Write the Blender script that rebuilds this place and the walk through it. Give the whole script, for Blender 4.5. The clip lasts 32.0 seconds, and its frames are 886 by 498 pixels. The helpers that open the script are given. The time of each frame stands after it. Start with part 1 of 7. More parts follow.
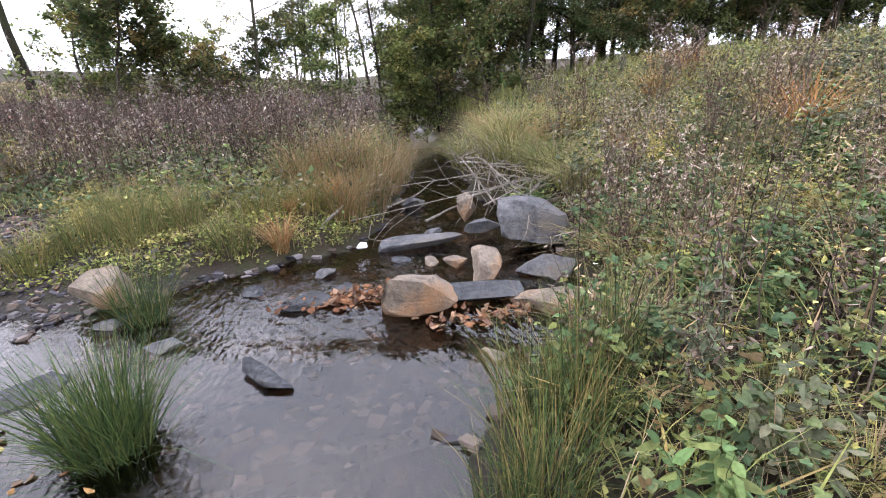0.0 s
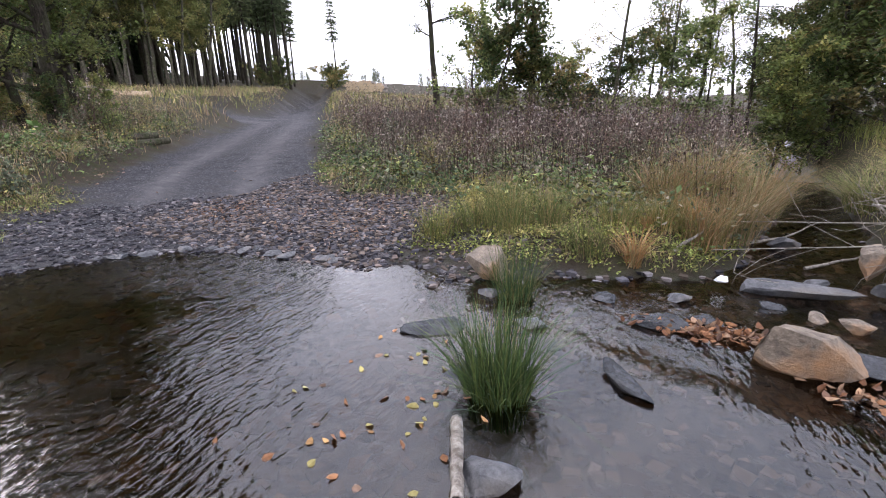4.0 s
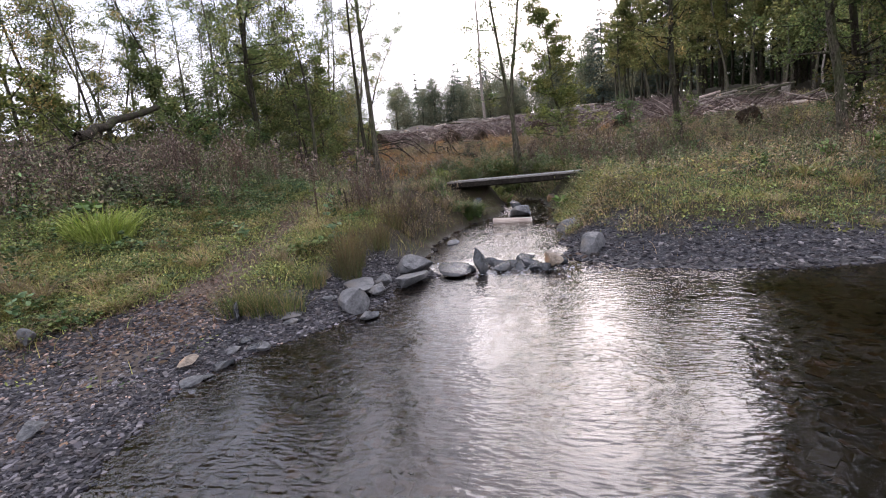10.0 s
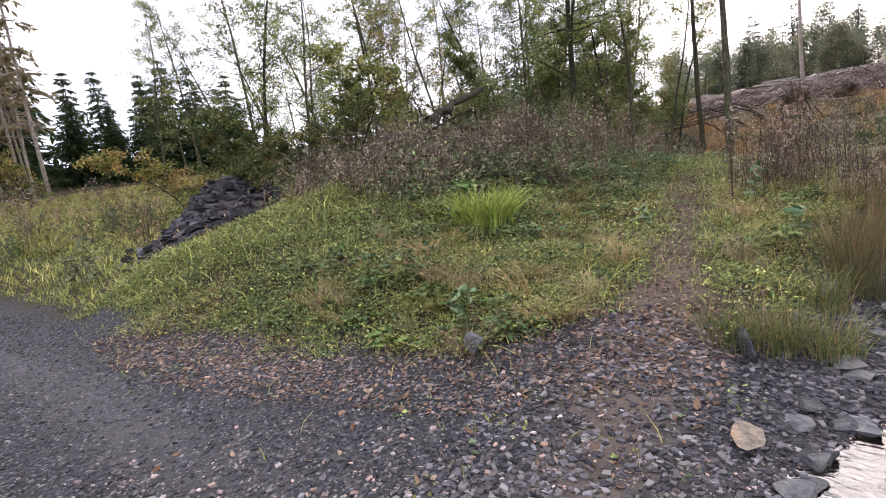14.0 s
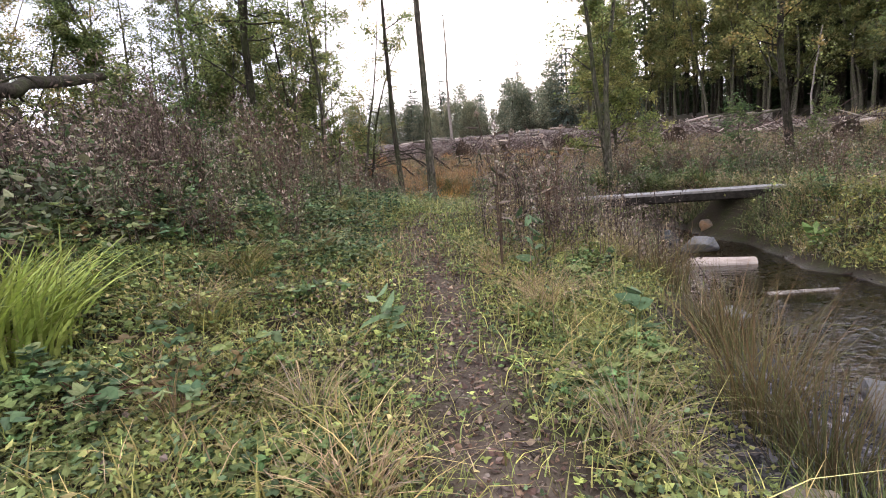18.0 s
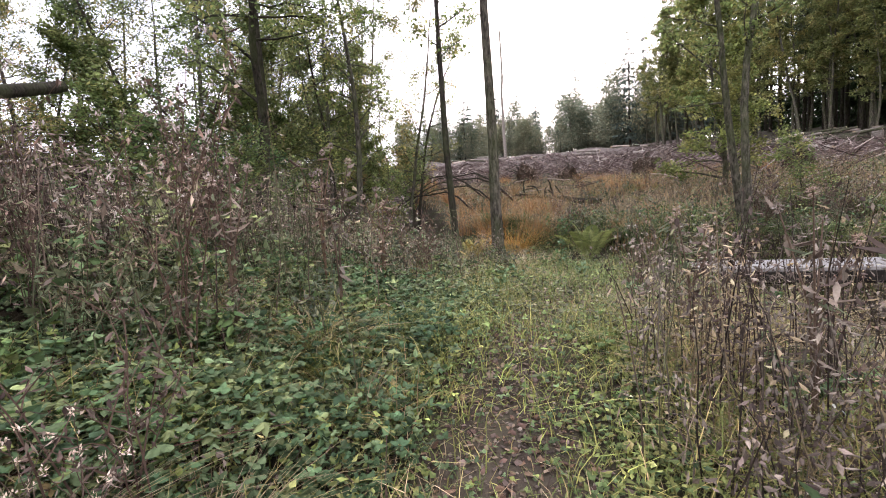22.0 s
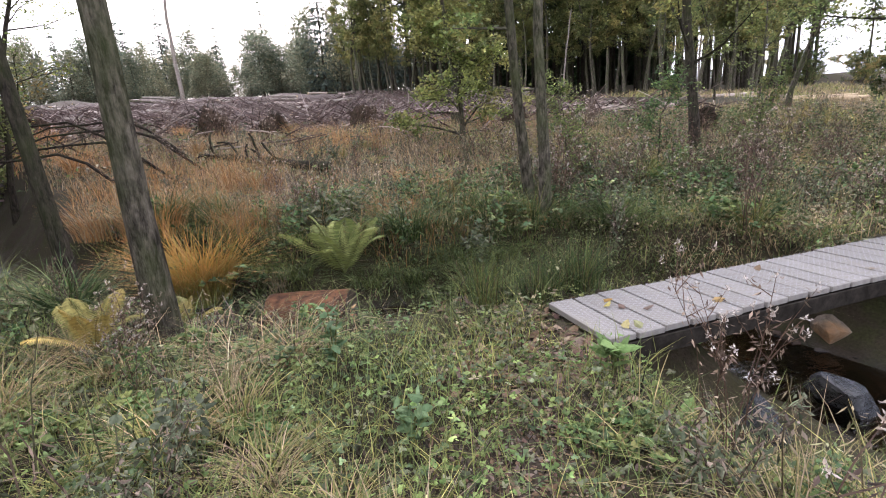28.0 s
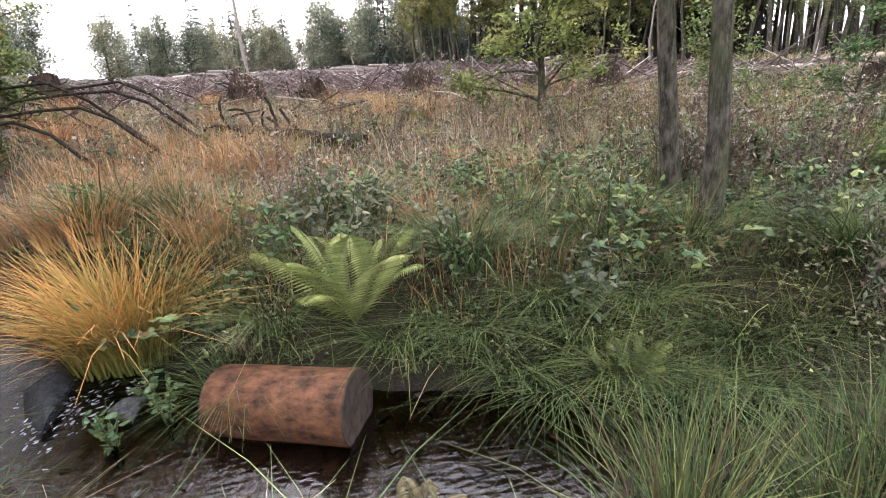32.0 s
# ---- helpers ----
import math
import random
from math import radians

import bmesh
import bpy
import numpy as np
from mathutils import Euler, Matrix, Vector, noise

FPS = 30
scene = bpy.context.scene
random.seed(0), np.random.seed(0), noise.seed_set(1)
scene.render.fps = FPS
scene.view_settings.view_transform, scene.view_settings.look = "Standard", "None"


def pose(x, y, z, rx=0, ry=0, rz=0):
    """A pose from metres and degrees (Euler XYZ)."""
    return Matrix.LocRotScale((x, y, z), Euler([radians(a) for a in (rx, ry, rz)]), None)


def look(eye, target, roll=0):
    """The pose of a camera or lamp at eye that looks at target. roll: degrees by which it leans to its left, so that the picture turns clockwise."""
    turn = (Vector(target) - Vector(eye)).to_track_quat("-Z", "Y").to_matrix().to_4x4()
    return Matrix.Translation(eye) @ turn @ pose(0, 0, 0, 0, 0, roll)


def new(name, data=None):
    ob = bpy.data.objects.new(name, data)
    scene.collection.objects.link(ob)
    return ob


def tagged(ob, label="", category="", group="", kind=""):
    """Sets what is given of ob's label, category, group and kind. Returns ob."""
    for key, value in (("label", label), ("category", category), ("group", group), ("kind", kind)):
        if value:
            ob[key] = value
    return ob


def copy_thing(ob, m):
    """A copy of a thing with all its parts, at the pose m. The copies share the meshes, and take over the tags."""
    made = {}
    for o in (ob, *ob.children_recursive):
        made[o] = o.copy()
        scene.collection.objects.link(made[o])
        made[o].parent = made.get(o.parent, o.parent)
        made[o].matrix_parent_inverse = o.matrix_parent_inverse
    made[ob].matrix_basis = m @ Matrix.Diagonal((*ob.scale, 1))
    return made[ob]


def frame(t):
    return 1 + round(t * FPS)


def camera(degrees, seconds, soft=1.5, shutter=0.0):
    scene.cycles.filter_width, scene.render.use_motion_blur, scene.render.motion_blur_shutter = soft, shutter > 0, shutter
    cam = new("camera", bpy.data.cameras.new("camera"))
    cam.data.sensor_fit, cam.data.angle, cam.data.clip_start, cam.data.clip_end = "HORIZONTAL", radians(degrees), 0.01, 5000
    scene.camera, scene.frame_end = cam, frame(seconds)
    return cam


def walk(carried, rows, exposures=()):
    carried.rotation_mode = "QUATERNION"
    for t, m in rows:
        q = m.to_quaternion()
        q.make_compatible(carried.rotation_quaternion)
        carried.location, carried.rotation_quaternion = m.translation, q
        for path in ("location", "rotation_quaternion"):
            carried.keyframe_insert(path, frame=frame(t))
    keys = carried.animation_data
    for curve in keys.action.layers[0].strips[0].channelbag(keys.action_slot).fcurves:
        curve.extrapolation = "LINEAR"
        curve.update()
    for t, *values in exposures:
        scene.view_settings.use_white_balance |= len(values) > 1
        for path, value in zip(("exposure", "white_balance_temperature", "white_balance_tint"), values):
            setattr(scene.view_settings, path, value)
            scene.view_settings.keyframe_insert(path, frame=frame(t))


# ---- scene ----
cam = camera(86.6, 32.0, 1.05)
METRES, EYE, TILT, LEAN, TURN = 20.0, 1.5, 0.0, 0.0, -11.4
ROWS = [
    (0.0, 0.0, 0.0, 0.0, -1.15, -20.49, 3.07),
    (0.5, -0.0028, -0.0001, -0.0001, 0.5, -20.72, 2.51),
    (1.0, -0.0043, -0.0004, -0.0005, 2.65, -20.9, 1.78),
    (1.5, -0.0053, -0.0008, -0.0, 4.23, -20.72, 1.4),
    (2.0, -0.0115, -0.0032, 0.0004, 8.51, -19.62, 1.31),
    (2.5, -0.0151, -0.0052, 0.0003, 14.37, -18.69, 0.98),
    (4.5, -0.023, -0.0185, 0.0015, 45.95, -15.85, 2.62),
    (5.0, -0.0224, -0.0262, 0.0023, 55.17, -14.83, 3.58),
    (5.5, -0.0218, -0.0339, 0.0013, 60.3, -14.7, 4.67),
    (6.0, -0.0222, -0.0394, 0.0007, 68.0, -15.07, 5.66),
    (6.5, -0.0221, -0.0503, 0.0018, 80.37, -15.12, 5.94),
    (7.0, -0.0208, -0.0604, 0.0035, 94.98, -13.75, 6.58),
    (7.5, -0.0193, -0.0624, 0.0039, 103.11, -12.34, 6.33),
    (8.0, -0.0196, -0.0613, 0.0047, 107.62, -10.88, 5.95),
    (8.5, -0.0206, -0.0607, 0.0046, 109.32, -10.24, 5.91),
    (9.0, -0.0219, -0.061, 0.0039, 110.2, -10.18, 5.95),
    (9.5, -0.0195, -0.0634, 0.0037, 111.54, -10.02, 5.91),
    (10.0, -0.0119, -0.0727, 0.0014, 117.88, -10.29, 5.72),
    (10.5, -0.0048, -0.0844, 0.0027, 129.56, -10.05, 6.06),
    (11.0, 0.0063, -0.095, 0.0022, 144.89, -9.86, 6.43),
    (11.5, 0.0194, -0.1124, 0.0013, 154.54, -10.49, 6.68),
    (12.0, 0.0207, -0.1356, 0.0007, 159.52, -11.57, 7.98),
    (12.5, 0.0197, -0.159, 0.0015, 160.82, -10.55, 8.27),
    (13.0, 0.0132, -0.1831, 0.0031, 157.71, -10.38, 8.2),
    (13.5, 0.0018, -0.2012, 0.0044, 152.76, -9.39, 8.22),
    (15.5, -0.0475, -0.2724, 0.0009, 130.54, -8.96, 5.02),
    (16.0, -0.068, -0.2869, 0.0021, 124.42, -9.59, 4.49),
    (16.5, -0.0858, -0.301, 0.0018, 120.9, -8.54, 4.6),
    (17.0, -0.1073, -0.316, 0.0033, 117.3, -8.23, 4.83),
    (17.5, -0.13, -0.3241, 0.004, 113.26, -7.8, 4.8),
    (18.0, -0.1505, -0.3369, 0.0018, 111.28, -8.2, 4.44),
    (18.5, -0.1732, -0.3403, 0.0055, 107.17, -9.36, 4.77),
    (19.0, -0.1903, -0.3474, 0.006, 104.24, -8.87, 4.24),
    (19.5, -0.2091, -0.3532, 0.0095, 103.38, -8.46, 3.08),
    (20.0, -0.2285, -0.3602, 0.0155, 103.59, -7.48, 2.58),
    (20.5, -0.2404, -0.371, 0.0168, 107.22, -7.38, 2.87),
    (21.0, -0.2628, -0.3836, 0.0226, 110.53, -6.4, 2.65),
    (21.5, -0.2816, -0.3962, 0.0263, 113.19, -4.92, 2.95),
    (22.0, -0.2993, -0.4117, 0.0289, 117.37, -5.78, 3.75),
    (22.5, -0.3173, -0.4201, 0.0342, 118.83, -6.13, 4.61),
    (23.0, -0.33, -0.4337, 0.0346, 120.95, -6.02, 5.21),
    (23.5, -0.3453, -0.4429, 0.0389, 120.34, -7.24, 4.62),
    (24.0, -0.3651, -0.448, 0.0443, 117.12, -7.83, 4.46),
    (24.5, -0.3844, -0.458, 0.043, 113.62, -7.5, 5.04),
    (25.0, -0.4073, -0.465, 0.0474, 107.5, -9.57, 4.3),
    (25.5, -0.4272, -0.4679, 0.0515, 100.82, -9.75, 4.84),
    (26.0, -0.4465, -0.4746, 0.0505, 94.41, -9.83, 3.83),
    (26.5, -0.4649, -0.4756, 0.0482, 88.86, -9.93, 2.4),
    (28.5, -0.534, -0.474, 0.041, 79.39, -15.13, 4.7),
    (29.0, -0.5544, -0.469, 0.039, 76.15, -15.55, 5.06),
    (29.5, -0.5717, -0.4669, 0.039, 75.4, -16.05, 4.39),
    (30.0, -0.5944, -0.4639, 0.0373, 74.3, -15.63, 4.49),
    (30.5, -0.6135, -0.4608, 0.0353, 73.61, -15.9, 5.06),
    (31.0, -0.6309, -0.4616, 0.0347, 75.19, -15.81, 5.55),
    (31.5, -0.6452, -0.4631, 0.0338, 78.62, -16.1, 4.69),
    (32.0, -0.653, -0.4686, 0.0331, 89.45, -16.56, 3.75),
]
walk(cam, [(t, pose(0, 0, EYE, TILT, LEAN, TURN) @ pose(METRES * x, METRES * y, METRES * z, 90 + pitch, roll, yaw)) for t, x, y, z, yaw, pitch, roll in ROWS],
     [(t, e, k, 22) for t, e, k in ((0, 1.75, 6150), (3, 1.6, 6150), (6, 1.15, 6150), (9, 1.1, 6250), (11, 1.0, 6250), (12, 1.5, 6400), (13, 1.35, 6450), (16, 1.38, 6450), (20, 1.5, 6450), (26, 1.65, 6350), (28, 1.65, 6250), (32, 2.15, 6250))])


# ---- light ----
SUN_AZ, SUN_EL = 179.0, 26.0
world = bpy.data.worlds.new("overcast_sky")
scene.world = world
world.use_nodes = True
wn, wl = world.node_tree.nodes, world.node_tree.links
sky = wn.new("ShaderNodeTexSky")
sky.sky_type, sky.sun_disc = "NISHITA", False
sky.sun_elevation, sky.sun_rotation = radians(SUN_EL), radians(90 - SUN_AZ)
sky.air_density, sky.dust_density, sky.ozone_density = 1.0, 3.0, 1.0
wco = wn.new("ShaderNodeTexCoord")
wmap = wn.new("ShaderNodeMapping")
wmap.inputs["Scale"].default_value = (1.0, 1.0, 2.6)
wno = wn.new("ShaderNodeTexNoise")
wno.inputs["Scale"].default_value, wno.inputs["Detail"].default_value = 1.7, 5.0
wra = wn.new("ShaderNodeValToRGB")
wra.color_ramp.elements[0].position, wra.color_ramp.elements[0].color = 0.42, (8.0, 8.7, 9.6, 1)
wra.color_ramp.elements[1].position, wra.color_ramp.elements[1].color = 0.6, (13.2, 13.3, 13.5, 1)
wmix = wn.new("ShaderNodeMix")
wmix.data_type = "RGBA"
wmix.inputs["Factor"].default_value = 0.8
wl.new(wco.outputs["Generated"], wmap.inputs["Vector"])
wl.new(wmap.outputs["Vector"], wno.inputs["Vector"])
wl.new(wno.outputs["Fac"], wra.inputs["Fac"])
wl.new(sky.outputs["Color"], wmix.inputs["A"])
wl.new(wra.outputs["Color"], wmix.inputs["B"])
wl.new(wmix.outputs["Result"], wn["Background"].inputs["Color"])
wn["Background"].inputs["Strength"].default_value = 0.1
sun = new("sun", bpy.data.lights.new("sun", "SUN"))
sun.data.energy, sun.data.angle, sun.data.color = 0.42, radians(30), (1.0, 0.95, 0.88)
sun.matrix_world = look(
    (math.cos(radians(SUN_AZ)) * 50, math.sin(radians(SUN_AZ)) * 50, math.tan(radians(SUN_EL)) * 50), (0, 0, 0))

rng = np.random.default_rng(7)


# ---- materials ----
def material(name, rough=0.7, spec=0.4):
    m = bpy.data.materials.new(name)
    m.use_nodes = True
    b = m.node_tree.nodes["Principled BSDF"]
    b.inputs["Roughness"].default_value = rough
    b.inputs["Specular IOR Level"].default_value = spec
    return m, m.node_tree.nodes, m.node_tree.links, b


def noise_tex(n, l, scale, detail=4.0, rough=0.55, vec=None, stretch=None):
    t = n.new("ShaderNodeTexNoise")
    t.inputs["Scale"].default_value, t.inputs["Detail"].default_value = scale, detail
    t.inputs["Roughness"].default_value = rough
    src = vec
    if src is None:
        src = n.new("ShaderNodeTexCoord").outputs["Object"]
    if stretch:
        mp = n.new("ShaderNodeMapping")
        mp.inputs["Scale"].default_value = stretch
        l.new(src, mp.inputs["Vector"])
        src = mp.outputs["Vector"]
    l.new(src, t.inputs["Vector"])
    return t.outputs["Fac"]


def ramp(n, l, fac, stops):
    r = n.new("ShaderNodeValToRGB")
    e = r.color_ramp.elements
    while len(e) < len(stops):
        e.new(0.5)
    for k, (p, c) in zip(e, stops):
        k.position, k.color = p, (*c, 1)
    l.new(fac, r.inputs["Fac"])
    return r.outputs["Color"]


def blend(n, l, fac, a, b, mode="MIX"):
    x = n.new("ShaderNodeMix")
    x.data_type, x.blend_type = "RGBA", mode
    for key, v in (("Factor", fac), ("A", a), ("B", b)):
        if isinstance(v, (int, float)):
            x.inputs[key].default_value = v
        elif isinstance(v, tuple):
            x.inputs[key].default_value = (*v, 1)
        else:
            l.new(v, x.inputs[key])
    return x.outputs["Result"]


def bump(n, l, b, height, strength, distance):
    k = n.new("ShaderNodeBump")
    k.inputs["Strength"].default_value, k.inputs["Distance"].default_value = strength, distance
    l.new(height, k.inputs["Height"])
    l.new(k.outputs["Normal"], b.inputs["Normal"])


def attr(n, name):
    a = n.new("ShaderNodeAttribute")
    a.attribute_name = name
    return a


def leafy(name, rough=0.55, through_light=0.2, spec=0.3):
    m, n, l, b = material(name, rough, spec)
    a = attr(n, "col").outputs["Color"]
    v = noise_tex(n, l, 45.0, 2.0)
    c = blend(n, l, 0.5, a, ramp(n, l, v, [(0.3, (0.4, 0.4, 0.4)), (0.62, (1.1, 1.1, 1.1))]), "MULTIPLY")
    oi = n.new("ShaderNodeObjectInfo")
    c = blend(n, l, 1.0, c, ramp(n, l, oi.outputs["Random"], [(0, (0.78, 0.8, 0.8)), (0.5, (1, 1, 1)), (1, (1.14, 1.05, 0.95))]), "MULTIPLY")
    l.new(c, b.inputs["Base Color"])
    tr = n.new("ShaderNodeBsdfTranslucent")
    l.new(c, tr.inputs["Color"])
    mx = n.new("ShaderNodeMixShader")
    mx.inputs["Fac"].default_value = through_light
    l.new(b.outputs["BSDF"], mx.inputs[1])
    l.new(tr.outputs["BSDF"], mx.inputs[2])
    l.new(mx.outputs["Shader"], n["Material Output"].inputs["Surface"])
    return m


LEAF = leafy("leaf_surface", 0.6, 0.16, 0.12)
CROWN = leafy("tree_leaf", 0.5, 0.55, 0.2)
DRY = leafy("withered_plant", 0.85, 0.16, 0.05)


def bark_mat(name, dark, light, moss=0.0):
    m, n, l, b = material(name, 0.92, 0.12)
    co = n.new("ShaderNodeTexCoord").outputs["Object"]
    g = noise_tex(n, l, 26.0, 6.0, 0.7, vec=co, stretch=(1, 1, 0.25))
    f = noise_tex(n, l, 3.2, 4.0, 0.6, vec=co, stretch=(1, 1, 0.5))
    spot = noise_tex(n, l, 11.0, 3.0, 0.6, vec=co, stretch=(1, 1, 0.7))
    c = ramp(n, l, g, [(0.38, dark), (0.64, light)])
    c = blend(n, l, 0.55, c, ramp(n, l, spot, [(0.4, (0.45, 0.43, 0.4)), (0.6, (1.15, 1.12, 1.05))]), "MULTIPLY")
    c = blend(n, l, ramp(n, l, f, [(0.5 - moss * 0.12, (0, 0, 0)), (0.66, (moss, moss, moss))]), c, (0.055, 0.07, 0.024))
    l.new(c, b.inputs["Base Color"])
    bump(n, l, b, g, 1.0, 0.04)
    return m


BARK = bark_mat("alder_bark", (0.025, 0.021, 0.016), (0.17, 0.15, 0.12), 0.7)
BARK_DARK = bark_mat("dark_bark", (0.02, 0.017, 0.014), (0.075, 0.062, 0.05), 0.5)
BARK_PALE = bark_mat("pale_dead_bark", (0.16, 0.135, 0.115), (0.38, 0.34, 0.3), 0.1)
DEADWOOD = bark_mat("bleached_deadwood", (0.22, 0.19, 0.16), (0.5, 0.46, 0.41), 0.1)


def rock_mat(name, dark, light, stain, amount):
    m, n, l, b = material(name, 0.62, 0.45)
    oi = n.new("ShaderNodeObjectInfo")
    co = n.new("ShaderNodeTexCoord").outputs["Object"]
    g = noise_tex(n, l, 5.0, 8.0, 0.7, vec=co)
    s = noise_tex(n, l, 2.2, 4.0, 0.6, vec=co)
    lay = noise_tex(n, l, 7.0, 3.0, 0.5, vec=co, stretch=(0.4, 0.5, 3.0))
    fine = noise_tex(n, l, 34.0, 5.0, 0.7, vec=co)
    c = ramp(n, l, g, [(0.34, dark), (0.66, light)])
    c = blend(n, l, 0.6, c, ramp(n, l, fine, [(0.36, (0.5, 0.48, 0.46)), (0.62, (1.1, 1.1, 1.1))]), "MULTIPLY")
    c = blend(n, l, ramp(n, l, s, [(0.62 - amount * 0.4, (0, 0, 0)), (0.78 - amount * 0.3, (0.85, 0.85, 0.85))]), c, stain)
    c = blend(n, l, 0.2, c, ramp(n, l, lay, [(0.35, (0.5, 0.5, 0.5)), (0.65, (1, 1, 1))]), "MULTIPLY")
    c = blend(n, l, 0.3, c, ramp(n, l, oi.outputs["Random"], [(0, (0.6, 0.6, 0.6)), (1, (1, 1, 1))]), "MULTIPLY")
    l.new(c, b.inputs["Base Color"])
    bump(n, l, b, blend(n, l, 0.25, blend(n, l, 0.2, g, lay), fine), 1.0, 0.06)
    return m


ROCK_TAN = rock_mat("ochre_sandstone", (0.13, 0.1, 0.075), (0.44, 0.36, 0.27), (0.4, 0.19, 0.06), 0.32)
ROCK_GREY = rock_mat("grey_slate_rock", (0.06, 0.063, 0.068), (0.24, 0.24, 0.245), (0.15, 0.125, 0.095), 0.3)
ROCK_DARK = rock_mat("wet_dark_slate", (0.03, 0.033, 0.038), (0.11, 0.115, 0.125), (0.06, 0.055, 0.045), 0.3)
ROCK_DARK.node_tree.nodes["Principled BSDF"].inputs["Roughness"].default_value = 0.22


def chip_mat():
    m, n, l, b = material("slate_chips", 0.85, 0.2)
    c = attr(n, "col").outputs["Color"]
    g = noise_tex(n, l, 60.0, 4.0)
    c = blend(n, l, 0.5, c, ramp(n, l, g, [(0.3, (0.5, 0.5, 0.5)), (0.7, (1, 1, 1))]), "MULTIPLY")
    l.new(c, b.inputs["Base Color"])
    return m


CHIPS = chip_mat()


def ground_mat():
    m, n, l, b = material("earth_and_gravel", 0.9, 0.25)
    co = n.new("ShaderNodeTexCoord").outputs["Object"]
    big = noise_tex(n, l, 0.55, 5.0, 0.6, vec=co)
    mid = noise_tex(n, l, 4.0, 6.0, 0.65, vec=co)
    fine = noise_tex(n, l, 38.0, 5.0, 0.7, vec=co)
    soil = ramp(n, l, fine, [(0.3, (0.016, 0.012, 0.008)), (0.7, (0.07, 0.05, 0.034))])
    turf = ramp(n, l, fine, [(0.3, (0.014, 0.018, 0.006)), (0.7, (0.06, 0.062, 0.02))])
    c = blend(n, l, ramp(n, l, mid, [(0.42, (0, 0, 0)), (0.62, (1, 1, 1))]), soil, turf)
    c = blend(n, l, ramp(n, l, big, [(0.4, (0, 0, 0)), (0.66, (0.5, 0.5, 0.5))]), c, (0.05, 0.038, 0.02))
    vo = n.new("ShaderNodeTexVoronoi")
    vo.inputs["Scale"].default_value = 55.0
    l.new(co, vo.inputs["Vector"])
    chips = ramp(n, l, vo.outputs["Color"], [(0.15, (0.016, 0.016, 0.02)), (0.6, (0.055, 0.055, 0.06)), (0.82, (0.11, 0.108, 0.112)), (0.96, (0.34, 0.33, 0.32))])
    chips = blend(n, l, 0.75, chips, ramp(n, l, fine, [(0.3, (0.4, 0.4, 0.42)), (0.7, (1, 1, 1))]), "MULTIPLY")
    chips = blend(n, l, ramp(n, l, mid, [(0.5, (0, 0, 0)), (0.72, (0.55, 0.55, 0.55))]), chips, (0.06, 0.05, 0.045))
    c = blend(n, l, attr(n, "gravel").outputs["Fac"], c, chips)
    tyre = ramp(n, l, mid, [(0.3, (0.07, 0.066, 0.068)), (0.7, (0.17, 0.16, 0.158))])
    c = blend(n, l, attr(n, "track").outputs["Fac"], c, tyre)
    mud = ramp(n, l, mid, [(0.3, (0.05, 0.037, 0.028)), (0.7, (0.17, 0.13, 0.1))])
    c = blend(n, l, attr(n, "mud").outputs["Fac"], c, mud)
    slash = ramp(n, l, mid, [(0.34, (0.03, 0.022, 0.018)), (0.52, (0.095, 0.07, 0.06)), (0.7, (0.2, 0.16, 0.14))])
    c = blend(n, l, attr(n, "slash").outputs["Fac"], c, slash)
    slabs = n.new("ShaderNodeTexVoronoi")
    slabs.inputs["Scale"].default_value = 9.0
    l.new(co, slabs.inputs["Vector"])
    bed = ramp(n, l, slabs.outputs["Color"], [(0.2, (0.03, 0.02, 0.011)), (0.8, (0.13, 0.088, 0.048))])
    bed = blend(n, l, 0.6, bed, ramp(n, l, slabs.outputs["Distance"], [(0.0, (1, 1, 1)), (0.6, (0.35, 0.3, 0.25))]), "MULTIPLY")
    c = blend(n, l, attr(n, "bed").outputs["Fac"], c, bed)
    wet = attr(n, "wet").outputs["Fac"]
    c = blend(n, l, wet, c, blend(n, l, 1.0, c, (0.5, 0.5, 0.52), "MULTIPLY"))
    l.new(c, b.inputs["Base Color"])
    r = n.new("ShaderNodeMapRange")
    r.inputs["To Min"].default_value, r.inputs["To Max"].default_value = 0.92, 0.35
    l.new(wet, r.inputs["Value"])
    l.new(r.outputs["Result"], b.inputs["Roughness"])
    bump(n, l, b, fine, 0.7, 0.03)
    return m


EARTH = ground_mat()


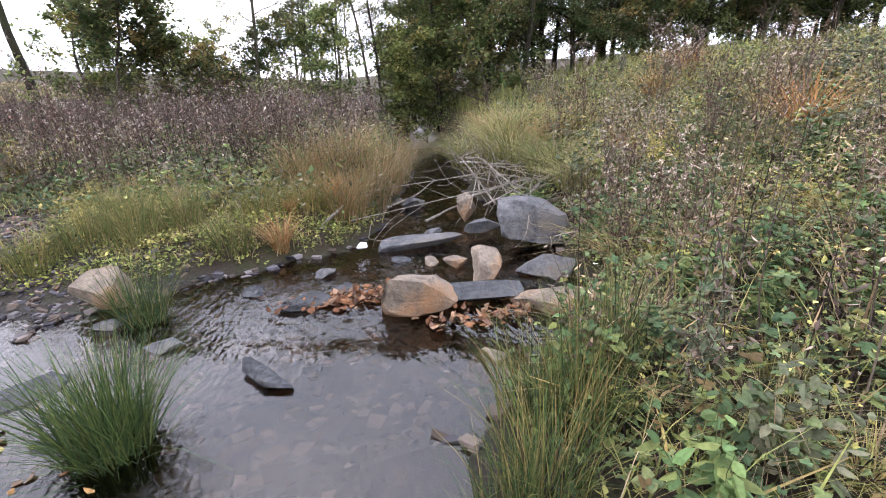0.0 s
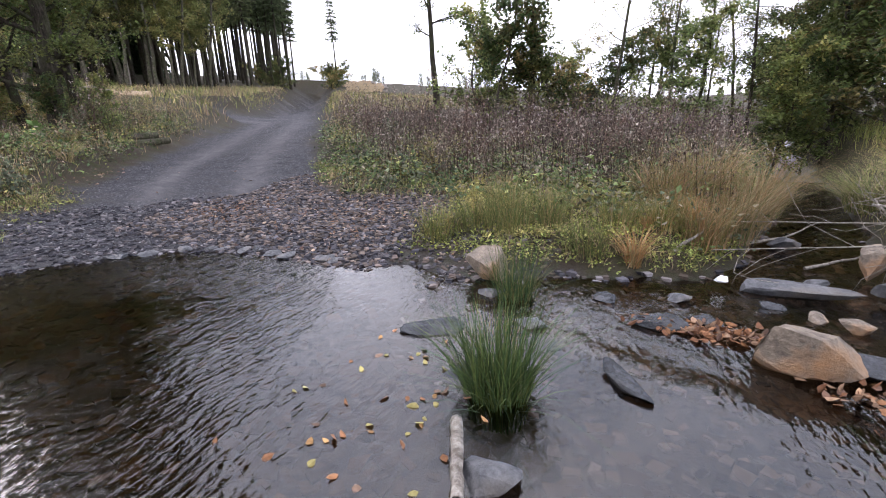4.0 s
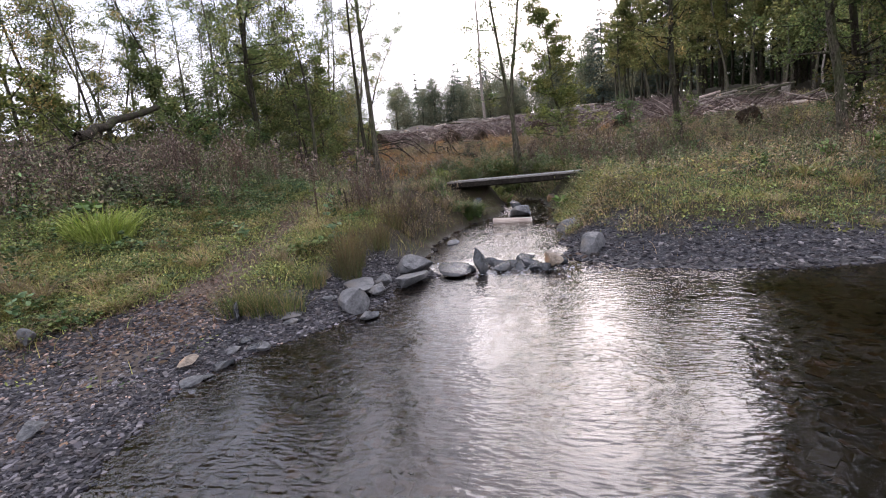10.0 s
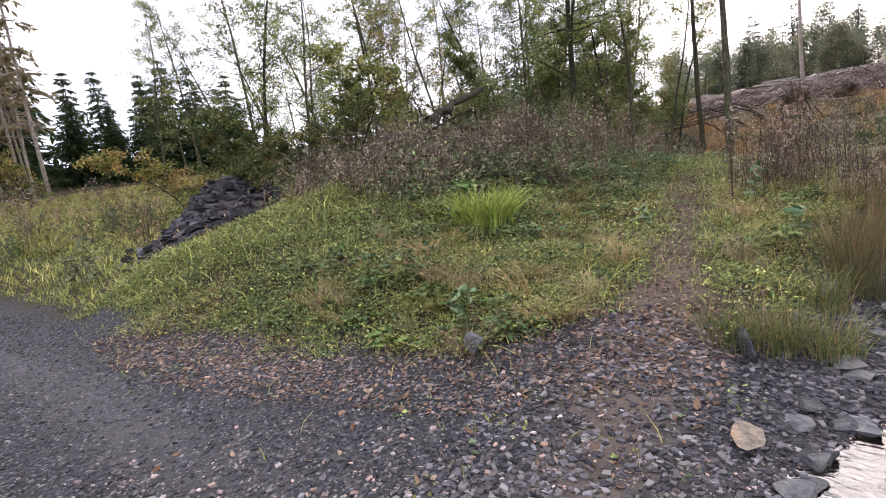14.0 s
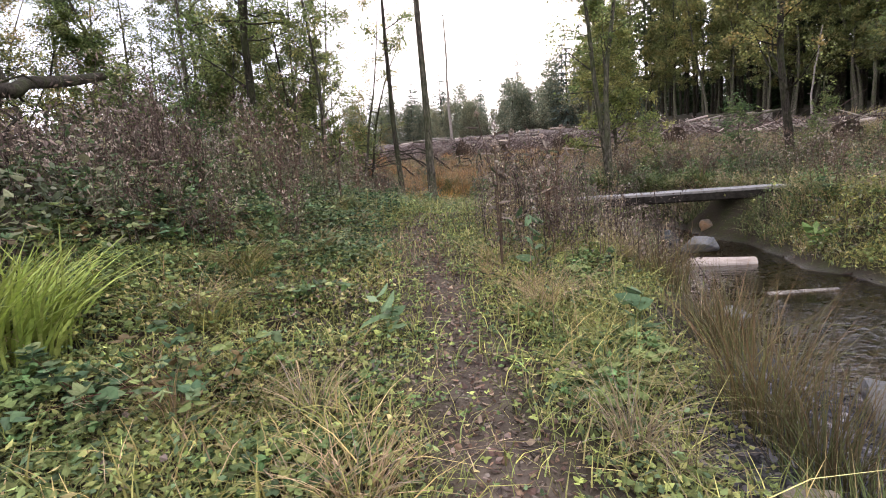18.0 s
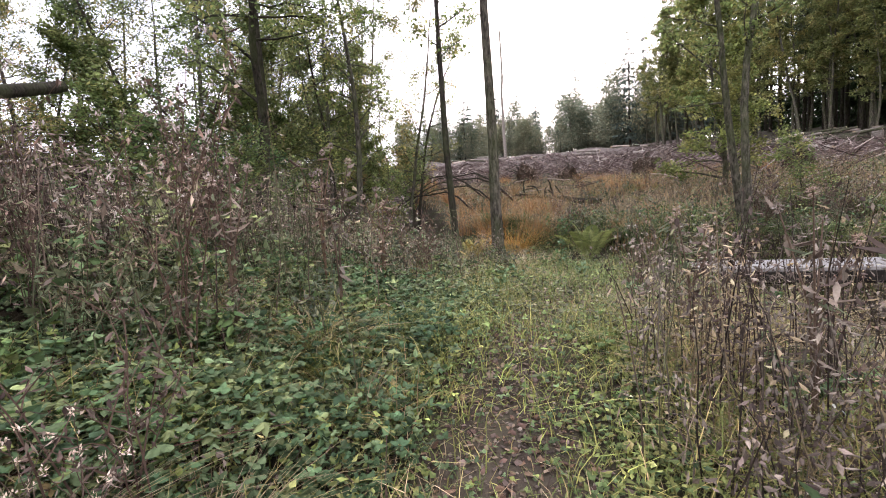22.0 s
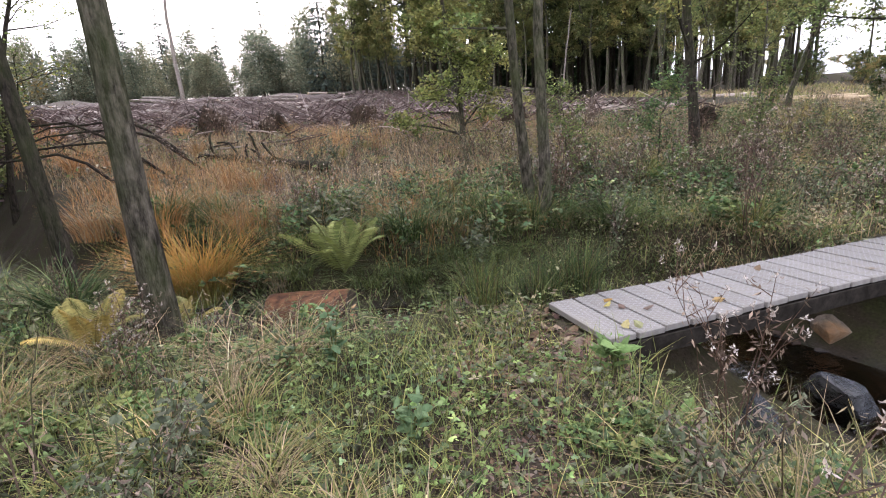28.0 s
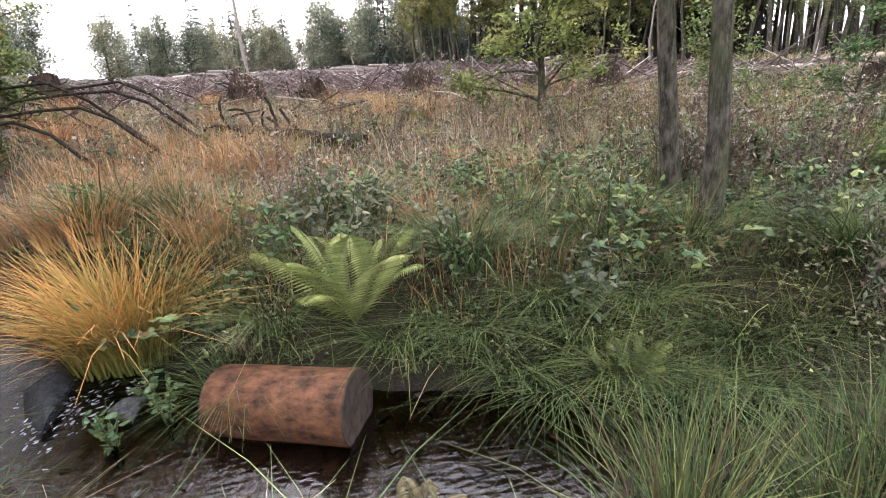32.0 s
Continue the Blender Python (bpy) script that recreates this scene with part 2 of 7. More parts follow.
def water_mat(name, wave, deep):
    m, n, l, b = material(name)
    n.remove(b)
    co = n.new("ShaderNodeTexCoord").outputs["Object"]
    swell = noise_tex(n, l, 4.5, 1.0, 0.4, vec=co, stretch=(1.6, 0.8, 1))
    a = noise_tex(n, l, 15.0, 1.0, 0.4, vec=co, stretch=(1.9, 0.75, 1))
    c = noise_tex(n, l, 36.0, 1.0, 0.5, vec=co, stretch=(1.4, 0.8, 1))
    patch = noise_tex(n, l, 0.55, 2.0, 0.5, vec=co)
    h = blend(n, l, 0.1, blend(n, l, 0.5, swell, a), c)
    k = n.new("ShaderNodeBump")
    k.inputs["Distance"].default_value = 0.06
    s = n.new("ShaderNodeMapRange")
    s.inputs["From Min"].default_value, s.inputs["From Max"].default_value = 0.4, 0.62
    s.inputs["To Min"].default_value, s.inputs["To Max"].default_value = wave * 0.3, wave
    rough = attr(n, "riffle").outputs["Fac"]
    more = n.new("ShaderNodeMath")
    more.operation, more.inputs[1].default_value = "MULTIPLY_ADD", 0.1
    l.new(patch, s.inputs["Value"])
    l.new(rough, more.inputs[0])
    l.new(s.outputs["Result"], more.inputs[2])
    l.new(more.outputs["Value"], k.inputs["Strength"])
    l.new(h, k.inputs["Height"])
    gl = n.new("ShaderNodeBsdfGlossy")
    gl.inputs["Roughness"].default_value = 0.01
    tp = n.new("ShaderNodeBsdfTransparent")
    tp.inputs["Color"].default_value = (*deep, 1)
    fr = n.new("ShaderNodeFresnel")
    fr.inputs["IOR"].default_value = 1.74
    mx = n.new("ShaderNodeMixShader")
    l.new(k.outputs["Normal"], gl.inputs["Normal"])
    l.new(k.outputs["Normal"], fr.inputs["Normal"])
    l.new(fr.outputs["Fac"], mx.inputs["Fac"])
    l.new(tp.outputs["BSDF"], mx.inputs[1])
    l.new(gl.outputs["BSDF"], mx.inputs[2])
    l.new(mx.outputs["Shader"], n["Material Output"].inputs["Surface"])
    return m


WATER = water_mat("stream_water", 0.4, (0.62, 0.48, 0.33))


def board_mat():
    m, n, l, b = material("weathered_boards", 0.8, 0.25)
    oi = n.new("ShaderNodeObjectInfo")
    co = n.new("ShaderNodeTexCoord").outputs["Object"]
    g = noise_tex(n, l, 14.0, 6.0, 0.7, vec=co, stretch=(0.25, 3.0, 1.0))
    s = noise_tex(n, l, 3.0, 4.0, 0.6, vec=co)
    c = ramp(n, l, g, [(0.25, (0.185, 0.17, 0.155)), (0.75, (0.3, 0.28, 0.258))])
    c = blend(n, l, ramp(n, l, s, [(0.5, (0, 0, 0)), (0.75, (0.5, 0.5, 0.5))]), c, (0.22, 0.2, 0.14))
    c = blend(n, l, 0.35, c, ramp(n, l, oi.outputs["Random"], [(0, (0.6, 0.6, 0.6)), (1, (1, 1, 1))]), "MULTIPLY")
    l.new(c, b.inputs["Base Color"])
    bump(n, l, b, g, 0.4, 0.01)
    return m


BOARD = board_mat()


def wood_mat(name, dark, light, stretch=(1, 1, 1), rough=0.75, scale=12.0):
    m, n, l, b = material(name, rough, 0.3)
    g = noise_tex(n, l, scale, 6.0, 0.65, stretch=stretch)
    s = noise_tex(n, l, 3.0, 4.0, 0.6)
    c = ramp(n, l, g, [(0.3, dark), (0.7, light)])
    c = blend(n, l, 0.6, c, ramp(n, l, s, [(0.3, (0.45, 0.42, 0.4)), (0.6, (1, 1, 1))]), "MULTIPLY")
    l.new(c, b.inputs["Base Color"])
    bump(n, l, b, g, 0.5, 0.012)
    return m


BEAM = wood_mat("dark_damp_beam", (0.012, 0.01, 0.008), (0.04, 0.034, 0.028), rough=0.95)
BEAM.node_tree.nodes["Principled BSDF"].inputs["Specular IOR Level"].default_value = 0.1
LOG_RED = wood_mat("stripped_red_log", (0.022, 0.011, 0.007), (0.27, 0.12, 0.055), (1.6, 0.9, 1.6), scale=9.0)
LOG_END = wood_mat("dark_sawn_end", (0.03, 0.022, 0.017), (0.1, 0.075, 0.055))
LOG_PALE = wood_mat("pale_barkless_log", (0.34, 0.27, 0.22), (0.62, 0.52, 0.45), (3, 0.3, 3))
SAWN = wood_mat("fresh_sawn_wood", (0.42, 0.3, 0.17), (0.68, 0.54, 0.36))
LITTER = leafy("fallen_leaf", 0.75, 0.15, 0.2)
WIRE, _n, _l, _b = material("galvanised_wire", 0.45, 0.5)
_b.inputs["Base Color"].default_value, _b.inputs["Metallic"].default_value = (0.36, 0.36, 0.37, 1), 0.3


# ---- mesh helpers ----
def mesh_of(name, verts, faces, col=None, mat=None, smooth=False, extra=None):
    """verts (n,3); faces: list of (k,3) and (k,4) index arrays."""
    me = bpy.data.meshes.new(name)
    verts = np.asarray(verts, np.float32)
    faces = [np.asarray(f, np.int32) for f in faces if len(f)]
    idx = np.concatenate([f.ravel() for f in faces])
    tot = np.concatenate([np.full(len(f), f.shape[1], np.int32) for f in faces])
    start = np.concatenate([[0], np.cumsum(tot)[:-1]]).astype(np.int32)
    me.vertices.add(len(verts))
    me.vertices.foreach_set("co", verts.ravel())
    me.loops.add(len(idx))
    me.loops.foreach_set("vertex_index", idx)
    me.polygons.add(len(tot))
    me.polygons.foreach_set("loop_start", start)
    me.polygons.foreach_set("use_smooth", np.full(len(tot), smooth, bool))
    if col is not None:
        a = me.attributes.new("col", "FLOAT_COLOR", "POINT")
        a.data.foreach_set("color", np.column_stack([col, np.ones(len(col))]).astype(np.float32).ravel())
    for key, v in (extra or {}).items():
        a = me.attributes.new(key, "FLOAT", "POINT")
        a.data.foreach_set("value", np.asarray(v, np.float32).ravel())
    if mat:
        me.materials.append(mat)
    me.update(calc_edges=True)
    return me


class Soup:
    """Gathers blades, leaves and stems into one mesh."""

    def __init__(self):
        self.v, self.f3, self.f4, self.c, self.n = [], [], [], [], 0

    def add(self, v, f, c):
        v = v.reshape(-1, 3)
        (self.f3 if f.shape[1] == 3 else self.f4).append(f + self.n)
        self.v.append(v)
        self.c.append(np.broadcast_to(c, v.shape) if c.ndim == 1 else c.reshape(-1, 3))
        self.n += len(v)

    def mesh(self, name, mat, smooth=False):
        fs = [np.concatenate(x) for x in (self.f3, self.f4) if x]
        return mesh_of(name, np.concatenate(self.v), fs, np.concatenate(self.c), mat, smooth)


def blades(soup, base, height, width, lean, col, tip=None, seg=3, az=None):
    n = len(base)
    if n == 0:
        return
    az = rng.uniform(0, 2 * np.pi, n) if az is None else az
    s = np.linspace(0, 1, seg + 1)
    d = np.column_stack([np.cos(az), np.sin(az), np.zeros(n)])
    side = np.column_stack([-np.sin(az), np.cos(az), np.zeros(n)])
    tw = rng.uniform(-0.8, 0.8, n)[:, None]
    side = side * np.cos(tw) + d * np.sin(tw)
    h, ln = height[:, None], lean[:, None]
    out = h * ln * s ** 1.8
    up = h * s * (1 - 0.42 * np.minimum(ln, 1.6) * s)
    mid = base[:, None, :] + d[:, None, :] * out[..., None] + np.array([0, 0, 1.0]) * up[..., None]
    w = width[:, None] * (1 - 0.85 * s ** 1.4)
    a, b = mid - side[:, None, :] * w[..., None] / 2, mid + side[:, None, :] * w[..., None] / 2
    v = np.stack([a, b], 2).reshape(n, -1, 3)
    k = 2 * (seg + 1)
    q = np.array([[2 * i, 2 * i + 1, 2 * i + 3, 2 * i + 2] for i in range(seg)])
    f = (np.arange(n)[:, None, None] * k + q).reshape(-1, 4)
    tip = col if tip is None else tip
    c = col[:, None, :] * (1 - s[None, :, None]) + tip[:, None, :] * s[None, :, None]
    soup.add(v, f, np.repeat(c, 2, 1).reshape(-1, 3))


def leaves(soup, at, length, width, col, droop=0.3, az=None, tilt=None, full=False):
    n = len(at)
    if n == 0:
        return
    az = rng.uniform(0, 2 * np.pi, n) if az is None else az
    el = rng.normal(-droop, 0.5, n) if tilt is None else tilt
    d = np.column_stack([np.cos(az) * np.cos(el), np.sin(az) * np.cos(el), np.sin(el)])
    side = np.column_stack([-np.sin(az), np.cos(az), np.zeros(n)])
    nrm = np.cross(d, side)
    ro = rng.normal(0, 0.5, n)[:, None]
    side = side * np.cos(ro) + nrm * np.sin(ro)
    nrm = np.cross(d, side)
    L, W = length[:, None], width[:, None]
    if full:
        curl = rng.uniform(-0.05, 0.3, n)[:, None]
        a, b = d * L * 0.28 - nrm * W * 0.1, d * L * 0.68 + nrm * L * curl * 0.3
        v = np.stack([at, at + a + side * W * 0.48, at + b + side * W * 0.36, at + d * L + nrm * L * curl, at + b - side * W * 0.36,
                      at + a - side * W * 0.48], 1)
        k = np.arange(n)[:, None] * 6
        soup.add(v, np.concatenate([k + np.array([0, 1, 2, 3]), k + np.array([0, 3, 4, 5])]), np.repeat(col, 6, 0))
        return
    v = np.stack([at, at + d * L * 0.42 + side * W * 0.5 - nrm * W * 0.16, at + d * L + nrm * W * 0.1,
                  at + d * L * 0.42 - side * W * 0.5 - nrm * W * 0.16], 1)
    soup.add(v, np.arange(n * 4).reshape(n, 4), np.repeat(col, 4, 0))


def tubes(soup, line, rad, col, sides=4):
    """line (n,m,3), rad (n,m): tapered stems."""
    n, m, _ = line.shape
    t = np.gradient(line, axis=1)
    t /= np.linalg.norm(t, axis=2, keepdims=True) + 1e-9
    ref = np.where(np.abs(t[..., 2:3]) > 0.9, np.array([1.0, 0, 0]), np.array([0, 0, 1.0]))
    u = np.cross(t, ref)
    u /= np.linalg.norm(u, axis=2, keepdims=True) + 1e-9
    w = np.cross(t, u)
    a = np.arange(sides) * 2 * np.pi / sides
    ring = u[:, :, None] * np.cos(a)[:, None] + w[:, :, None] * np.sin(a)[:, None]
    v = line[:, :, None] + ring * rad[:, :, None, None]
    q = np.array([[i * sides + j, i * sides + (j + 1) % sides, (i + 1) * sides + (j + 1) % sides, (i + 1) * sides + j]
                  for i in range(m - 1) for j in range(sides)])
    f = (np.arange(n)[:, None, None] * m * sides + q).reshape(-1, 4)
    c = col if col.ndim == 1 else np.repeat(col, m * sides, 0)
    soup.add(v.reshape(-1, 3), f, c)


def shade(base, n, spread=0.25, warm=0.1):
    """n colours round a base colour."""
    k = np.exp(rng.normal(0, spread, (n, 1)))
    w = rng.normal(0, warm, (n, 1))
    return np.clip(np.array(base) * k * np.hstack([1 + w, np.ones((n, 1)), 1 - w]), 0.004, 0.9)


def pick(palette, n, spread=0.34):
    p = np.array(palette)[rng.integers(0, len(palette), n)]
    p = (p * 0.86 + p.mean(1, keepdims=True) * 0.14) * np.array([1.06, 0.99, 1.0])
    return np.clip(p * np.exp(rng.normal(0, spread, (n, 1))), 0.004, 0.9)


def patchy(palette, xy, spread=0.34, k=0.8):
    """Colours that gather in patches over the ground."""
    x, y = xy[:, 0], xy[:, 1]
    t = 0.5 + 0.42 * wob(x, y, k, 11.0) + rng.normal(0, 0.2, len(xy))
    p = np.array(palette)[np.clip((t * len(palette)).astype(int), 0, len(palette) - 1)]
    p = (p * 0.86 + p.mean(1, keepdims=True) * 0.14) * np.array([1.06, 0.99, 1.0])
    return np.clip(p * np.exp(rng.normal(0, spread, (len(xy), 1))), 0.004, 0.9)


def part(name, data, mat, parent, label=""):
    """Links a mesh or a bmesh as one part of a thing."""
    if isinstance(data, bmesh.types.BMesh):
        me = bpy.data.meshes.new(name)
        data.to_mesh(me)
        data.free()
        data = me
    if mat and not data.materials:
        data.materials.append(mat)
    ob = new(name, data)
    ob.parent = parent
    return tagged(ob, label) if label else ob


def box(sx, sy, sz, bevel=0.0, at=(0, 0, 0)):
    bm = bmesh.new()
    bmesh.ops.create_cube(bm, size=1)
    bmesh.ops.scale(bm, vec=(sx, sy, sz), verts=bm.verts)
    if bevel:
        bmesh.ops.bevel(bm, geom=bm.edges[:], offset=bevel, segments=1, affect="EDGES")
    bmesh.ops.translate(bm, vec=at, verts=bm.verts)
    return bm


# ---- the lie of the land ----
def along(x, y, pts):
    """Distance to a polyline, and the values of its further columns at the nearest place."""
    best = np.full(x.shape, 1e9)
    vals = np.zeros((len(pts[0]) - 2, *x.shape))
    for a, b in zip(pts[:-1], pts[1:]):
        dx, dy = b[0] - a[0], b[1] - a[1]
        t = np.clip(((x - a[0]) * dx + (y - a[1]) * dy) / (dx * dx + dy * dy), 0, 1)
        d = np.hypot(x - a[0] - t * dx, y - a[1] - t * dy)
        near = d < best
        best = np.where(near, d, best)
        for i in range(len(vals)):
            vals[i] = np.where(near, a[2 + i] + t * (b[2 + i] - a[2 + i]), vals[i])
    return (best, *vals)


def inside(x, y, poly):
    """Signed distance to a polygon: negative inside."""
    d = along(x, y, [*poly, poly[0]])[0]
    odd = np.zeros(x.shape, bool)
    for (ax, ay), (bx, by) in zip(poly, [*poly[1:], poly[0]]):
        odd ^= ((ay > y) != (by > y)) & (x < (bx - ax) * (y - ay) / (by - ay + 1e-12) + ax)
    return np.where(odd, -d, d)


def step(a, b, v):
    t = np.clip((v - a) / (b - a), 0, 1)
    return t * t * (3 - 2 * t)


def wob(x, y, k, seed=0.0):
    """Cheap smooth unevenness, about -1 to 1."""
    return (np.sin(x * k + seed) * np.cos(y * k * 1.13 + seed * 2.1) + np.sin(x * k * 2.3 + y * k * 1.7 + seed * 3.7) * 0.5
            + np.cos(x * k * 4.1 - y * k * 3.7 + seed * 1.3) * 0.3) / 1.5


POOL = [(-1.95, -4.1), (-2.4, -4.4), (-2.85, -4.6), (-3.6, -4.75), (-4.4, -4.5), (-4.9, -4.2), (-5.6, -3.95), (-6.3, -4.0), (-7.0, -3.6), (-7.8, -2.9), (-8.1, -1.7),
        (-7.3, -1.0), (-7.0, 0.1), (-7.1, 1.6), (-7.0, 2.4), (-6.0, 3.5), (-5.1, 3.75), (-3.6, 3.8), (-2.8, 4.0), (-1.9, 3.4),
        (0.5, 2.3), (0.35, 1.3), (-0.3, 0.7), (-0.75, 0.0), (-1.05, -1.5), (-1.2, -2.6), (-1.5, -3.6)]
POOL_Z = -0.12
BROOK = [(-34, -18, 1.2, 0.1, 0.6), (-26, -14.5, 0.6, 0.1, 0.6), (-21, -11.6, 0.4, 0.12, 0.8), (-19.4, -10.2, 0.35, 0.25, 0.9), (-18.4, -9.3, 0.32, 0.55, 0.9),
         (-17.2, -7.6, 0.22, 0.72, 0.8), (-16.85, -6.2, 0.2, 0.72, 0.75), (-16.7, -4.4, 0.17, 0.5, 0.8), (-15.6, -3.3, 0.1, 0.5, 0.7),
         (-13.5, -2.9, -0.03, 0.75, 0.6), (-11.5, -3.2, -0.05, 1.05, 0.5), (-9.5, -3.1, -0.06, 1.2, 0.4), (-7.9, -2.8, -0.07, 1.2, 0.3)]
RUN = [(-2.0, 2.4, -0.12, 1.2, 0.3), (-0.6, 3.1, -0.16, 1.45, 0.3), (0.5, 3.6, -0.2, 1.35, 0.35), (1.0, 4.6, -0.3, 1.2, 0.4),
       (1.3, 6.0, -0.38, 0.9, 0.5), (1.45, 7.6, -0.42, 0.6, 0.6), (1.8, 9.2, -0.46, 0.5, 0.7), (2.4, 13, -0.6, 0.5, 0.7),
       (3.2, 20, -0.8, 0.6, 0.6), (6, 40, -1.2, 0.6, 0.5)]
ROAD = [(34, -75, 4.5), (14, -45, 1.8), (5, -30, 0.5), (1.2, -18, 0.1), (-0.4, -10, 0.03), (-1.2, -5.2, -0.02), (-3.6, -1.5, -0.05), (-5.4, 2.2, -0.05),
        (-7.2, 4.6, 0.06), (-10.4, 8.0, 0.28), (-15.5, 14.4, 0.55), (-25.5, 27, 0.95), (-41, 47, 1.3), (-80, 96, 2.5)]
SIDE_ROAD = [(-21, 22, 0.8), (-30, 22, 1.5), (-40, 21.3, 2.2), (-56, 20, 3.4)]
TRAIL = [(-1.6, -5.0), (-3.6, -5.7), (-5.7, -6.05), (-8.0, -6.75), (-9.6, -7.25), (-11.2, -7.25), (-12.5, -6.9), (-13.6, -6.5), (-14.7, -5.6)]


def ground(x, y):
    x, y = np.asarray(x, float), np.asarray(y, float)
    xs = x + 1.6 * step(-1, 2, y) * step(-17, -12, x)
    h = np.interp(xs, [-300, -130, -86, -58, -27, -21, -18, -15, -13, -10.6, -8, -6, -3, 0], [14, 11.5, 8.5, 4.8, 2.3, 1.35, 0.9, 0.84, 0.86, 0.86, 0.45, 0.24, 0.08, 0.06])
    h = h + 1.5 * np.exp(-((x + 7.5) ** 2 / 30 + (y + 12.5) ** 2 / 18))
    h = h - 0.35 * step(12, 30, y) * step(-10, -25, x)
    rd, rw, _, _ = along(x, y, RUN)[:4]
    east = x - np.interp(y, [0, 3, 5, 8, 13, 20, 40], [-0.4, 1.0, 2.0, 2.0, 2.6, 3.4, 6.2])
    h = h + (1.25 * step(0.2, 8, east) + 1.2 * step(8, 30, east)) * step(-1.5, 3.5, y)
    h = h + 0.14 * step(-0.4, -3.0, east) * step(4, 8, y) + 0.25 * step(8, 20, y) * step(-0.5, -6, east)
    amp = 0.03 + 0.5 * step(25, 120, np.hypot(x + 8, y + 3)) + 0.16 * step(-26, -40, x)
    h = h + wob(x, y, 1.1, 1.0) * 0.035 + wob(x, y, 0.27, 2.0) * amp
    h = h + 13 * np.exp(-(((x + 330) / 130) ** 2 + ((y - 430) / 120) ** 2)) + np.minimum(0.13 * np.maximum(-y - 15 - 0.3 * np.maximum(-x - 6, 0), 0), 6)
    d, z = along(x, y, ROAD)
    w = 1 - step(1.9, 3.6, d)
    h = h * (1 - w) + (z + wob(x, y, 2.3) * 0.012 - 0.05 * np.exp(-((np.abs(d) - 0.8) / 0.3) ** 2)) * w
    d, z = along(x, y, SIDE_ROAD)
    w = 1 - step(1.5, 3.5, d)
    h = h * (1 - w) + z * w
    sd = inside(x, y, POOL)
    h = np.minimum(h, POOL_Z + np.where(sd < 0, np.maximum(sd * 0.16, -0.22), sd * 0.12 + np.maximum(sd, 0) ** 2 * 0.12) + wob(x, y, 3.0) * 0.012)
    for line in (BROOK, RUN):
        d, z, hw, sl = along(x, y, line)
        e = d - hw + wob(x, y, 2.1, 4.0) * 0.12
        h = np.minimum(h, z + np.where(e < 0, np.maximum(e * 0.5, -0.16), e * sl + np.maximum(e, 0) ** 2 * sl))
    hollow = np.hypot((x + 13.4) / 1.3, (y + 4.1) / 1.15)
    h = np.minimum(h, 0.12 + np.maximum(hollow - 0.75, 0) * 1.35)
    td = along(x, y, TRAIL)[0]
    h = h + 0.05 * wob(x, y, 3.4, 7.0) * step(0.3, 0.8, td) * step(0.12, 0.3, h) * step(2, -1, x) * step(-24, -20, x)
    h = h - 0.03 * np.exp(-(td / 0.25) ** 2)
    return h


def water_level(x, y):
    da, za = along(x, y, BROOK)[:2]
    db, zb = along(x, y, RUN)[:2]
    sd = np.maximum(inside(x, y, POOL), 0)
    z = np.where(da < db, za, zb)
    d = np.minimum(da, db)
    return np.where((sd <= 0.001) & (z < POOL_Z), POOL_Z, np.where(sd < d * 0.3, POOL_Z, z))


def on_ground(xy):
    return np.column_stack([xy, ground(xy[:, 0], xy[:, 1])])


def axis(lo, hi, d, far_lo, far_hi, grow):
    a = list(np.arange(lo, hi + d / 2, d))
    s = d
    while a[0] > far_lo:
        s *= grow
        a.insert(0, a[0] - s)
    s = d
    while a[-1] < far_hi:
        s *= grow
        a.append(a[-1] + s)
    return np.array(a)


def sheet(xs, ys):
    X, Y = np.meshgrid(xs, ys, indexing="ij")
    nx, ny = X.shape
    i = (np.arange(nx - 1)[:, None] * ny + np.arange(ny - 1)).ravel()
    return X.ravel(), Y.ravel(), np.column_stack([i, i + ny, i + ny + 1, i + 1])


gx, gy, gf = sheet(axis(-20.5, 3.5, 0.15, -700, 500, 1.07), axis(-9.5, 8.0, 0.15, -600, 700, 1.07))
gz = ground(gx, gy)
road_d = np.minimum(along(gx, gy, ROAD)[0], along(gx, gy, SIDE_ROAD)[0])
pool_d = inside(gx, gy, POOL)
trail_d = along(gx, gy, TRAIL)[0]
ragged = wob(gx, gy, 1.7, 5.0) * 0.35 + wob(gx, gy, 5.0, 2.0) * 0.12
depth = water_level(gx, gy) - gz


CORNER = [(-1, -4), (-5.2, -4.5), (-4.75, -6.0), (-3.75, -6.95), (-3.0, -8.6), (-2.5, -10.5), (-2.0, -14), (0, -14)]


def gravel_at(x, y, pd, rd, wobble):
    shore = (1 - step(0.9, 1.7, pd + wobble)) * np.where((y > 2.5) & (x > -3.2), 0.3, 1.0) * np.where((y > 0.2) & (x > -1.2), 0.15, 1.0)
    bar = np.exp(-((((x + 4.3) / 1.4) ** 2 + ((y - 5.3) / 1.15) ** 2) ** 2)) * 1.05
    corner = 1 - step(-0.15, 0.3, inside(x, y, CORNER) + wobble * 0.8)
    shore = np.where((x > -4.6) & (y < -2), np.minimum(shore, np.maximum(corner, 1 - step(0.7, 1.2, pd))), shore)
    return np.clip(np.maximum(np.maximum(np.maximum(1 - step(1.9, 2.5, rd + wobble), shore), bar), corner), 0, 1)


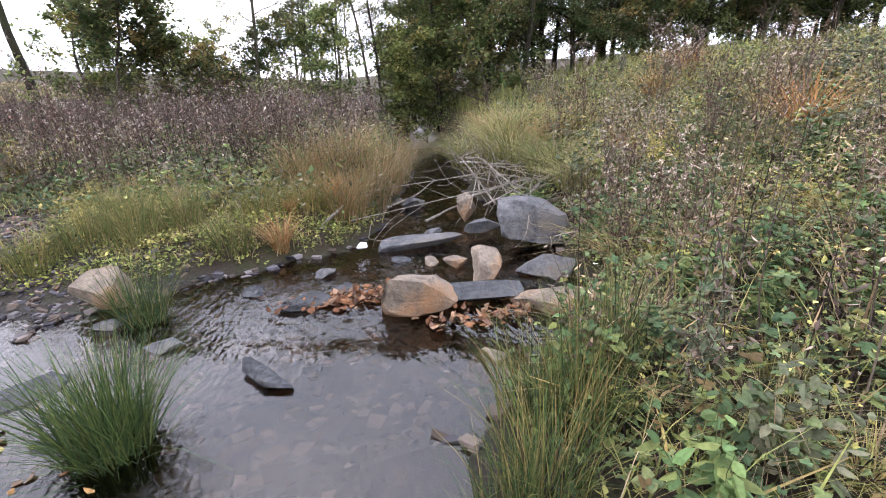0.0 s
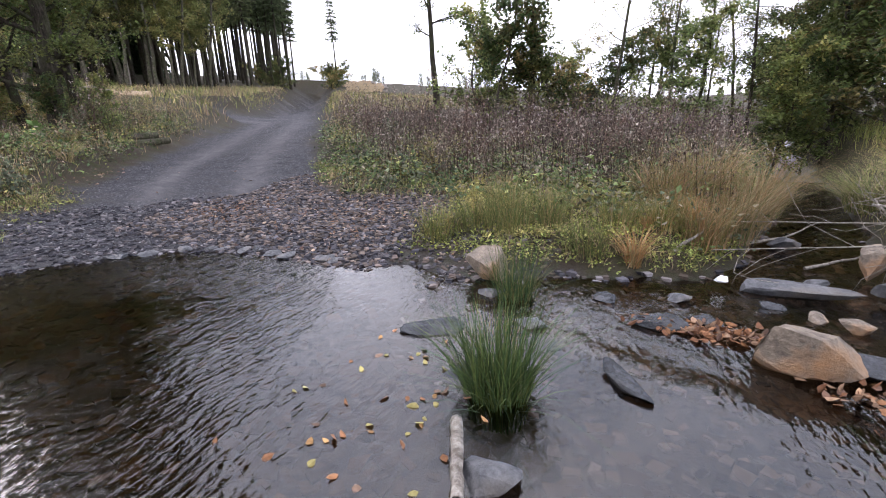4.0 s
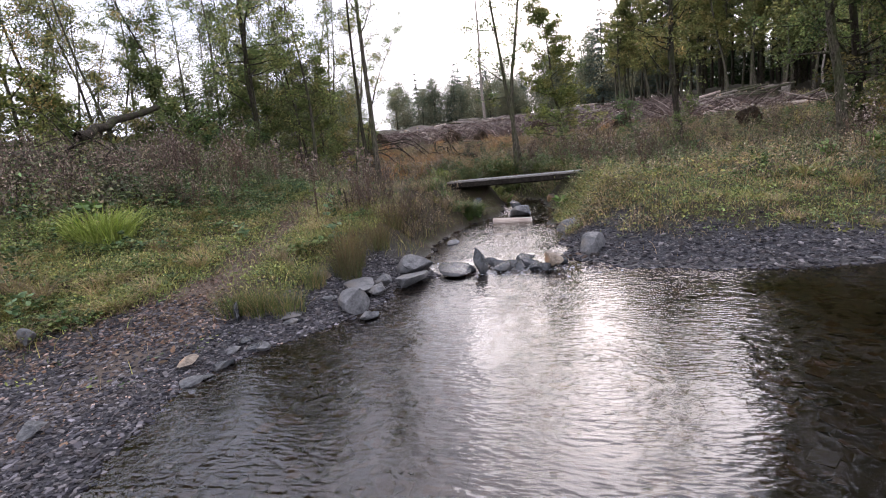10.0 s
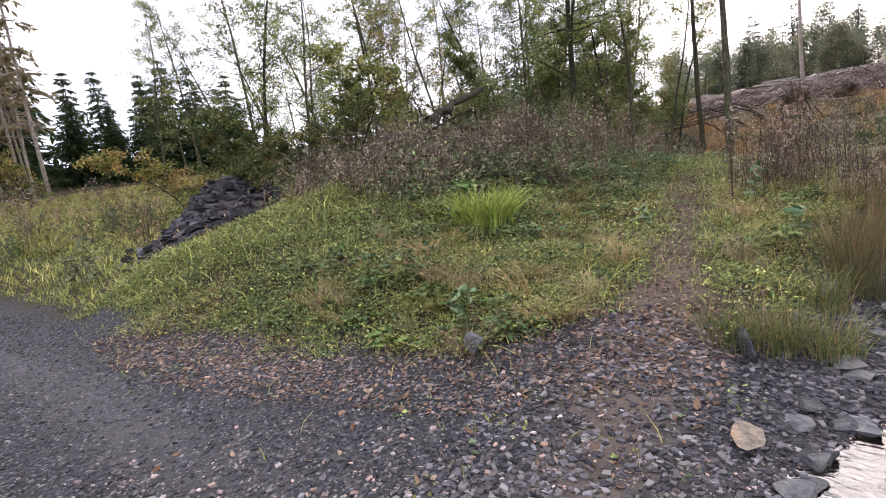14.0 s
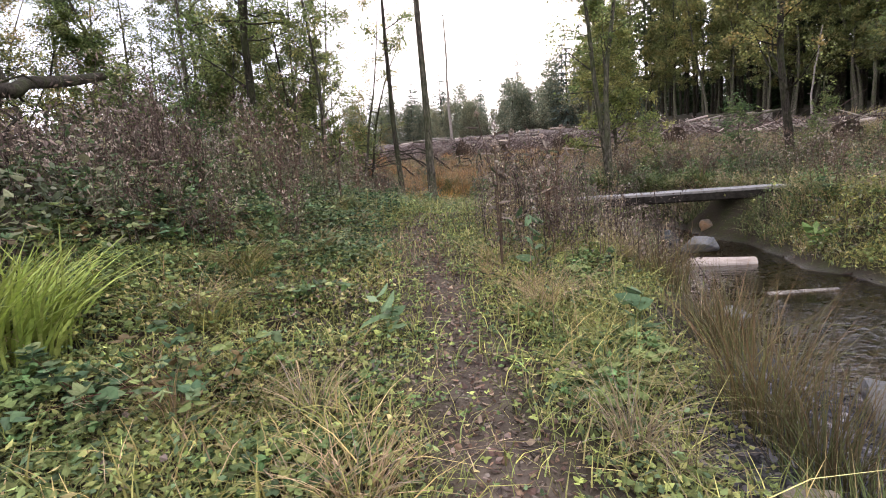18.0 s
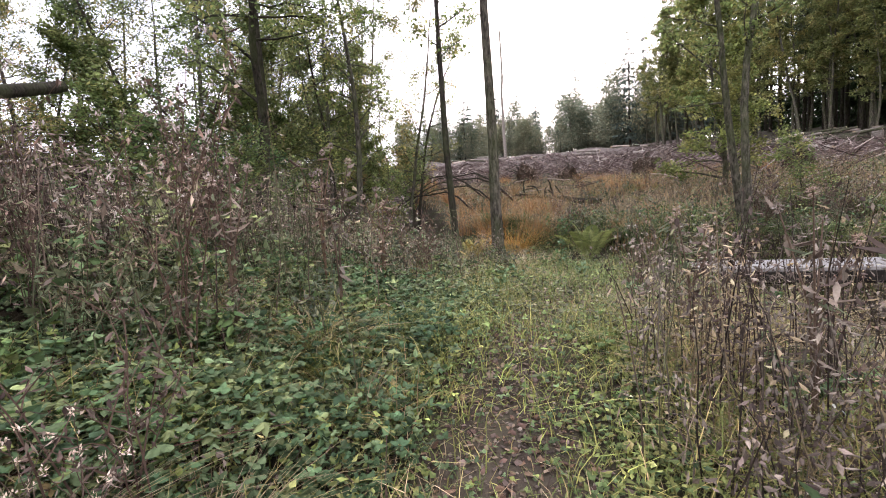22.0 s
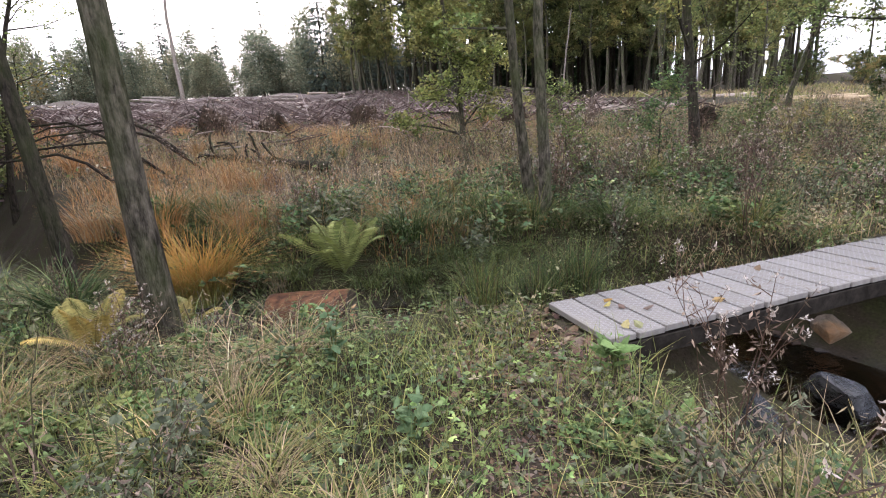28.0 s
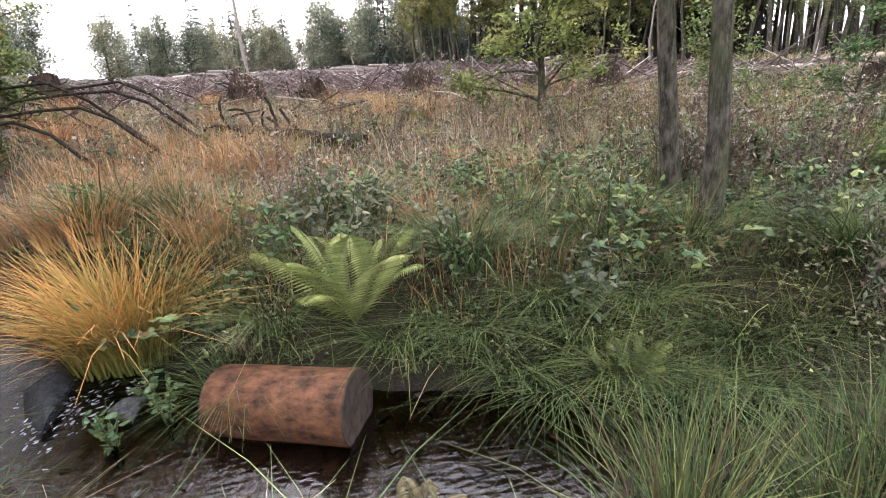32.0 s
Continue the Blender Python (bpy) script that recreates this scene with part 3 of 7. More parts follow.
land = tagged(new("ground", mesh_of("ground", np.column_stack([gx, gy, gz]), [gf], None, EARTH, True, {
    "gravel": gravel_at(gx, gy, pool_d, road_d, ragged),
    "track": 0.6 * np.exp(-((road_d - 0.85 + ragged * 0.3) / 0.34) ** 2) * np.where(gy > 0, step(3.6, 6.0, gy), step(5.2, 8.0, -gy) * 0.6),
    "mud": np.clip((1 - step(0.05, 0.5, trail_d + ragged * 0.5)) * (0.75 - 0.4 * step(-8.5, -10, gx)) + np.exp(-(((gx + 4.9) / 0.9) ** 2 + ((gy + 5.95) / 0.45) ** 2)) * (0.9 + ragged), 0, 0.95),
    "slash": step(-26, -34, gx + ragged * 4) * step(14, 6, gy) * step(-40, -26, gy),
    "bed": step(0.0, 0.06, depth), "wet": step(-0.07, 0.01, depth)})),
    "earth and gravel ground with grass, mud and a ford", "ground", kind="structure")

wx, wy, wf = sheet(np.arange(-27, 4.5, 0.14), np.arange(-15.5, 14.5, 0.14))
wz = water_level(wx, wy)
under = wz - ground(wx, wy)
keep = (under[wf] > -0.02).any(1)
used = np.unique(wf[keep])
slot = np.zeros(len(wx), int)
slot[used] = np.arange(len(used))
tagged(new("water", mesh_of("water", np.column_stack([wx, wy, wz])[used], [slot[wf[keep]]], None, WATER, True,
                             {"riffle": step(-0.6, 0.4, inside(wx, wy, POOL))[used]})),
       "clear shallow brown stream water with small ripples", "water", kind="structure")


# ---- rocks ----
def rock_mesh(seed, sx, sy, sz, cuts=9, rough=0.09, sub=3):
    r = np.random.default_rng(seed)
    bm = bmesh.new()
    bmesh.ops.create_icosphere(bm, subdivisions=sub, radius=1)
    v = np.array([p.co for p in bm.verts])
    for _ in range(cuts):
        n = r.normal(size=3)
        n /= np.linalg.norm(n)
        lim = r.uniform(0.34, 0.72)
        over = np.maximum(v @ n - lim, 0)
        v = v - over[:, None] * n * 0.97
    v *= np.array([sx, sy, sz]) / 2 / np.abs(v).max(0)
    off = r.uniform(0, 50, 3)
    for p, q in zip(bm.verts, v):
        k = noise.noise(Vector(q * 4 / max(sx, sy, sz) + off)) + 0.5 * noise.noise(Vector(q * 11 / max(sx, sy, sz) + off))
        p.co = Vector(q) * (1 + rough * k)
    me = bpy.data.meshes.new("rock")
    bm.to_mesh(me)
    bm.free()
    me.polygons.foreach_set("use_smooth", np.ones(len(me.polygons), bool))
    me.set_sharp_from_angle(angle=radians(20))
    return me


def rock(seed, x, y, z, sx, sy, sz, mat, label, turn=0, tip=(0, 0), name="rock", cuts=15):
    """A rock whose middle lies at z."""
    ob = new(name, rock_mesh(seed, sx, sy, sz, cuts))
    ob.data.materials.append(mat)
    ob.matrix_world = pose(x, y, z, tip[0], tip[1], turn)
    return tagged(ob, label, "rock", "rocks along the stream")


# ---- the plank bridge ----
def plank_bridge():
    x0, x1, y0, n, w, top = -15.1, -14.34, -5.42, 19, 0.236, 0.955
    root = tagged(new("footbridge"), "weathered grey plank footbridge with wire netting over the stream", "bridge")
    root.location = (-14.72, -3.2, top)
    shared = []
    for k in range(4):
        bm = box(x1 - x0, w - 0.02, 0.045, 0.004)
        bmesh.ops.subdivide_edges(bm, edges=[e for e in bm.edges if e.calc_length() > 0.5], cuts=4)
        for p in bm.verts:
            p.co += Vector((0, 0.0025, 0.0025)) * noise.noise(p.co * 6 + Vector((k * 9, 0, 0)))
        me = bpy.data.meshes.new("board")
        bm.to_mesh(me)
        bm.free()
        me.materials.append(BOARD)
        shared.append(me)
    r = random.Random(3)
    for i in range(n):
        ob = new("board", shared[i % 4])
        ob.parent = root
        ob.matrix_basis = pose(r.uniform(-0.012, 0.012), y0 + (i + 0.5) * w + 3.2, -0.0225 + r.uniform(-0.003, 0.003), 0, 0, r.uniform(-0.35, 0.35))
    for x in (x0 + 0.1, x1 - 0.1):
        part("beam", box(0.12, n * w - 0.05, 0.16, 0.01, (x + 14.72, y0 + n * w / 2 + 3.2, -0.13)), BEAM, root, "dark damp carrying beam")
    for x in (x0 - 0.012, x1 + 0.012):
        part("edge_board", box(0.02, n * w, 0.13, 0.004, (x + 14.72, y0 + n * w / 2 + 3.2, -0.115)), BEAM, root, "dark edge board")
    for y in (y0 + 0.12, y0 + n * w - 0.12):
        part("sleeper", box(0.95, 0.18, 0.2, 0.012, (0, y + 3.2, -0.31)), BEAM, root, "dark wooden sleeper under the beams")
    # wire netting stapled on the boards
    s = Soup()
    cell = 0.046
    a = np.arange(2 * int((x1 - x0 - 0.01) / cell) + 1)
    zig, tie = [], []
    for j in range(int((n * w - 0.06) / (cell * 0.75))):
        yy = y0 + 3.23 + j * cell * 0.75
        xx = x0 + 14.726 + a * cell / 2
        zig.append(np.column_stack([xx, yy + ((a + j) % 2) * cell * 0.27, np.full(len(a), 0.0045)]))
        k = a[(a + j) % 2 == 1]
        top = x0 + 14.726 + k * cell / 2
        tie.append(np.stack([np.column_stack([top, np.full(len(k), yy + cell * 0.27), np.full(len(k), 0.0045)]),
                             np.column_stack([top, np.full(len(k), yy + cell * 0.75), np.full(len(k), 0.0045)])], 1))
    line, tie = np.array(zig), np.concatenate(tie)
    tubes(s, line, np.full(line.shape[:2], 0.0008), np.array([0.3, 0.3, 0.3]), 3)
    tubes(s, tie, np.full(tie.shape[:2], 0.0011), np.array([0.3, 0.3, 0.3]), 3)
    part("wire_netting", s.mesh("wire_netting", WIRE), None, root, "thin galvanised hexagonal wire netting")
    return root


plank_bridge()


# ---- logs ----
def log_thing(a, b, ra, rb, mat, label, end=SAWN, name="log", sides=14, knots=0.06, category="log"):
    a, b = Vector(a), Vector(b)
    root = tagged(new(name), label, category)
    root.matrix_world = Matrix.Translation(a) @ (b - a).to_track_quat("Y", "Z").to_matrix().to_4x4()
    L, m = (b - a).length, 9
    bm = bmesh.new()
    rings = []
    for i in range(m):
        t = i / (m - 1)
        ring = []
        for k in range(sides):
            g = 2 * math.pi * k / sides
            rad = (ra + (rb - ra) * t) * (1 + knots * noise.noise(Vector((math.cos(g) * 1.5, math.sin(g) * 1.5, t * L * 2 + a.x))))
            ring.append(bm.verts.new((math.cos(g) * rad, t * L, math.sin(g) * rad)))
        rings.append(ring)
    for p, q in zip(rings[:-1], rings[1:]):
        for k in range(sides):
            f = bm.faces.new((p[k], q[k], q[(k + 1) % sides], p[(k + 1) % sides]))
            f.smooth = True
    part("trunk", bm, mat, root)
    for t, ring_r, flip in ((-0.003, ra, 1), (L + 0.003, rb, -1)):
        bm = bmesh.new()
        c = bmesh.ops.create_cone(bm, cap_ends=True, segments=sides, radius1=ring_r * 0.985, radius2=ring_r * 0.985, depth=0.012)
        bmesh.ops.rotate(bm, verts=bm.verts, cent=(0, 0, 0), matrix=Matrix.Rotation(math.pi / 2, 3, "X"))
        bmesh.ops.translate(bm, vec=(0, t, 0), verts=bm.verts)
        part("cut_end", bm, end, root)
    return root


log_thing((-17.35, -6.72, 0.36), (-17.75, -7.62, 0.33), 0.25, 0.25, LOG_RED, "thick stripped reddish log lying across the stream", LOG_END, knots=0.04, sides=24)
log_thing((-11.95, -3.6, -0.02), (-11.98, -2.68, -0.05), 0.1, 0.1, LOG_PALE, "short pale barkless log lying in the stream", LOG_PALE)
log_thing((-10.2, -3.3, -0.12), (-10.35, -2.5, -0.12), 0.085, 0.075, BARK_PALE, "wet grey log low in the water", BARK_PALE)


# ---- trees ----
def limb(r, a, d, length, m, bendup, wander):
    pts, p, d = [a.copy()], a.copy(), d / np.linalg.norm(d)
    for _ in range(m - 1):
        d = d + r.normal(0, wander, 3) + np.array([0, 0, bendup])
        d /= np.linalg.norm(d)
        p = p + d * length / (m - 1)
        pts.append(p.copy())
    return np.array(pts)


GREENS = [(0.16, 0.23, 0.06), (0.12, 0.185, 0.05), (0.2, 0.265, 0.07), (0.24, 0.26, 0.07)]
DARKGREENS = [(0.06, 0.105, 0.028), (0.085, 0.13, 0.035), (0.115, 0.15, 0.042), (0.13, 0.125, 0.04)]
YELLOWED = [(0.2, 0.24, 0.06), (0.28, 0.27, 0.065), (0.15, 0.19, 0.05), (0.33, 0.25, 0.07)]


def broadleaf(seed, height, rad, lean=(0, 0), start=0.35, limbs=16, spread=0.32, nleaf=2600, size=0.075, palette=GREENS, bark=None, fork=0.0,
              name="tree", label="slender alder tree with green leaves", wander=0.05, puff=1.0):
    r = np.random.default_rng(seed)
    root = tagged(new(name), label, "tree", "trees of the wood")
    m = 12
    trunk = limb(r, np.zeros(3), np.array([lean[0], lean[1], 1.0]), height, m, 0.0, wander)
    trunk[0, 2] -= 0.25
    tr = rad * (1 - 0.9 * np.linspace(0, 1, m) ** 1.1)
    tr[0] *= 1.3
    tr[1] *= 1.05
    wood = Soup()
    grey = np.array([0.1, 0.09, 0.08])
    tubes(wood, trunk[None], tr[None], grey, 9)
    stems = [(trunk, tr, start)]
    if fork:
        k = int(m * fork)
        g = limb(r, trunk[k], np.array([r.normal(0, 0.6), r.normal(0, 0.6), 1.0]), height * (1 - fork) * 0.9, m, 0.05, 0.08)
        gr = np.linspace(tr[k] * 0.8, 0.01, m)
        tubes(wood, g[None], gr[None], grey, 7)
        stems.append((g, gr, 0.25))
    twigs = []
    lines, rads = [], []
    for line, rr, st in stems:
        for i in range(limbs // len(stems)):
            t = st + (1 - st) * (i + r.uniform(0, 1)) / (limbs // len(stems))
            k = min(int(t * (m - 1)), m - 2)
            f = t * (m - 1) - k
            a = line[k] * (1 - f) + line[k + 1] * f
            g = r.uniform(0, 2 * np.pi)
            L = height * spread * (1.02 - 0.62 * t) * r.uniform(0.6, 1.15)
            lm = limb(r, a, np.array([np.cos(g), np.sin(g), r.uniform(0.1, 0.9)]), L, 6, 0.02, 0.14)
            lines.append(lm)
            rads.append(np.linspace(max(rr[k] * 0.42, 0.008), 0.004, 6))
            for _ in range(4):
                q = r.uniform(0.3, 1.0)
                j = min(int(q * 5), 4)
                b = lm[j] + (lm[j + 1] - lm[j]) * (q * 5 - j)
                g2 = r.uniform(0, 2 * np.pi)
                tw = limb(r, b, np.array([np.cos(g2), np.sin(g2), r.uniform(-0.2, 0.6)]), L * r.uniform(0.25, 0.5), 6, -0.02, 0.2)
                lines.append(tw)
                rads.append(np.linspace(0.008, 0.002, 6))
                twigs.append(tw)
            twigs.append(lm)
    tubes(wood, np.array(lines), np.array(rads), grey, 3)
    part("trunk", wood.mesh("trunk", bark or BARK, True), None, root)
    tw = np.array(twigs)
    i = r.integers(0, len(tw), nleaf)
    q = r.uniform(0.25, 1, nleaf) * 5
    j = np.minimum(q.astype(int), 4)
    at = tw[i, j] + (tw[i, j + 1] - tw[i, j]) * (q - j)[:, None] + r.normal(0, 0.035 * puff * height ** 0.5, (nleaf, 3))
    crown = Soup()
    tone = np.array(palette)[r.integers(0, len(palette), len(tw))][i]
    tone = (tone * 0.85 + tone.mean(1, keepdims=True) * 0.15) * np.array([1.05, 1.0, 1.0])
    c = np.clip(tone * np.exp(r.normal(0, 0.35, (nleaf, 1))), 0.005, 0.8)
    leaves(crown, at, r.uniform(0.7, 1.3, nleaf) * size, r.uniform(0.7, 1.2, nleaf) * size * 0.8, c, 0.35)
    part("crown", crown.mesh("crown", CROWN), None, root)
    return root


def conifer(seed, height, rad, start=0.08, whorls=22, spread=0.2, color=(0.03, 0.05, 0.022), dead=False, name="spruce_tree",
            label="dark green spruce tree", per=7, bark=None):
    r = np.random.default_rng(seed)
    root = tagged(new(name), label, "tree", "trees of the wood")
    wood, crown = Soup(), Soup()
    line = limb(r, np.array([0, 0, -0.3]), np.array([r.normal(0, 0.02), r.normal(0, 0.02), 1]), height, 8, 0.0, 0.008)
    tubes(wood, line[None], np.linspace(rad, 0.015, 8)[None], np.array([0.1, 0.09, 0.08]), 7)
    for w in range(whorls):
        t = start + (1 - start) * (w + r.uniform(0, 0.9)) / whorls
        p = np.array([np.interp(t, np.linspace(0, 1, 8), line[:, k]) for k in range(3)])
        L = height * spread * (1.08 - t) * r.uniform(0.75, 1.15) + 0.15
        g = r.uniform(0, 6.28) + np.arange(per) * 6.28 / per + r.normal(0, 0.2, per)
        tip = p + np.column_stack([np.cos(g) * L, np.sin(g) * L, -0.25 * L + r.normal(0, 0.1 * L, per)])
        mid = (p + tip) / 2 + np.array([0, 0, 0.08 * L])
        ln = np.stack([np.tile(p, (per, 1)), mid, tip], 1)
        tubes(wood, ln, np.tile([0.03, 0.018, 0.006], (per, 1)) * (0.5 + height / 25), np.array([0.08, 0.07, 0.06]), 3)
        if dead and t < dead:
            continue
        k = 14
        q = r.uniform(0.1, 1, (per, k))
        at = p + (tip - p)[:, None, :] * q[..., None]
        at = at.reshape(-1, 3)
        c = np.clip(np.array(color) * np.exp(r.normal(0, 0.3, (len(at), 1))), 0.004, 0.6)
        leaves(crown, at, r.uniform(0.5, 1.0, len(at)) * L * 0.4 + 0.1, r.uniform(0.5, 1, len(at)) * L * 0.12 + 0.04, c,
               az=np.repeat(g, k) + r.normal(0, 0.8, len(at)), tilt=r.normal(-0.55, 0.3, len(at)))
    part("trunk", wood.mesh("trunk", bark or BARK_DARK, True), None, root)
    if crown.n:
        part("crown", crown.mesh("crown", CROWN), None, root)
    return root


def stand(ob, x, y, turn=0.0, size=1.0):
    ob.location = (x, y, float(ground(np.array([x]), np.array([y]))[0]))
    ob.rotation_euler = (0, 0, radians(turn))
    ob.scale = (size, size, size)
    return ob


def again(ob, x, y, turn=0.0, size=1.0, label="", z=None):
    z = float(ground(np.array([x]), np.array([y]))[0]) if z is None else float(z)
    c = copy_thing(ob, pose(x, y, z, 0, 0, turn))
    c.scale = (size, size, size)
    return tagged(c, label) if label else c


ALDER = "slender alder tree with thin green foliage"
stand(broadleaf(11, 11, 0.09, (0.0, -0.07), 0.42, 14, 0.2, 2200, 0.085, name="alder_tree", label="slender dark-trunked alder leaning beside the stream", bark=BARK_DARK, wander=0.02), -18.0, -9.6)
stand(broadleaf(12, 12, 0.1, (0.0, -0.04), 0.42, 14, 0.2, 2200, 0.085, name="alder_tree", label="grey-barked slender alder leaning beside the stream", wander=0.02), -15.9, -8.3)
stand(broadleaf(13, 9, 0.085, (-0.04, -0.08), 0.3, 14, 0.2, 2400, 0.08, GREENS, name="alder_tree", label="thin leaning alder on the stream bank", wander=0.03), -18.5, -3.6)
stand(broadleaf(14, 9.5, 0.085, (0.0, 0.02), 0.35, 14, 0.18, 2200, 0.08, GREENS, name="alder_tree", label="thin upright alder with mottled bark on the stream bank", wander=0.03), -17.9, -3.75)
stand(broadleaf(15, 11.5, 0.12, (0.02, -0.08), 0.18, 26, 0.25, 7000, 0.085, YELLOWED, name="alder_tree", label="alder with dark trunk and yellowing leaves", bark=BARK_DARK), -20.85, 2.2)
stand(broadleaf(16, 8, 0.1, (0.15, 0.05), 0.22, 18, 0.3, 4200, 0.09, DARKGREENS, name="alder_tree", label=ALDER), -25.5, 11.5)
hazel = stand(broadleaf(17, 6.4, 0.08, (0.08, 0.0), 0.05, 44, 0.36, 15000, 0.095, [(0.12, 0.18, 0.045), (0.17, 0.23, 0.055), (0.22, 0.25, 0.07)], name="hazel_bush", label="leafy young tree with yellow-green leaves"), -24.5, -2.4)
for x, y, turn, size in ((-22.5, -14.3, 120, 0.85), (-18.9, -15.7, 200, 0.95), (-26.0, -17.5, 60, 1.0), (-16.6, -17.6, 20, 0.9)):
    again(hazel, x, y, turn, size, "leafy young tree at the grove's edge")
stand(broadleaf(18, 9.5, 0.13, (0.0, 0.05), 0.3, 26, 0.34, 9000, 0.08, GREENS, name="alder_tree", label="forked alder with crooked dark trunk", bark=BARK_DARK, fork=0.3), -15.3, -12.8)
stand(broadleaf(19, 8.5, 0.08, (0, 0), 0.2, 22, 0.26, 5200, 0.08, GREENS, name="alder_tree", label=ALDER), -18.0, -12.1)
stand(broadleaf(20, 13.5, 0.22, (-0.03, 0.03), 0.08, 48, 0.25, 22000, 0.105, DARKGREENS, name="alder_tree", label="dense dark-leaved alder beside the track", bark=BARK_DARK), -15.5, 7.3)
stand(broadleaf(21, 11, 0.13, (0.02, -0.22), 0.22, 22, 0.27, 6500, 0.09, DARKGREENS, name="alder_tree", label="leaning alder beside the track"), -16.6, 5.6, 0)
big = [broadleaf(25 + i, 15, 0.12, (rng.normal(0, 0.05), rng.normal(0, 0.05)), 0.12, 40, 0.26, 15000, 0.105, (DARKGREENS, GREENS)[i], name="alder_tree",
                 label="tall full-crowned alder between stream and track", bark=BARK_DARK) for i in range(2)]
stand(big[0], -17.3, 8.8)
stand(big[1], -19.5, 7.4, 40)
again(big[0], -16.9, 7.2, 130, 0.95)
models = [broadleaf(30 + i, 10.5, 0.075, (rng.normal(0, 0.05), rng.normal(0, 0.05)), 0.2, 28, 0.25, 5600, 0.074, (GREENS, DARKGREENS, YELLOWED)[i % 3],
                    name="alder_tree", label=ALDER, bark=(BARK, BARK_DARK)[i % 2]) for i in range(5)]
spots = []


def grove(models, n, draw, lo, hi, gap, first=True):
    made, tries = 0, 0
    while made < n and tries < n * 30:
        tries += 1
        x, y = draw()
        if any((x - a) ** 2 + (y - b) ** 2 < gap * gap for a, b in spots):
            continue
        if along(np.array([x]), np.array([y]), ROAD)[0][0] < 3.5 or along(np.array([x]), np.array([y]), SIDE_ROAD)[0][0] < 2.5:
            continue
        spots.append((x, y))
        m = models[made % len(models)]
        (stand if first and made < len(models) else again)(m, x, y, rng.uniform(0, 360), rng.uniform(lo, hi))
        made += 1


# alder grove south-west of the trail
grove(models, 36, lambda: (rng.uniform(-34, -9), rng.uniform(-27, -15.5)), 0.8, 1.2, 1.9)
grove(models, 5, lambda: (rng.uniform(-24, -19), rng.uniform(-16, -12)), 0.7, 1.0, 2.0, False)
# trees behind the lower stream
dense = [broadleaf(40 + i, 9, 0.11, (rng.normal(0, 0.06), rng.normal(0, 0.06)), 0.1, 34, 0.3, 13000, 0.1, DARKGREENS, name="alder_tree",
                   label="dense dark green alder at the wood's edge", bark=BARK_DARK) for i in range(3)]
grove(models, 9, lambda: (rng.uniform(-3, 3), rng.uniform(17, 26)), 0.7, 0.9, 1.8, False)
grove(dense, 32, lambda: (rng.uniform(1.5, 26), rng.uniform(17, 26)), 0.8, 1.25, 1.9)
grove(dense, 10, lambda: (rng.uniform(3, 34), rng.uniform(26, 34)), 1.1, 1.5, 2.2, False)
stand(broadleaf(43, 10, 0.17, (-0.03, 0.0), 0.35, 18, 0.25, 3200, 0.1, DARKGREENS, name="alder_tree", label="tall thin-crowned alder with straight dark trunk", bark=BARK_DARK), -11.5, 22.5)
stand(broadleaf(44, 9, 0.14, (-0.05, 0.0), 0.3, 18, 0.22, 2400, 0.085, GREENS, name="alder_tree", label="open-crowned alder with dark trunk among weeds", bark=BARK_DARK), -6.6, 22.0)
grove(models, 5, lambda: (rng.uniform(-36, -28), rng.uniform(12, 16)), 0.6, 0.85, 2.0, False)
wood_models = [conifer(50 + i, 17, 0.17, 0.42, 22, 0.1, (0.1, 0.13, 0.06), name="pine_tree", label="tall dark forest conifer with bare lower trunk") for i in range(3)]
beech = [broadleaf(60 + i, 15, 0.14, (0, 0), 0.26, 30, 0.2, 7000, 0.17, [(0.22, 0.26, 0.07), (0.29, 0.28, 0.08), (0.17, 0.21, 0.06)], name="forest_tree", label="tall thin forest tree with yellow-green crown", bark=BARK) for i in range(2)]


def belt(line, depth):
    def draw():
        k = rng.integers(0, len(line) - 1)
        t = rng.uniform()
        a, b = np.array(line[k]), np.array(line[k + 1])
        p = a + (b - a) * t
        d = np.array([-(b - a)[1], (b - a)[0]])
        d = d / np.linalg.norm(d)
        if d @ (p - np.array([-8, -3])) < 0:
            d = -d
        return tuple(p + d * rng.uniform(0, depth))
    return draw


thicket = [broadleaf(100 + i, 3.0, 0.035, (rng.normal(0, 0.15), rng.normal(0, 0.15)), 0.02, 26, 0.5, 3600, 0.09, (DARKGREENS, GREENS, YELLOWED)[i % 3], name="bush",
                     label="leafy green bush down to the ground", wander=0.1) for i in range(3)]
again(thicket[1], 3.2, 17.6, 0, 0.9)
again(thicket[0], 4.3, 22.5, 90, 1.5)
again(thicket[1], 5.4, 28.5, 200, 2.0)
grove(thicket, 34, lambda: (rng.uniform(-8, 26), rng.uniform(15.5, 24)), 1.0, 1.8, 1.2)
grove(thicket, 30, lambda: (rng.uniform(-30, -6), rng.uniform(-24, -14.5)), 0.7, 1.4, 1.3, False)
grove(thicket, 8, lambda: (rng.uniform(-19, -14.5), rng.uniform(6.5, 10)), 0.45, 0.7, 1.0, False)
FOREST = [(-60, 62), (-50, 45), (-45, 34), (-56, 25), (-68, 16), (-82, 4)]
grove(beech, 56, belt([(p + 3, q - 3) for p, q in FOREST[1:]], 5), 0.8, 1.3, 1.6)
grove(wood_models, 110, belt(FOREST, 24), 1.25, 1.7, 1.8)
grove(wood_models, 40, belt([(-61, 64), (-64, 76), (-67, 92)], 18), 1.3, 1.7, 1.7, False)
grove(thicket, 18, belt([(-60, 62), (-63, 76), (-67, 92)], 4), 1.0, 1.9, 1.6, False)
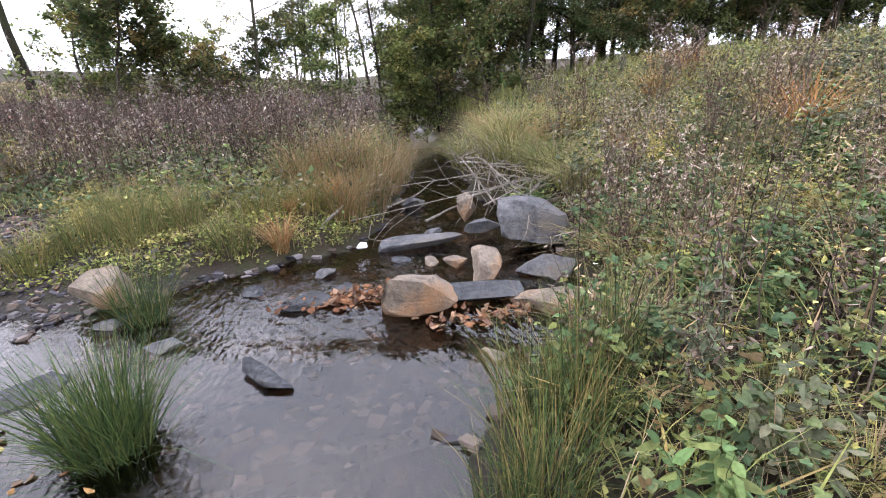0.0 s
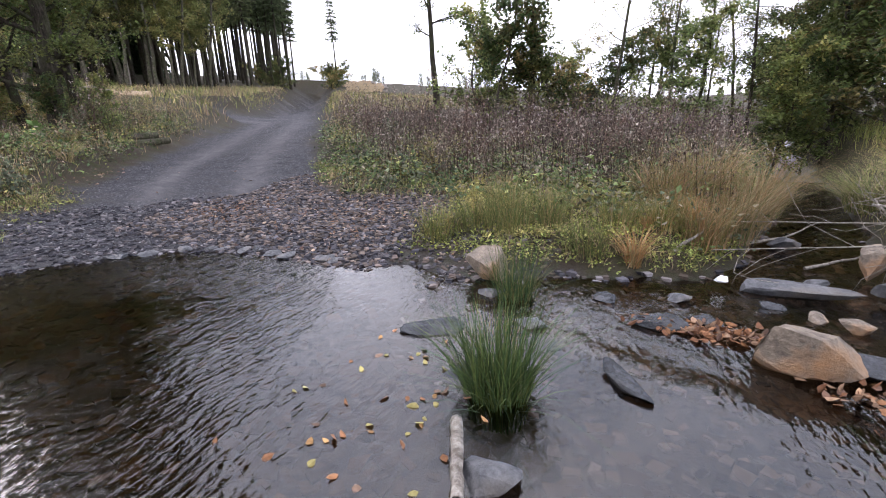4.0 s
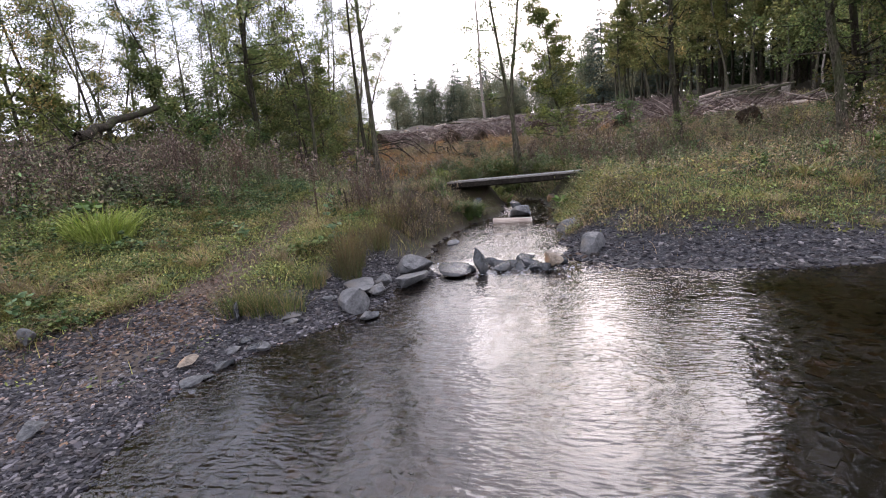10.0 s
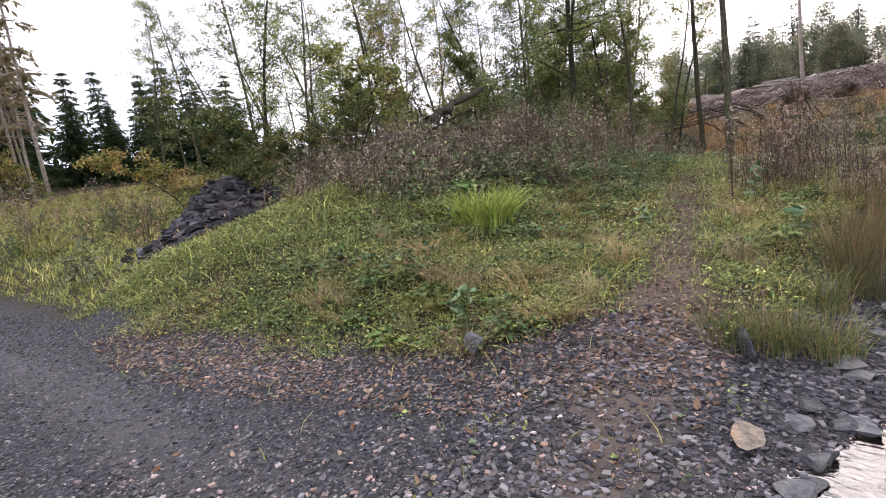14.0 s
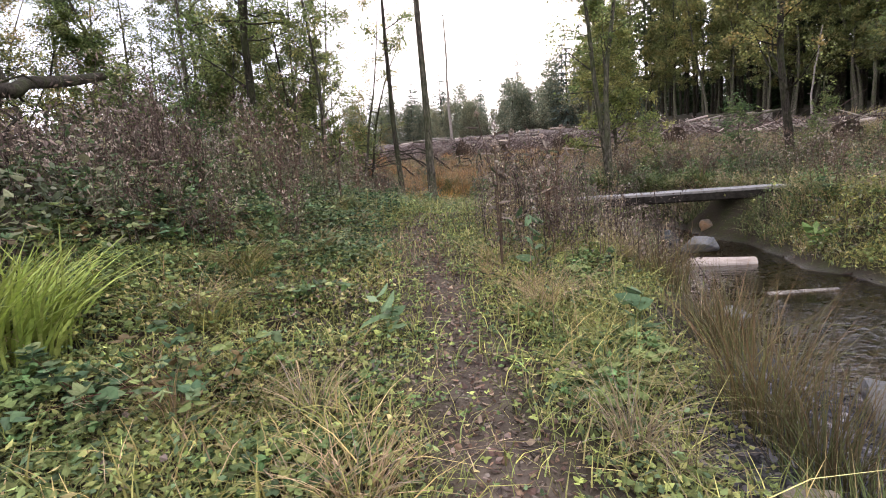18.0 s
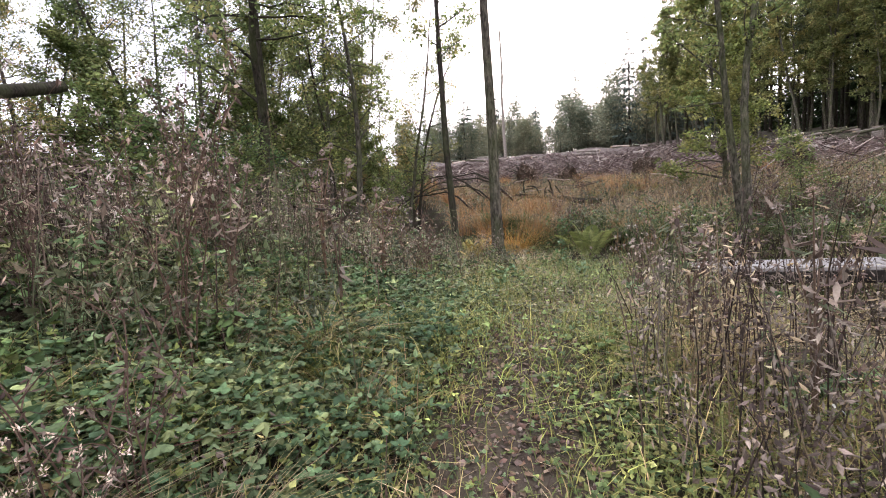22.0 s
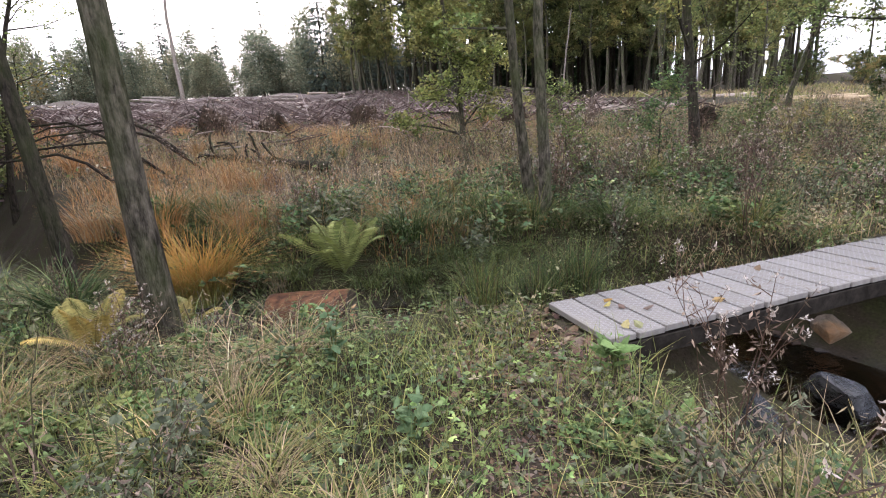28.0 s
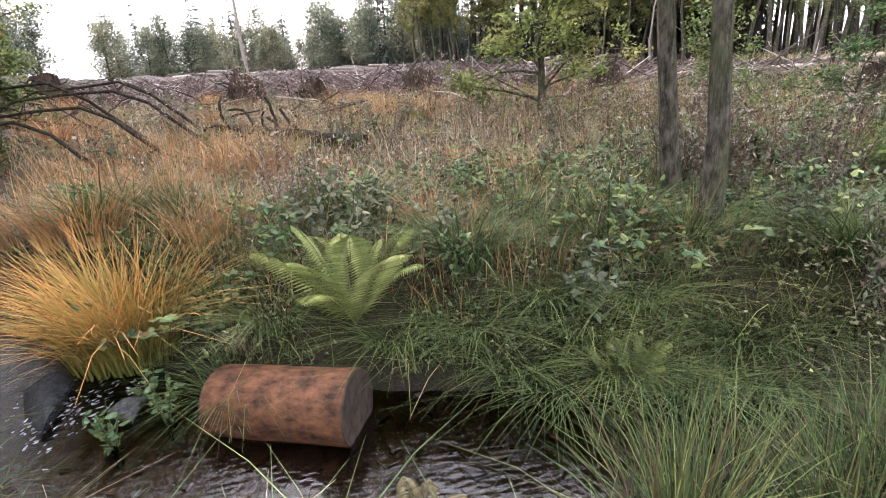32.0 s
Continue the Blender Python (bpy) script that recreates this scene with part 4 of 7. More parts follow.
# skyline trees: distance haze is mixed into their paler, bluer crown colours
far_models = [conifer(70 + i, 17, 0.2, 0.03, 18, 0.17, (0.12, 0.155, 0.125), per=5, label="distant spruce on the skyline with haze-paled needles") for i in range(2)]
far_beech = [broadleaf(74 + i, 11, 0.15, (0, 0), 0.02, 26, 0.34, 3200, 0.34, [(0.17, 0.22, 0.14), (0.22, 0.265, 0.17), (0.27, 0.28, 0.17)], name="distant_tree", label="distant broadleaf tree on the skyline with haze-paled leaves", puff=5.0) for i in range(2)]
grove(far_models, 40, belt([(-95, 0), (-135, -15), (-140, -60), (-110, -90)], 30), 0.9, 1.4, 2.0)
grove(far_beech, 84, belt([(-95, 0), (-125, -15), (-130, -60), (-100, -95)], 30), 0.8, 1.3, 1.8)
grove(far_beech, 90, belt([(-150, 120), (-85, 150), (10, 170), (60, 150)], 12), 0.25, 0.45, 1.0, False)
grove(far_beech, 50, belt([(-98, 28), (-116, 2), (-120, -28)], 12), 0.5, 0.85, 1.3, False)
dead_models = [conifer(80 + i, 20, 0.11, 0.22, 13, 0.085, (0.22, 0.18, 0.1), dead=0.25, per=5, name="dying_pine", label="tall dying spruce with pale bare trunk and brown needles", bark=BARK_PALE) for i in range(3)]
grove(dead_models, 60, lambda: (rng.uniform(-3.5, 20), rng.uniform(-60, -38)), 0.8, 1.15, 1.5)
young = [conifer(90 + i, 8, 0.1, 0.02, 20, 0.22, (0.045, 0.075, 0.03), per=8, label="bushy young green spruce tree") for i in range(2)]
grove(young, 22, lambda: (rng.uniform(-19, -6), rng.uniform(-58, -44)), 0.7, 1.2, 2.2)
again(thicket[2], -2.6, -37, 0, 1.3, "yellow autumn bush below the dying pines")
grove(young, 22, lambda: (rng.uniform(-4, 26), rng.uniform(-72, -61)), 1.8, 2.6, 2.2, False)
back = belt([(-72, 50), (-78, 44), (-90, 32), (-104, 18)], 10)
grove(young, 34, back, 1.4, 2.1, 2.2, False)
grove(models, 16, lambda: (rng.uniform(-24, -8), rng.uniform(-50, -28)), 0.8, 1.2, 2.2, False)


# ---- low plants ----
BROWNS = [(0.165, 0.13, 0.1), (0.22, 0.18, 0.135), (0.11, 0.083, 0.067), (0.27, 0.23, 0.175)]
PURPLES = [(0.11, 0.075, 0.065), (0.15, 0.1, 0.08)]
STRAW = [(0.4, 0.31, 0.17), (0.34, 0.27, 0.14), (0.48, 0.38, 0.23), (0.29, 0.25, 0.11)]
GRASS = [(0.22, 0.26, 0.065), (0.29, 0.3, 0.08), (0.16, 0.205, 0.055), (0.36, 0.31, 0.11)]
HERBS = [(0.12, 0.19, 0.06), (0.17, 0.24, 0.065), (0.1, 0.165, 0.07), (0.26, 0.29, 0.075), (0.36, 0.32, 0.09)]
BRAMBLE = [(0.07, 0.14, 0.06), (0.09, 0.17, 0.065), (0.13, 0.2, 0.08), (0.18, 0.23, 0.08)]
GREYGREEN = [(0.13, 0.16, 0.085), (0.18, 0.2, 0.11), (0.1, 0.13, 0.07), (0.25, 0.225, 0.14)]
RUST = [(0.45, 0.22, 0.06), (0.5, 0.28, 0.09), (0.38, 0.2, 0.07), (0.48, 0.34, 0.14)]
FERN_AT = (-18.1, -6.68)
WALKLINE = [(0, 1.2), (-0.6, -1.1), (-0.4, -3.6), (-2.5, -5.4), (-5.9, -6.1), (-8.2, -7.1), (-10.6, -7.5), (-12.7, -7.0), (-14.9, -6.5)]


def field(x, y):
    z = ground(x, y)
    pool, road = inside(x, y, POOL), np.minimum(along(x, y, ROAD)[0], along(x, y, SIDE_ROAD)[0])
    return dict(x=x, y=y, dry=z - water_level(x, y), pool=pool, road=road, trail=along(x, y, TRAIL)[0], walk=along(x, y, WALKLINE)[0],
                brook=along(x, y, BROOK)[0], run=along(x, y, RUN)[0], w=wob(x, y, 0.9, 3.0),
                bare=gravel_at(x, y, pool, road, wob(x, y, 1.7, 5.0) * 0.35),
                deck=(x > -15.25) & (x < -14.2) & (y > -5.6) & (y < -0.8))


def strew(density, lo, hi, prob):
    """Places in a box, kept by chance prob(f); none in water, on gravel, on the trail or on the bridge."""
    n = int(density * (hi[0] - lo[0]) * (hi[1] - lo[1]))
    x, y = rng.uniform(lo[0], hi[0], n), rng.uniform(lo[1], hi[1], n)
    f = field(x, y)
    trodden = 1 - 0.9 * np.exp(-(((x + 4.7) / 1.1) ** 2 + ((y + 5.85) / 0.42) ** 2) ** 2)
    fern_gap = np.minimum(np.hypot(x - FERN_AT[0], y - FERN_AT[1]) / 0.5, 1) ** 3
    under = ~((x > -15.2) & (x < -12.9) & (y > -4.2) & (y < -2.1))
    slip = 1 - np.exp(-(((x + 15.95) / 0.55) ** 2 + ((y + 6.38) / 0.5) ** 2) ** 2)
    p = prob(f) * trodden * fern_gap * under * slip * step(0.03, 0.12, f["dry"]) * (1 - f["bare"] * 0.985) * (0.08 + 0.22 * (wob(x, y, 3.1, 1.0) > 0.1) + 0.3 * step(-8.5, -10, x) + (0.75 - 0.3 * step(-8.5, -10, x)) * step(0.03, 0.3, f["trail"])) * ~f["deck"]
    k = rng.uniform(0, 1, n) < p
    return np.column_stack([x[k], y[k]])


def weeds(name, xy, hmin, hmax, label, palette=BROWNS, nleaf=22, size=0.055, droop=0.5, width=0.55):
    """Upright withered weeds: stem and curled hanging leaves."""
    n = len(xy)
    if not n:
        return
    base = on_ground(xy)
    H = rng.uniform(hmin, hmax, n) * (0.85 + 0.35 * wob(xy[:, 0], xy[:, 1], 1.9, 9.0))
    s = Soup()
    g = rng.uniform(0, 6.28, n)
    ln = rng.normal(0, 0.14, n)
    t = np.linspace(0, 1, 4)
    off = np.column_stack([np.cos(g) * ln, np.sin(g) * ln])
    line = np.zeros((n, 4, 3))
    line[..., :2] = base[:, None, :2] + off[:, None, :] * (H[:, None] * t ** 2)[..., None] + rng.normal(0, 0.015, (n, 4, 2))
    line[..., 2] = base[:, None, 2] - 0.02 + H[:, None] * t
    tone = patchy(palette, xy, 0.28)
    tubes(s, line, np.tile([0.0045, 0.004, 0.003, 0.0015], (n, 1)), tone * 0.6, 3)
    q = rng.uniform(0.12, 1.0, (n, nleaf)) * 3
    j = np.minimum(q.astype(int), 2)
    i = np.arange(n)[:, None]
    at = line[i, j] + (line[i, j + 1] - line[i, j]) * (q - j)[..., None]
    spread = rng.uniform(0.2, 1, (n, nleaf)) * 0.17 * (1.25 - q / 3) * H[:, None] + 0.01
    ga = rng.uniform(0, 6.28, (n, nleaf))
    at = (at + np.stack([np.cos(ga) * spread, np.sin(ga) * spread, 0.5 * spread], 2)).reshape(-1, 3)
    c = np.clip(np.repeat(tone, nleaf, 0) * np.exp(rng.normal(0, 0.35, (n * nleaf, 1))), 0.005, 0.7)
    leaves(s, at, rng.uniform(0.6, 1.5, len(at)) * size, rng.uniform(0.5, 1.0, len(at)) * size * width, c, droop, az=ga.ravel())
    tagged(new(name, s.mesh(name, DRY)), label, "weeds", kind="stuff")


def turf(name, xy, hmin, hmax, width, lean, palette, label, tips=None, seg=2, mat=None):
    n = len(xy)
    if not n:
        return
    s = Soup()
    tuft = 0.55 + 0.45 * wob(xy[:, 0], xy[:, 1], 6.0, 1.0)
    blades(s, on_ground(xy) - np.array([0, 0, 0.02]), (rng.uniform(hmin, hmax, n)) * (0.75 + 0.5 * tuft), rng.uniform(0.6, 1.3, n) * width,
           np.abs(rng.normal(lean, 0.35, n)), patchy(palette, xy), pick(tips, n) if tips else None, seg)
    tagged(new(name, s.mesh(name, mat or LEAF)), label, "grass", kind="stuff")


def fans(s, at, size, col, fingers=3, droop=0.15):
    """Leaves of three or five leaflets that spread from one stalk."""
    n = len(at)
    az, el = rng.uniform(0, 6.28, n), rng.normal(-droop, 0.4, n)
    L = rng.uniform(0.65, 1.3, n) * size
    for k in range(fingers):
        a = (k - (fingers - 1) / 2) * (1.5 if fingers == 3 else 0.8)
        leaves(s, at, L * (1.0 - 0.1 * abs(a)), L * 0.66, col * rng.uniform(0.85, 1.1, (n, 1)), az=az + a, tilt=el + rng.normal(0, 0.12, n), full=True)


def herbs(name, xy, hmin, hmax, size, palette, label, per=5, spread=0.06, droop=0.1, full=False, fan=0):
    n = len(xy) * per
    if not n:
        return
    top = rng.uniform(hmin, hmax, len(xy)) * (0.75 + 0.55 * wob(xy[:, 0], xy[:, 1], 2.6, 6.0))
    p = np.repeat(on_ground(xy), per, 0)
    k = rng.uniform(0.25, 1, n)
    at = p + np.column_stack([rng.normal(0, spread, (n, 2)), k * np.repeat(top, per)])
    s = Soup()
    tone = np.repeat(patchy(palette, xy, 0.2, 1.3), per, 0) * np.exp(rng.normal(0, 0.35, (n, 1)))
    if fan:
        fans(s, at, size, np.clip(tone, 0.004, 0.8), fan, droop)
    else:
        leaves(s, at, rng.uniform(0.6, 1.4, n) * size, rng.uniform(0.6, 1.3, n) * size * 0.72, np.clip(tone, 0.004, 0.8), droop, full=full)
    tagged(new(name, s.mesh(name, LEAF)), label, "plants", kind="stuff")


FRESHER = [(0.13, 0.23, 0.06), (0.18, 0.27, 0.07)]
LAWN = [(0.34, 0.4, 0.08), (0.42, 0.42, 0.1), (0.26, 0.33, 0.07)]
# lawn-like bank between ford and trail
south = lambda f: np.maximum(step(-9.6, -8.8, f["y"]), step(-6.8, -5.6, f["x"]) * step(-15.0, -14.0, f["y"])) * step(-11.0, -10.0, f["x"])
turf("short_grass", strew(800, (-11, -14.5), (-1.5, -5), south), 0.06, 0.22, 0.007, 0.8, LAWN + LAWN + GRASS + STRAW[:1], "short yellow-green grass on the bank")
herbs("lawn_leaves", strew(330, (-11, -14.5), (-1.5, -5), lambda f: south(f) * step(0.25, 0.6, f["trail"])), 0.05, 0.17, 0.036, GRASS[:3] + HERBS[1:4] + LAWN[2:] + GRASS[3:] + BROWNS[:1], "flat yellow-green leaves of creeping plants on the bank", 7, 0.07, 0.0)
herbs("low_herbs", strew(140, (-11, -14.5), (-1.5, -5), south), 0.03, 0.13, 0.026, HERBS[:3] + LAWN[2:] + FRESHER, "low green and yellowing herbs on the bank", 4, fan=3)
turf("tufted_grass", strew(480, (-11, -9.6), (-2, -5), lambda f: step(-0.15, 0.3, wob(f["x"], f["y"], 2.4, 3.0)) * step(0.25, 0.5, f["trail"])), 0.15, 0.38, 0.008, 1.0, GRASS + GRASS + STRAW[:2], "arching tufts of half-dry grass on the bank", seg=3)
herbs("bright_herbs", strew(200, (-8.5, -10.5), (-3, -7.5), lambda f: step(-8.0, -8.6, f["y"]) * 0.8), 0.05, 0.22, 0.05, HERBS[:2], "fresh green herbs under the weeds", 6)
# straw and rushes between trail and brook
turf("streamside_straw", strew(200, (-13.5, -6.6), (-5.4, -3.6), lambda f: step(0.4, 0.8, f["trail"]) * step(-0.1, 0.3, f["pool"]) * (0.3 + 0.7 * (f["w"] > -0.1))), 0.15, 0.6, 0.006, 0.75,
     STRAW[1:2] + STRAW[3:] + GRASS + GRASS[:3] + BROWNS[:3], "tall straw-coloured grass beside the stream", seg=3)
weeds("streamside_weeds", strew(60, (-12.5, -6.7), (-7.2, -4.4), lambda f: step(0.45, 0.8, f["trail"]) * step(-7.8, -9.0, f["x"]) * (0.35 + 0.65 * step(-10.3, -9.8, -np.abs(f["x"] + 9.6) * 1.0 - 9.2))), 0.6, 1.15,
      "tall withered weeds beside the trail", BROWNS + STRAW[:1], 34, 0.038)
# bramble and nettle on the other side of the trail
herbs("brambles", strew(480, (-13, -10), (-7.6, -7.2), lambda f: step(0.35, 0.7, f["trail"]) * step(-7.6, -8.6, f["x"]) * step(-12.2, -11.4, f["x"])), 0.06, 0.32, 0.04, BRAMBLE, "dense dark green nettles and brambles", 4, 0.08, fan=3)
weeds("trailside_weeds", strew(24, (-13.2, -10.6), (-9.0, -6.2), lambda f: step(0.5, 0.8, f["walk"]) * (0.25 + 0.75 * step(0.8, 1.8, f["walk"])) * step(-12.9, -12.2, f["x"])), 0.55, 1.3,
      "tall grey-brown withered thistles and weeds", BROWNS[:3] + GREYGREEN + PURPLES[:1], 60, 0.042, width=0.26)
# weed thicket on the southern mound
mound = lambda f: np.clip(np.exp(-(((f["x"] + 8.5) / 6.0) ** 2 + ((f["y"] + 12.0) / 2.5) ** 2)) * 1.6, 0, 1) * step(-9.4, -10.2, f["y"]) * step(-4.8, -6.4, f["x"])
weeds("mound_weeds", strew(42, (-17, -16), (-2.2, -9), mound), 0.6, 1.25, "thicket of withered purple-brown weeds", BROWNS, 24, 0.06)
herbs("mound_herbs", strew(70, (-17, -16), (-2.2, -8.8), lambda f: step(-8.8, -9.6, f["y"]) * step(-5.0, -7.0, f["x"]) * (0.3 + 0.7 * (f["w"] > 0))), 0.3, 0.95, 0.08, GREYGREEN + BRAMBLE, "grey-green leafy undergrowth", 9, 0.12)
# clearing before the bridge
near_bridge = lambda f: step(-9.6, -10.8, f["x"]) * step(1.05, 1.35, f["brook"]) * np.where((f["x"] < -15.1) & (f["y"] > -8.4) & (f["y"] < -4.2), 0.1, 1.0)
turf("clearing_grass", strew(850, (-18, -11), (-9.6, -5.2), lambda f: near_bridge(f) * np.where(f["x"] > -12, step(1.3, 0.7, f["trail"]), 1.0)), 0.1, 0.34, 0.006, 0.75, GRASS[:3] + HERBS[:2] + GRASS[2:3] + STRAW[3:], "tangled green and straw grass before the bridge", seg=3)
herbs("clearing_herbs", strew(120, (-18, -11), (-9.6, -5.2), lambda f: near_bridge(f) * np.where(f["x"] > -12, step(1.3, 0.7, f["trail"]), 1.0)), 0.04, 0.24, 0.032, HERBS[:3] + FRESHER + GREYGREEN, "mixed green herbs before the bridge", 4, 0.08, fan=3)
weeds("clearing_weeds", strew(16, (-18, -11.5), (-11.5, -5.4), lambda f: near_bridge(f) * step(0.8, 1.2, f["walk"]) * (f["w"] > -0.2)), 0.35, 0.75, "thin withered weeds in the clearing", BROWNS[:3] + GREYGREEN, 30, 0.038, width=0.3)
edge = lambda f: step(-14.9, -15.2, f["x"]) * step(-16.4, -16.2, f["x"]) * step(0.7, 0.85, f["brook"])
turf("edge_grass", strew(700, (-16.4, -8.4), (-14.9, -4.2), edge), 0.08, 0.2, 0.006, 0.8, [(0.1, 0.14, 0.04), (0.14, 0.16, 0.05)] + BROWNS[2:3] + HERBS[:1], "short green grass at the brook's edge", seg=3)
herbs("edge_herbs", strew(100, (-16.4, -8.4), (-14.9, -4.2), edge), 0.03, 0.13, 0.03, BRAMBLE + HERBS[2:3], "low green herbs at the brook's edge", 5, 0.06, fan=3)
# the far bank of the brook
bank = lambda f: step(0.5, 0.7, f["brook"]) * step(2.6, 1.6, f["brook"]) * step(-12, -13, f["x"]) * (1 - 0.85 * (f["x"] > -16.9) * (f["y"] < -4.0))
turf("bank_grass", strew(900, (-20.5, -10.5), (-12.5, 0.5), lambda f: bank(f)), 0.25, 0.6, 0.007, 1.1, [(0.09, 0.13, 0.04), (0.13, 0.17, 0.05)] + GRASS[2:3] + HERBS[:1] + STRAW[:1], "long green grass hanging over the stream bank", seg=3)
herbs("bank_herbs", strew(90, (-20.5, -10.5), (-12.5, 1), bank), 0.1, 0.35, 0.045, BRAMBLE + GREYGREEN, "dark green herbs on the stream bank", 7, 0.08)
west = lambda f: step(-17.2, -18.4, f["x"]) * step(0.9, 1.4, f["brook"])
turf("rough_meadow", strew(170, (-30, -13), (-17, 4), west), 0.2, 0.55, 0.009, 0.7, STRAW + RUST[2:] + STRAW + GRASS[3:] + GRASS[:1], "rough yellow-brown meadow grass", seg=3)
turf("rusty_grass", strew(260, (-27, -14), (-17.5, -3), lambda f: west(f) * step(0.1, 0.45, wob(f["x"], f["y"], 0.7, 8.0)) * step(-3.5, -5.5, f["y"])), 0.3, 0.7, 0.009, 0.6, RUST, "rust-orange autumn grass", seg=3)
herbs("meadow_herbs", strew(8, (-30, -13), (-17, 6), west), 0.15, 0.5, 0.08, GREYGREEN + HERBS[:3], "grey-green meadow herbs", 8, 0.12)
weeds("meadow_weeds", strew(6, (-34, -14), (-17.5, 7), lambda f: step(-18, -19, f["x"]) * step(1.2, 1.8, f["brook"])), 0.3, 0.75, "pale withered meadow weeds", BROWNS + BROWNS[2:], 18, 0.05)
low_bank = lambda f: step(0.95, 1.15, f["brook"]) * step(3.0, 2.0, f["brook"]) * (f["x"] > -13.6) * (f["x"] < -7.6) * (f["y"] > -3)
turf("low_bank_grass", strew(800, (-13.6, -2.4), (-7.6, 0.4), low_bank), 0.12, 0.4, 0.007, 0.9, GRASS + STRAW + BROWNS[3:], "straw and green grass on the low brook bank", seg=3)
herbs("low_bank_herbs", strew(160, (-13.6, -2.4), (-7.6, 0.4), low_bank), 0.05, 0.25, 0.05, HERBS + GREYGREEN, "green herbs on the low brook bank", 7)
herbs("bank_shrubs", strew(16, (-20.5, -5.6), (-16.5, 1.5), lambda f: step(1.2, 1.8, f["brook"])), 0.25, 0.8, 0.06, BRAMBLE + GREYGREEN[2:3], "dark green shrubby plants round the alders", 14, 0.14, full=True)
# meadow between bridge and track
nw = lambda f: step(-10.6, -12.4, f["x"] - 0.35 * np.maximum(f["y"], 0)) * step(2.3, 3.2, f["road"]) * step(1.1, 1.5, f["brook"])
weeds("track_meadow_weeds", strew(10, (-26, -2.5), (-9.5, 14), nw), 0.3, 0.8, "grey-brown weeds between stream and track", BROWNS + GREYGREEN + STRAW[:1], 20, 0.055)
herbs("track_meadow_herbs", strew(22, (-26, -2.5), (-9.5, 14), nw), 0.12, 0.45, 0.075, GREYGREEN + HERBS, "leafy green plants between stream and track", 9, 0.12)
turf("track_meadow_grass", strew(90, (-28, -2.5), (-9.5, 16), nw), 0.2, 0.5, 0.008, 0.7, GRASS + STRAW, "half-dry meadow grass between stream and track", seg=3)
verge = lambda f: step(-12.6, -11.6, f["x"] - 0.4 * np.maximum(f["y"], 0)) * step(1.6, 2.4, f["road"]) * (f["x"] < -6.5) * (f["y"] > -2.4)
turf("verge_grass", strew(800, (-16, -2.4), (-6.5, 9), verge), 0.06, 0.2, 0.007, 0.8, GRASS + STRAW[:2], "short green and yellow verge grass")
herbs("verge_herbs", strew(90, (-16, -2.4), (-6.5, 9), verge), 0.04, 0.16, 0.05, HERBS[:3] + GRASS[:1], "low green verge herbs", 6)
# weeds behind the gravel bar
north = lambda f: step(6.0, 7.2, f["y"] + 0.15 * (f["x"] + 2)) * step(2.6, 3.6, f["road"]) * step(0.9, 1.6, f["run"]) * (f["x"] < 2.2)
weeds("north_weeds", strew(22, (-16, 5), (2.2, 19), lambda f: north(f) * step(20, 12, f["y"])), 0.8, 1.5, "dense tall withered brown weeds by the track", BROWNS + PURPLES, 24, 0.055)
herbs("north_herbs", strew(40, (-14, 4.5), (2.2, 14), lambda f: step(5.0, 6.2, f["y"]) * step(2.2, 3.0, f["road"]) * step(0.7, 1.1, f["run"]) * (f["x"] < 2.2)), 0.15, 0.7, 0.075, GREYGREEN + HERBS, "grey-green leafy weeds behind the gravel", 9, 0.12)
turf("north_grass", strew(420, (-7, 3.6), (1.6, 8), lambda f: step(2.2, 3.0, f["road"]) * step(0.35, 0.8, f["pool"])), 0.08, 0.26, 0.007, 0.8, GRASS + STRAW[:2], "yellow-green grass along the lower stream", seg=3)
herbs("mossy_herbs", strew(260, (-3.2, 3.4), (1.0, 6.8), lambda f: step(0.15, 0.4, f["pool"])), 0.03, 0.14, 0.04, [(0.26, 0.3, 0.05), (0.2, 0.25, 0.05), (0.33, 0.31, 0.08)], "yellow-green moss and low herbs at the stream", 7)
# hillside east of the lower stream
side = lambda f: (f["x"] > -0.3) * (f["y"] > 0.9) * step(0.5, 0.9, f["walk"])
hill = lambda f: side(f) * (f["x"] > np.interp(f["y"], [0, 2, 3, 5, 8, 20], [0.2, 0.9, 1.75, 2.4, 2.1, 2.8]))
herbs("hillside_herbs", strew(140, (0.2, 0.6), (4.6, 5), hill), 0.05, 0.34, 0.034, HERBS[:3] + HERBS[:4] + BRAMBLE, "thick green and yellow hillside plants", 6, 0.09, fan=3)
herbs("upper_hillside_herbs", strew(60, (0.2, 3), (10, 14), lambda f: hill(f) * ~((f["x"] < 4.6) & (f["y"] < 5)) * step(1.4, 2.2, f["run"])), 0.15, 0.8, 0.065, HERBS + GREYGREEN, "mixed green plants higher on the hillside", 10, 0.12)
herbs("hillside_brambles", strew(60, (0.5, 0.8), (4.6, 5), lambda f: hill(f) * step(0.0, 0.3, wob(f["x"], f["y"], 1.6, 7.0))), 0.1, 0.4, 0.06, BRAMBLE, "dark green bramble leaves on the hillside", 10, 0.1, full=True)
herbs("yellowed_plants", strew(14, (0.5, 0.8), (5, 6), lambda f: hill(f) * step(0.1, 0.4, wob(f["x"], f["y"], 2.1, 4.0))), 0.3, 0.7, 0.026, [(0.36, 0.34, 0.07), (0.3, 0.33, 0.08), (0.42, 0.34, 0.1)], "yellowing feathery plants on the hillside", 16, 0.07)
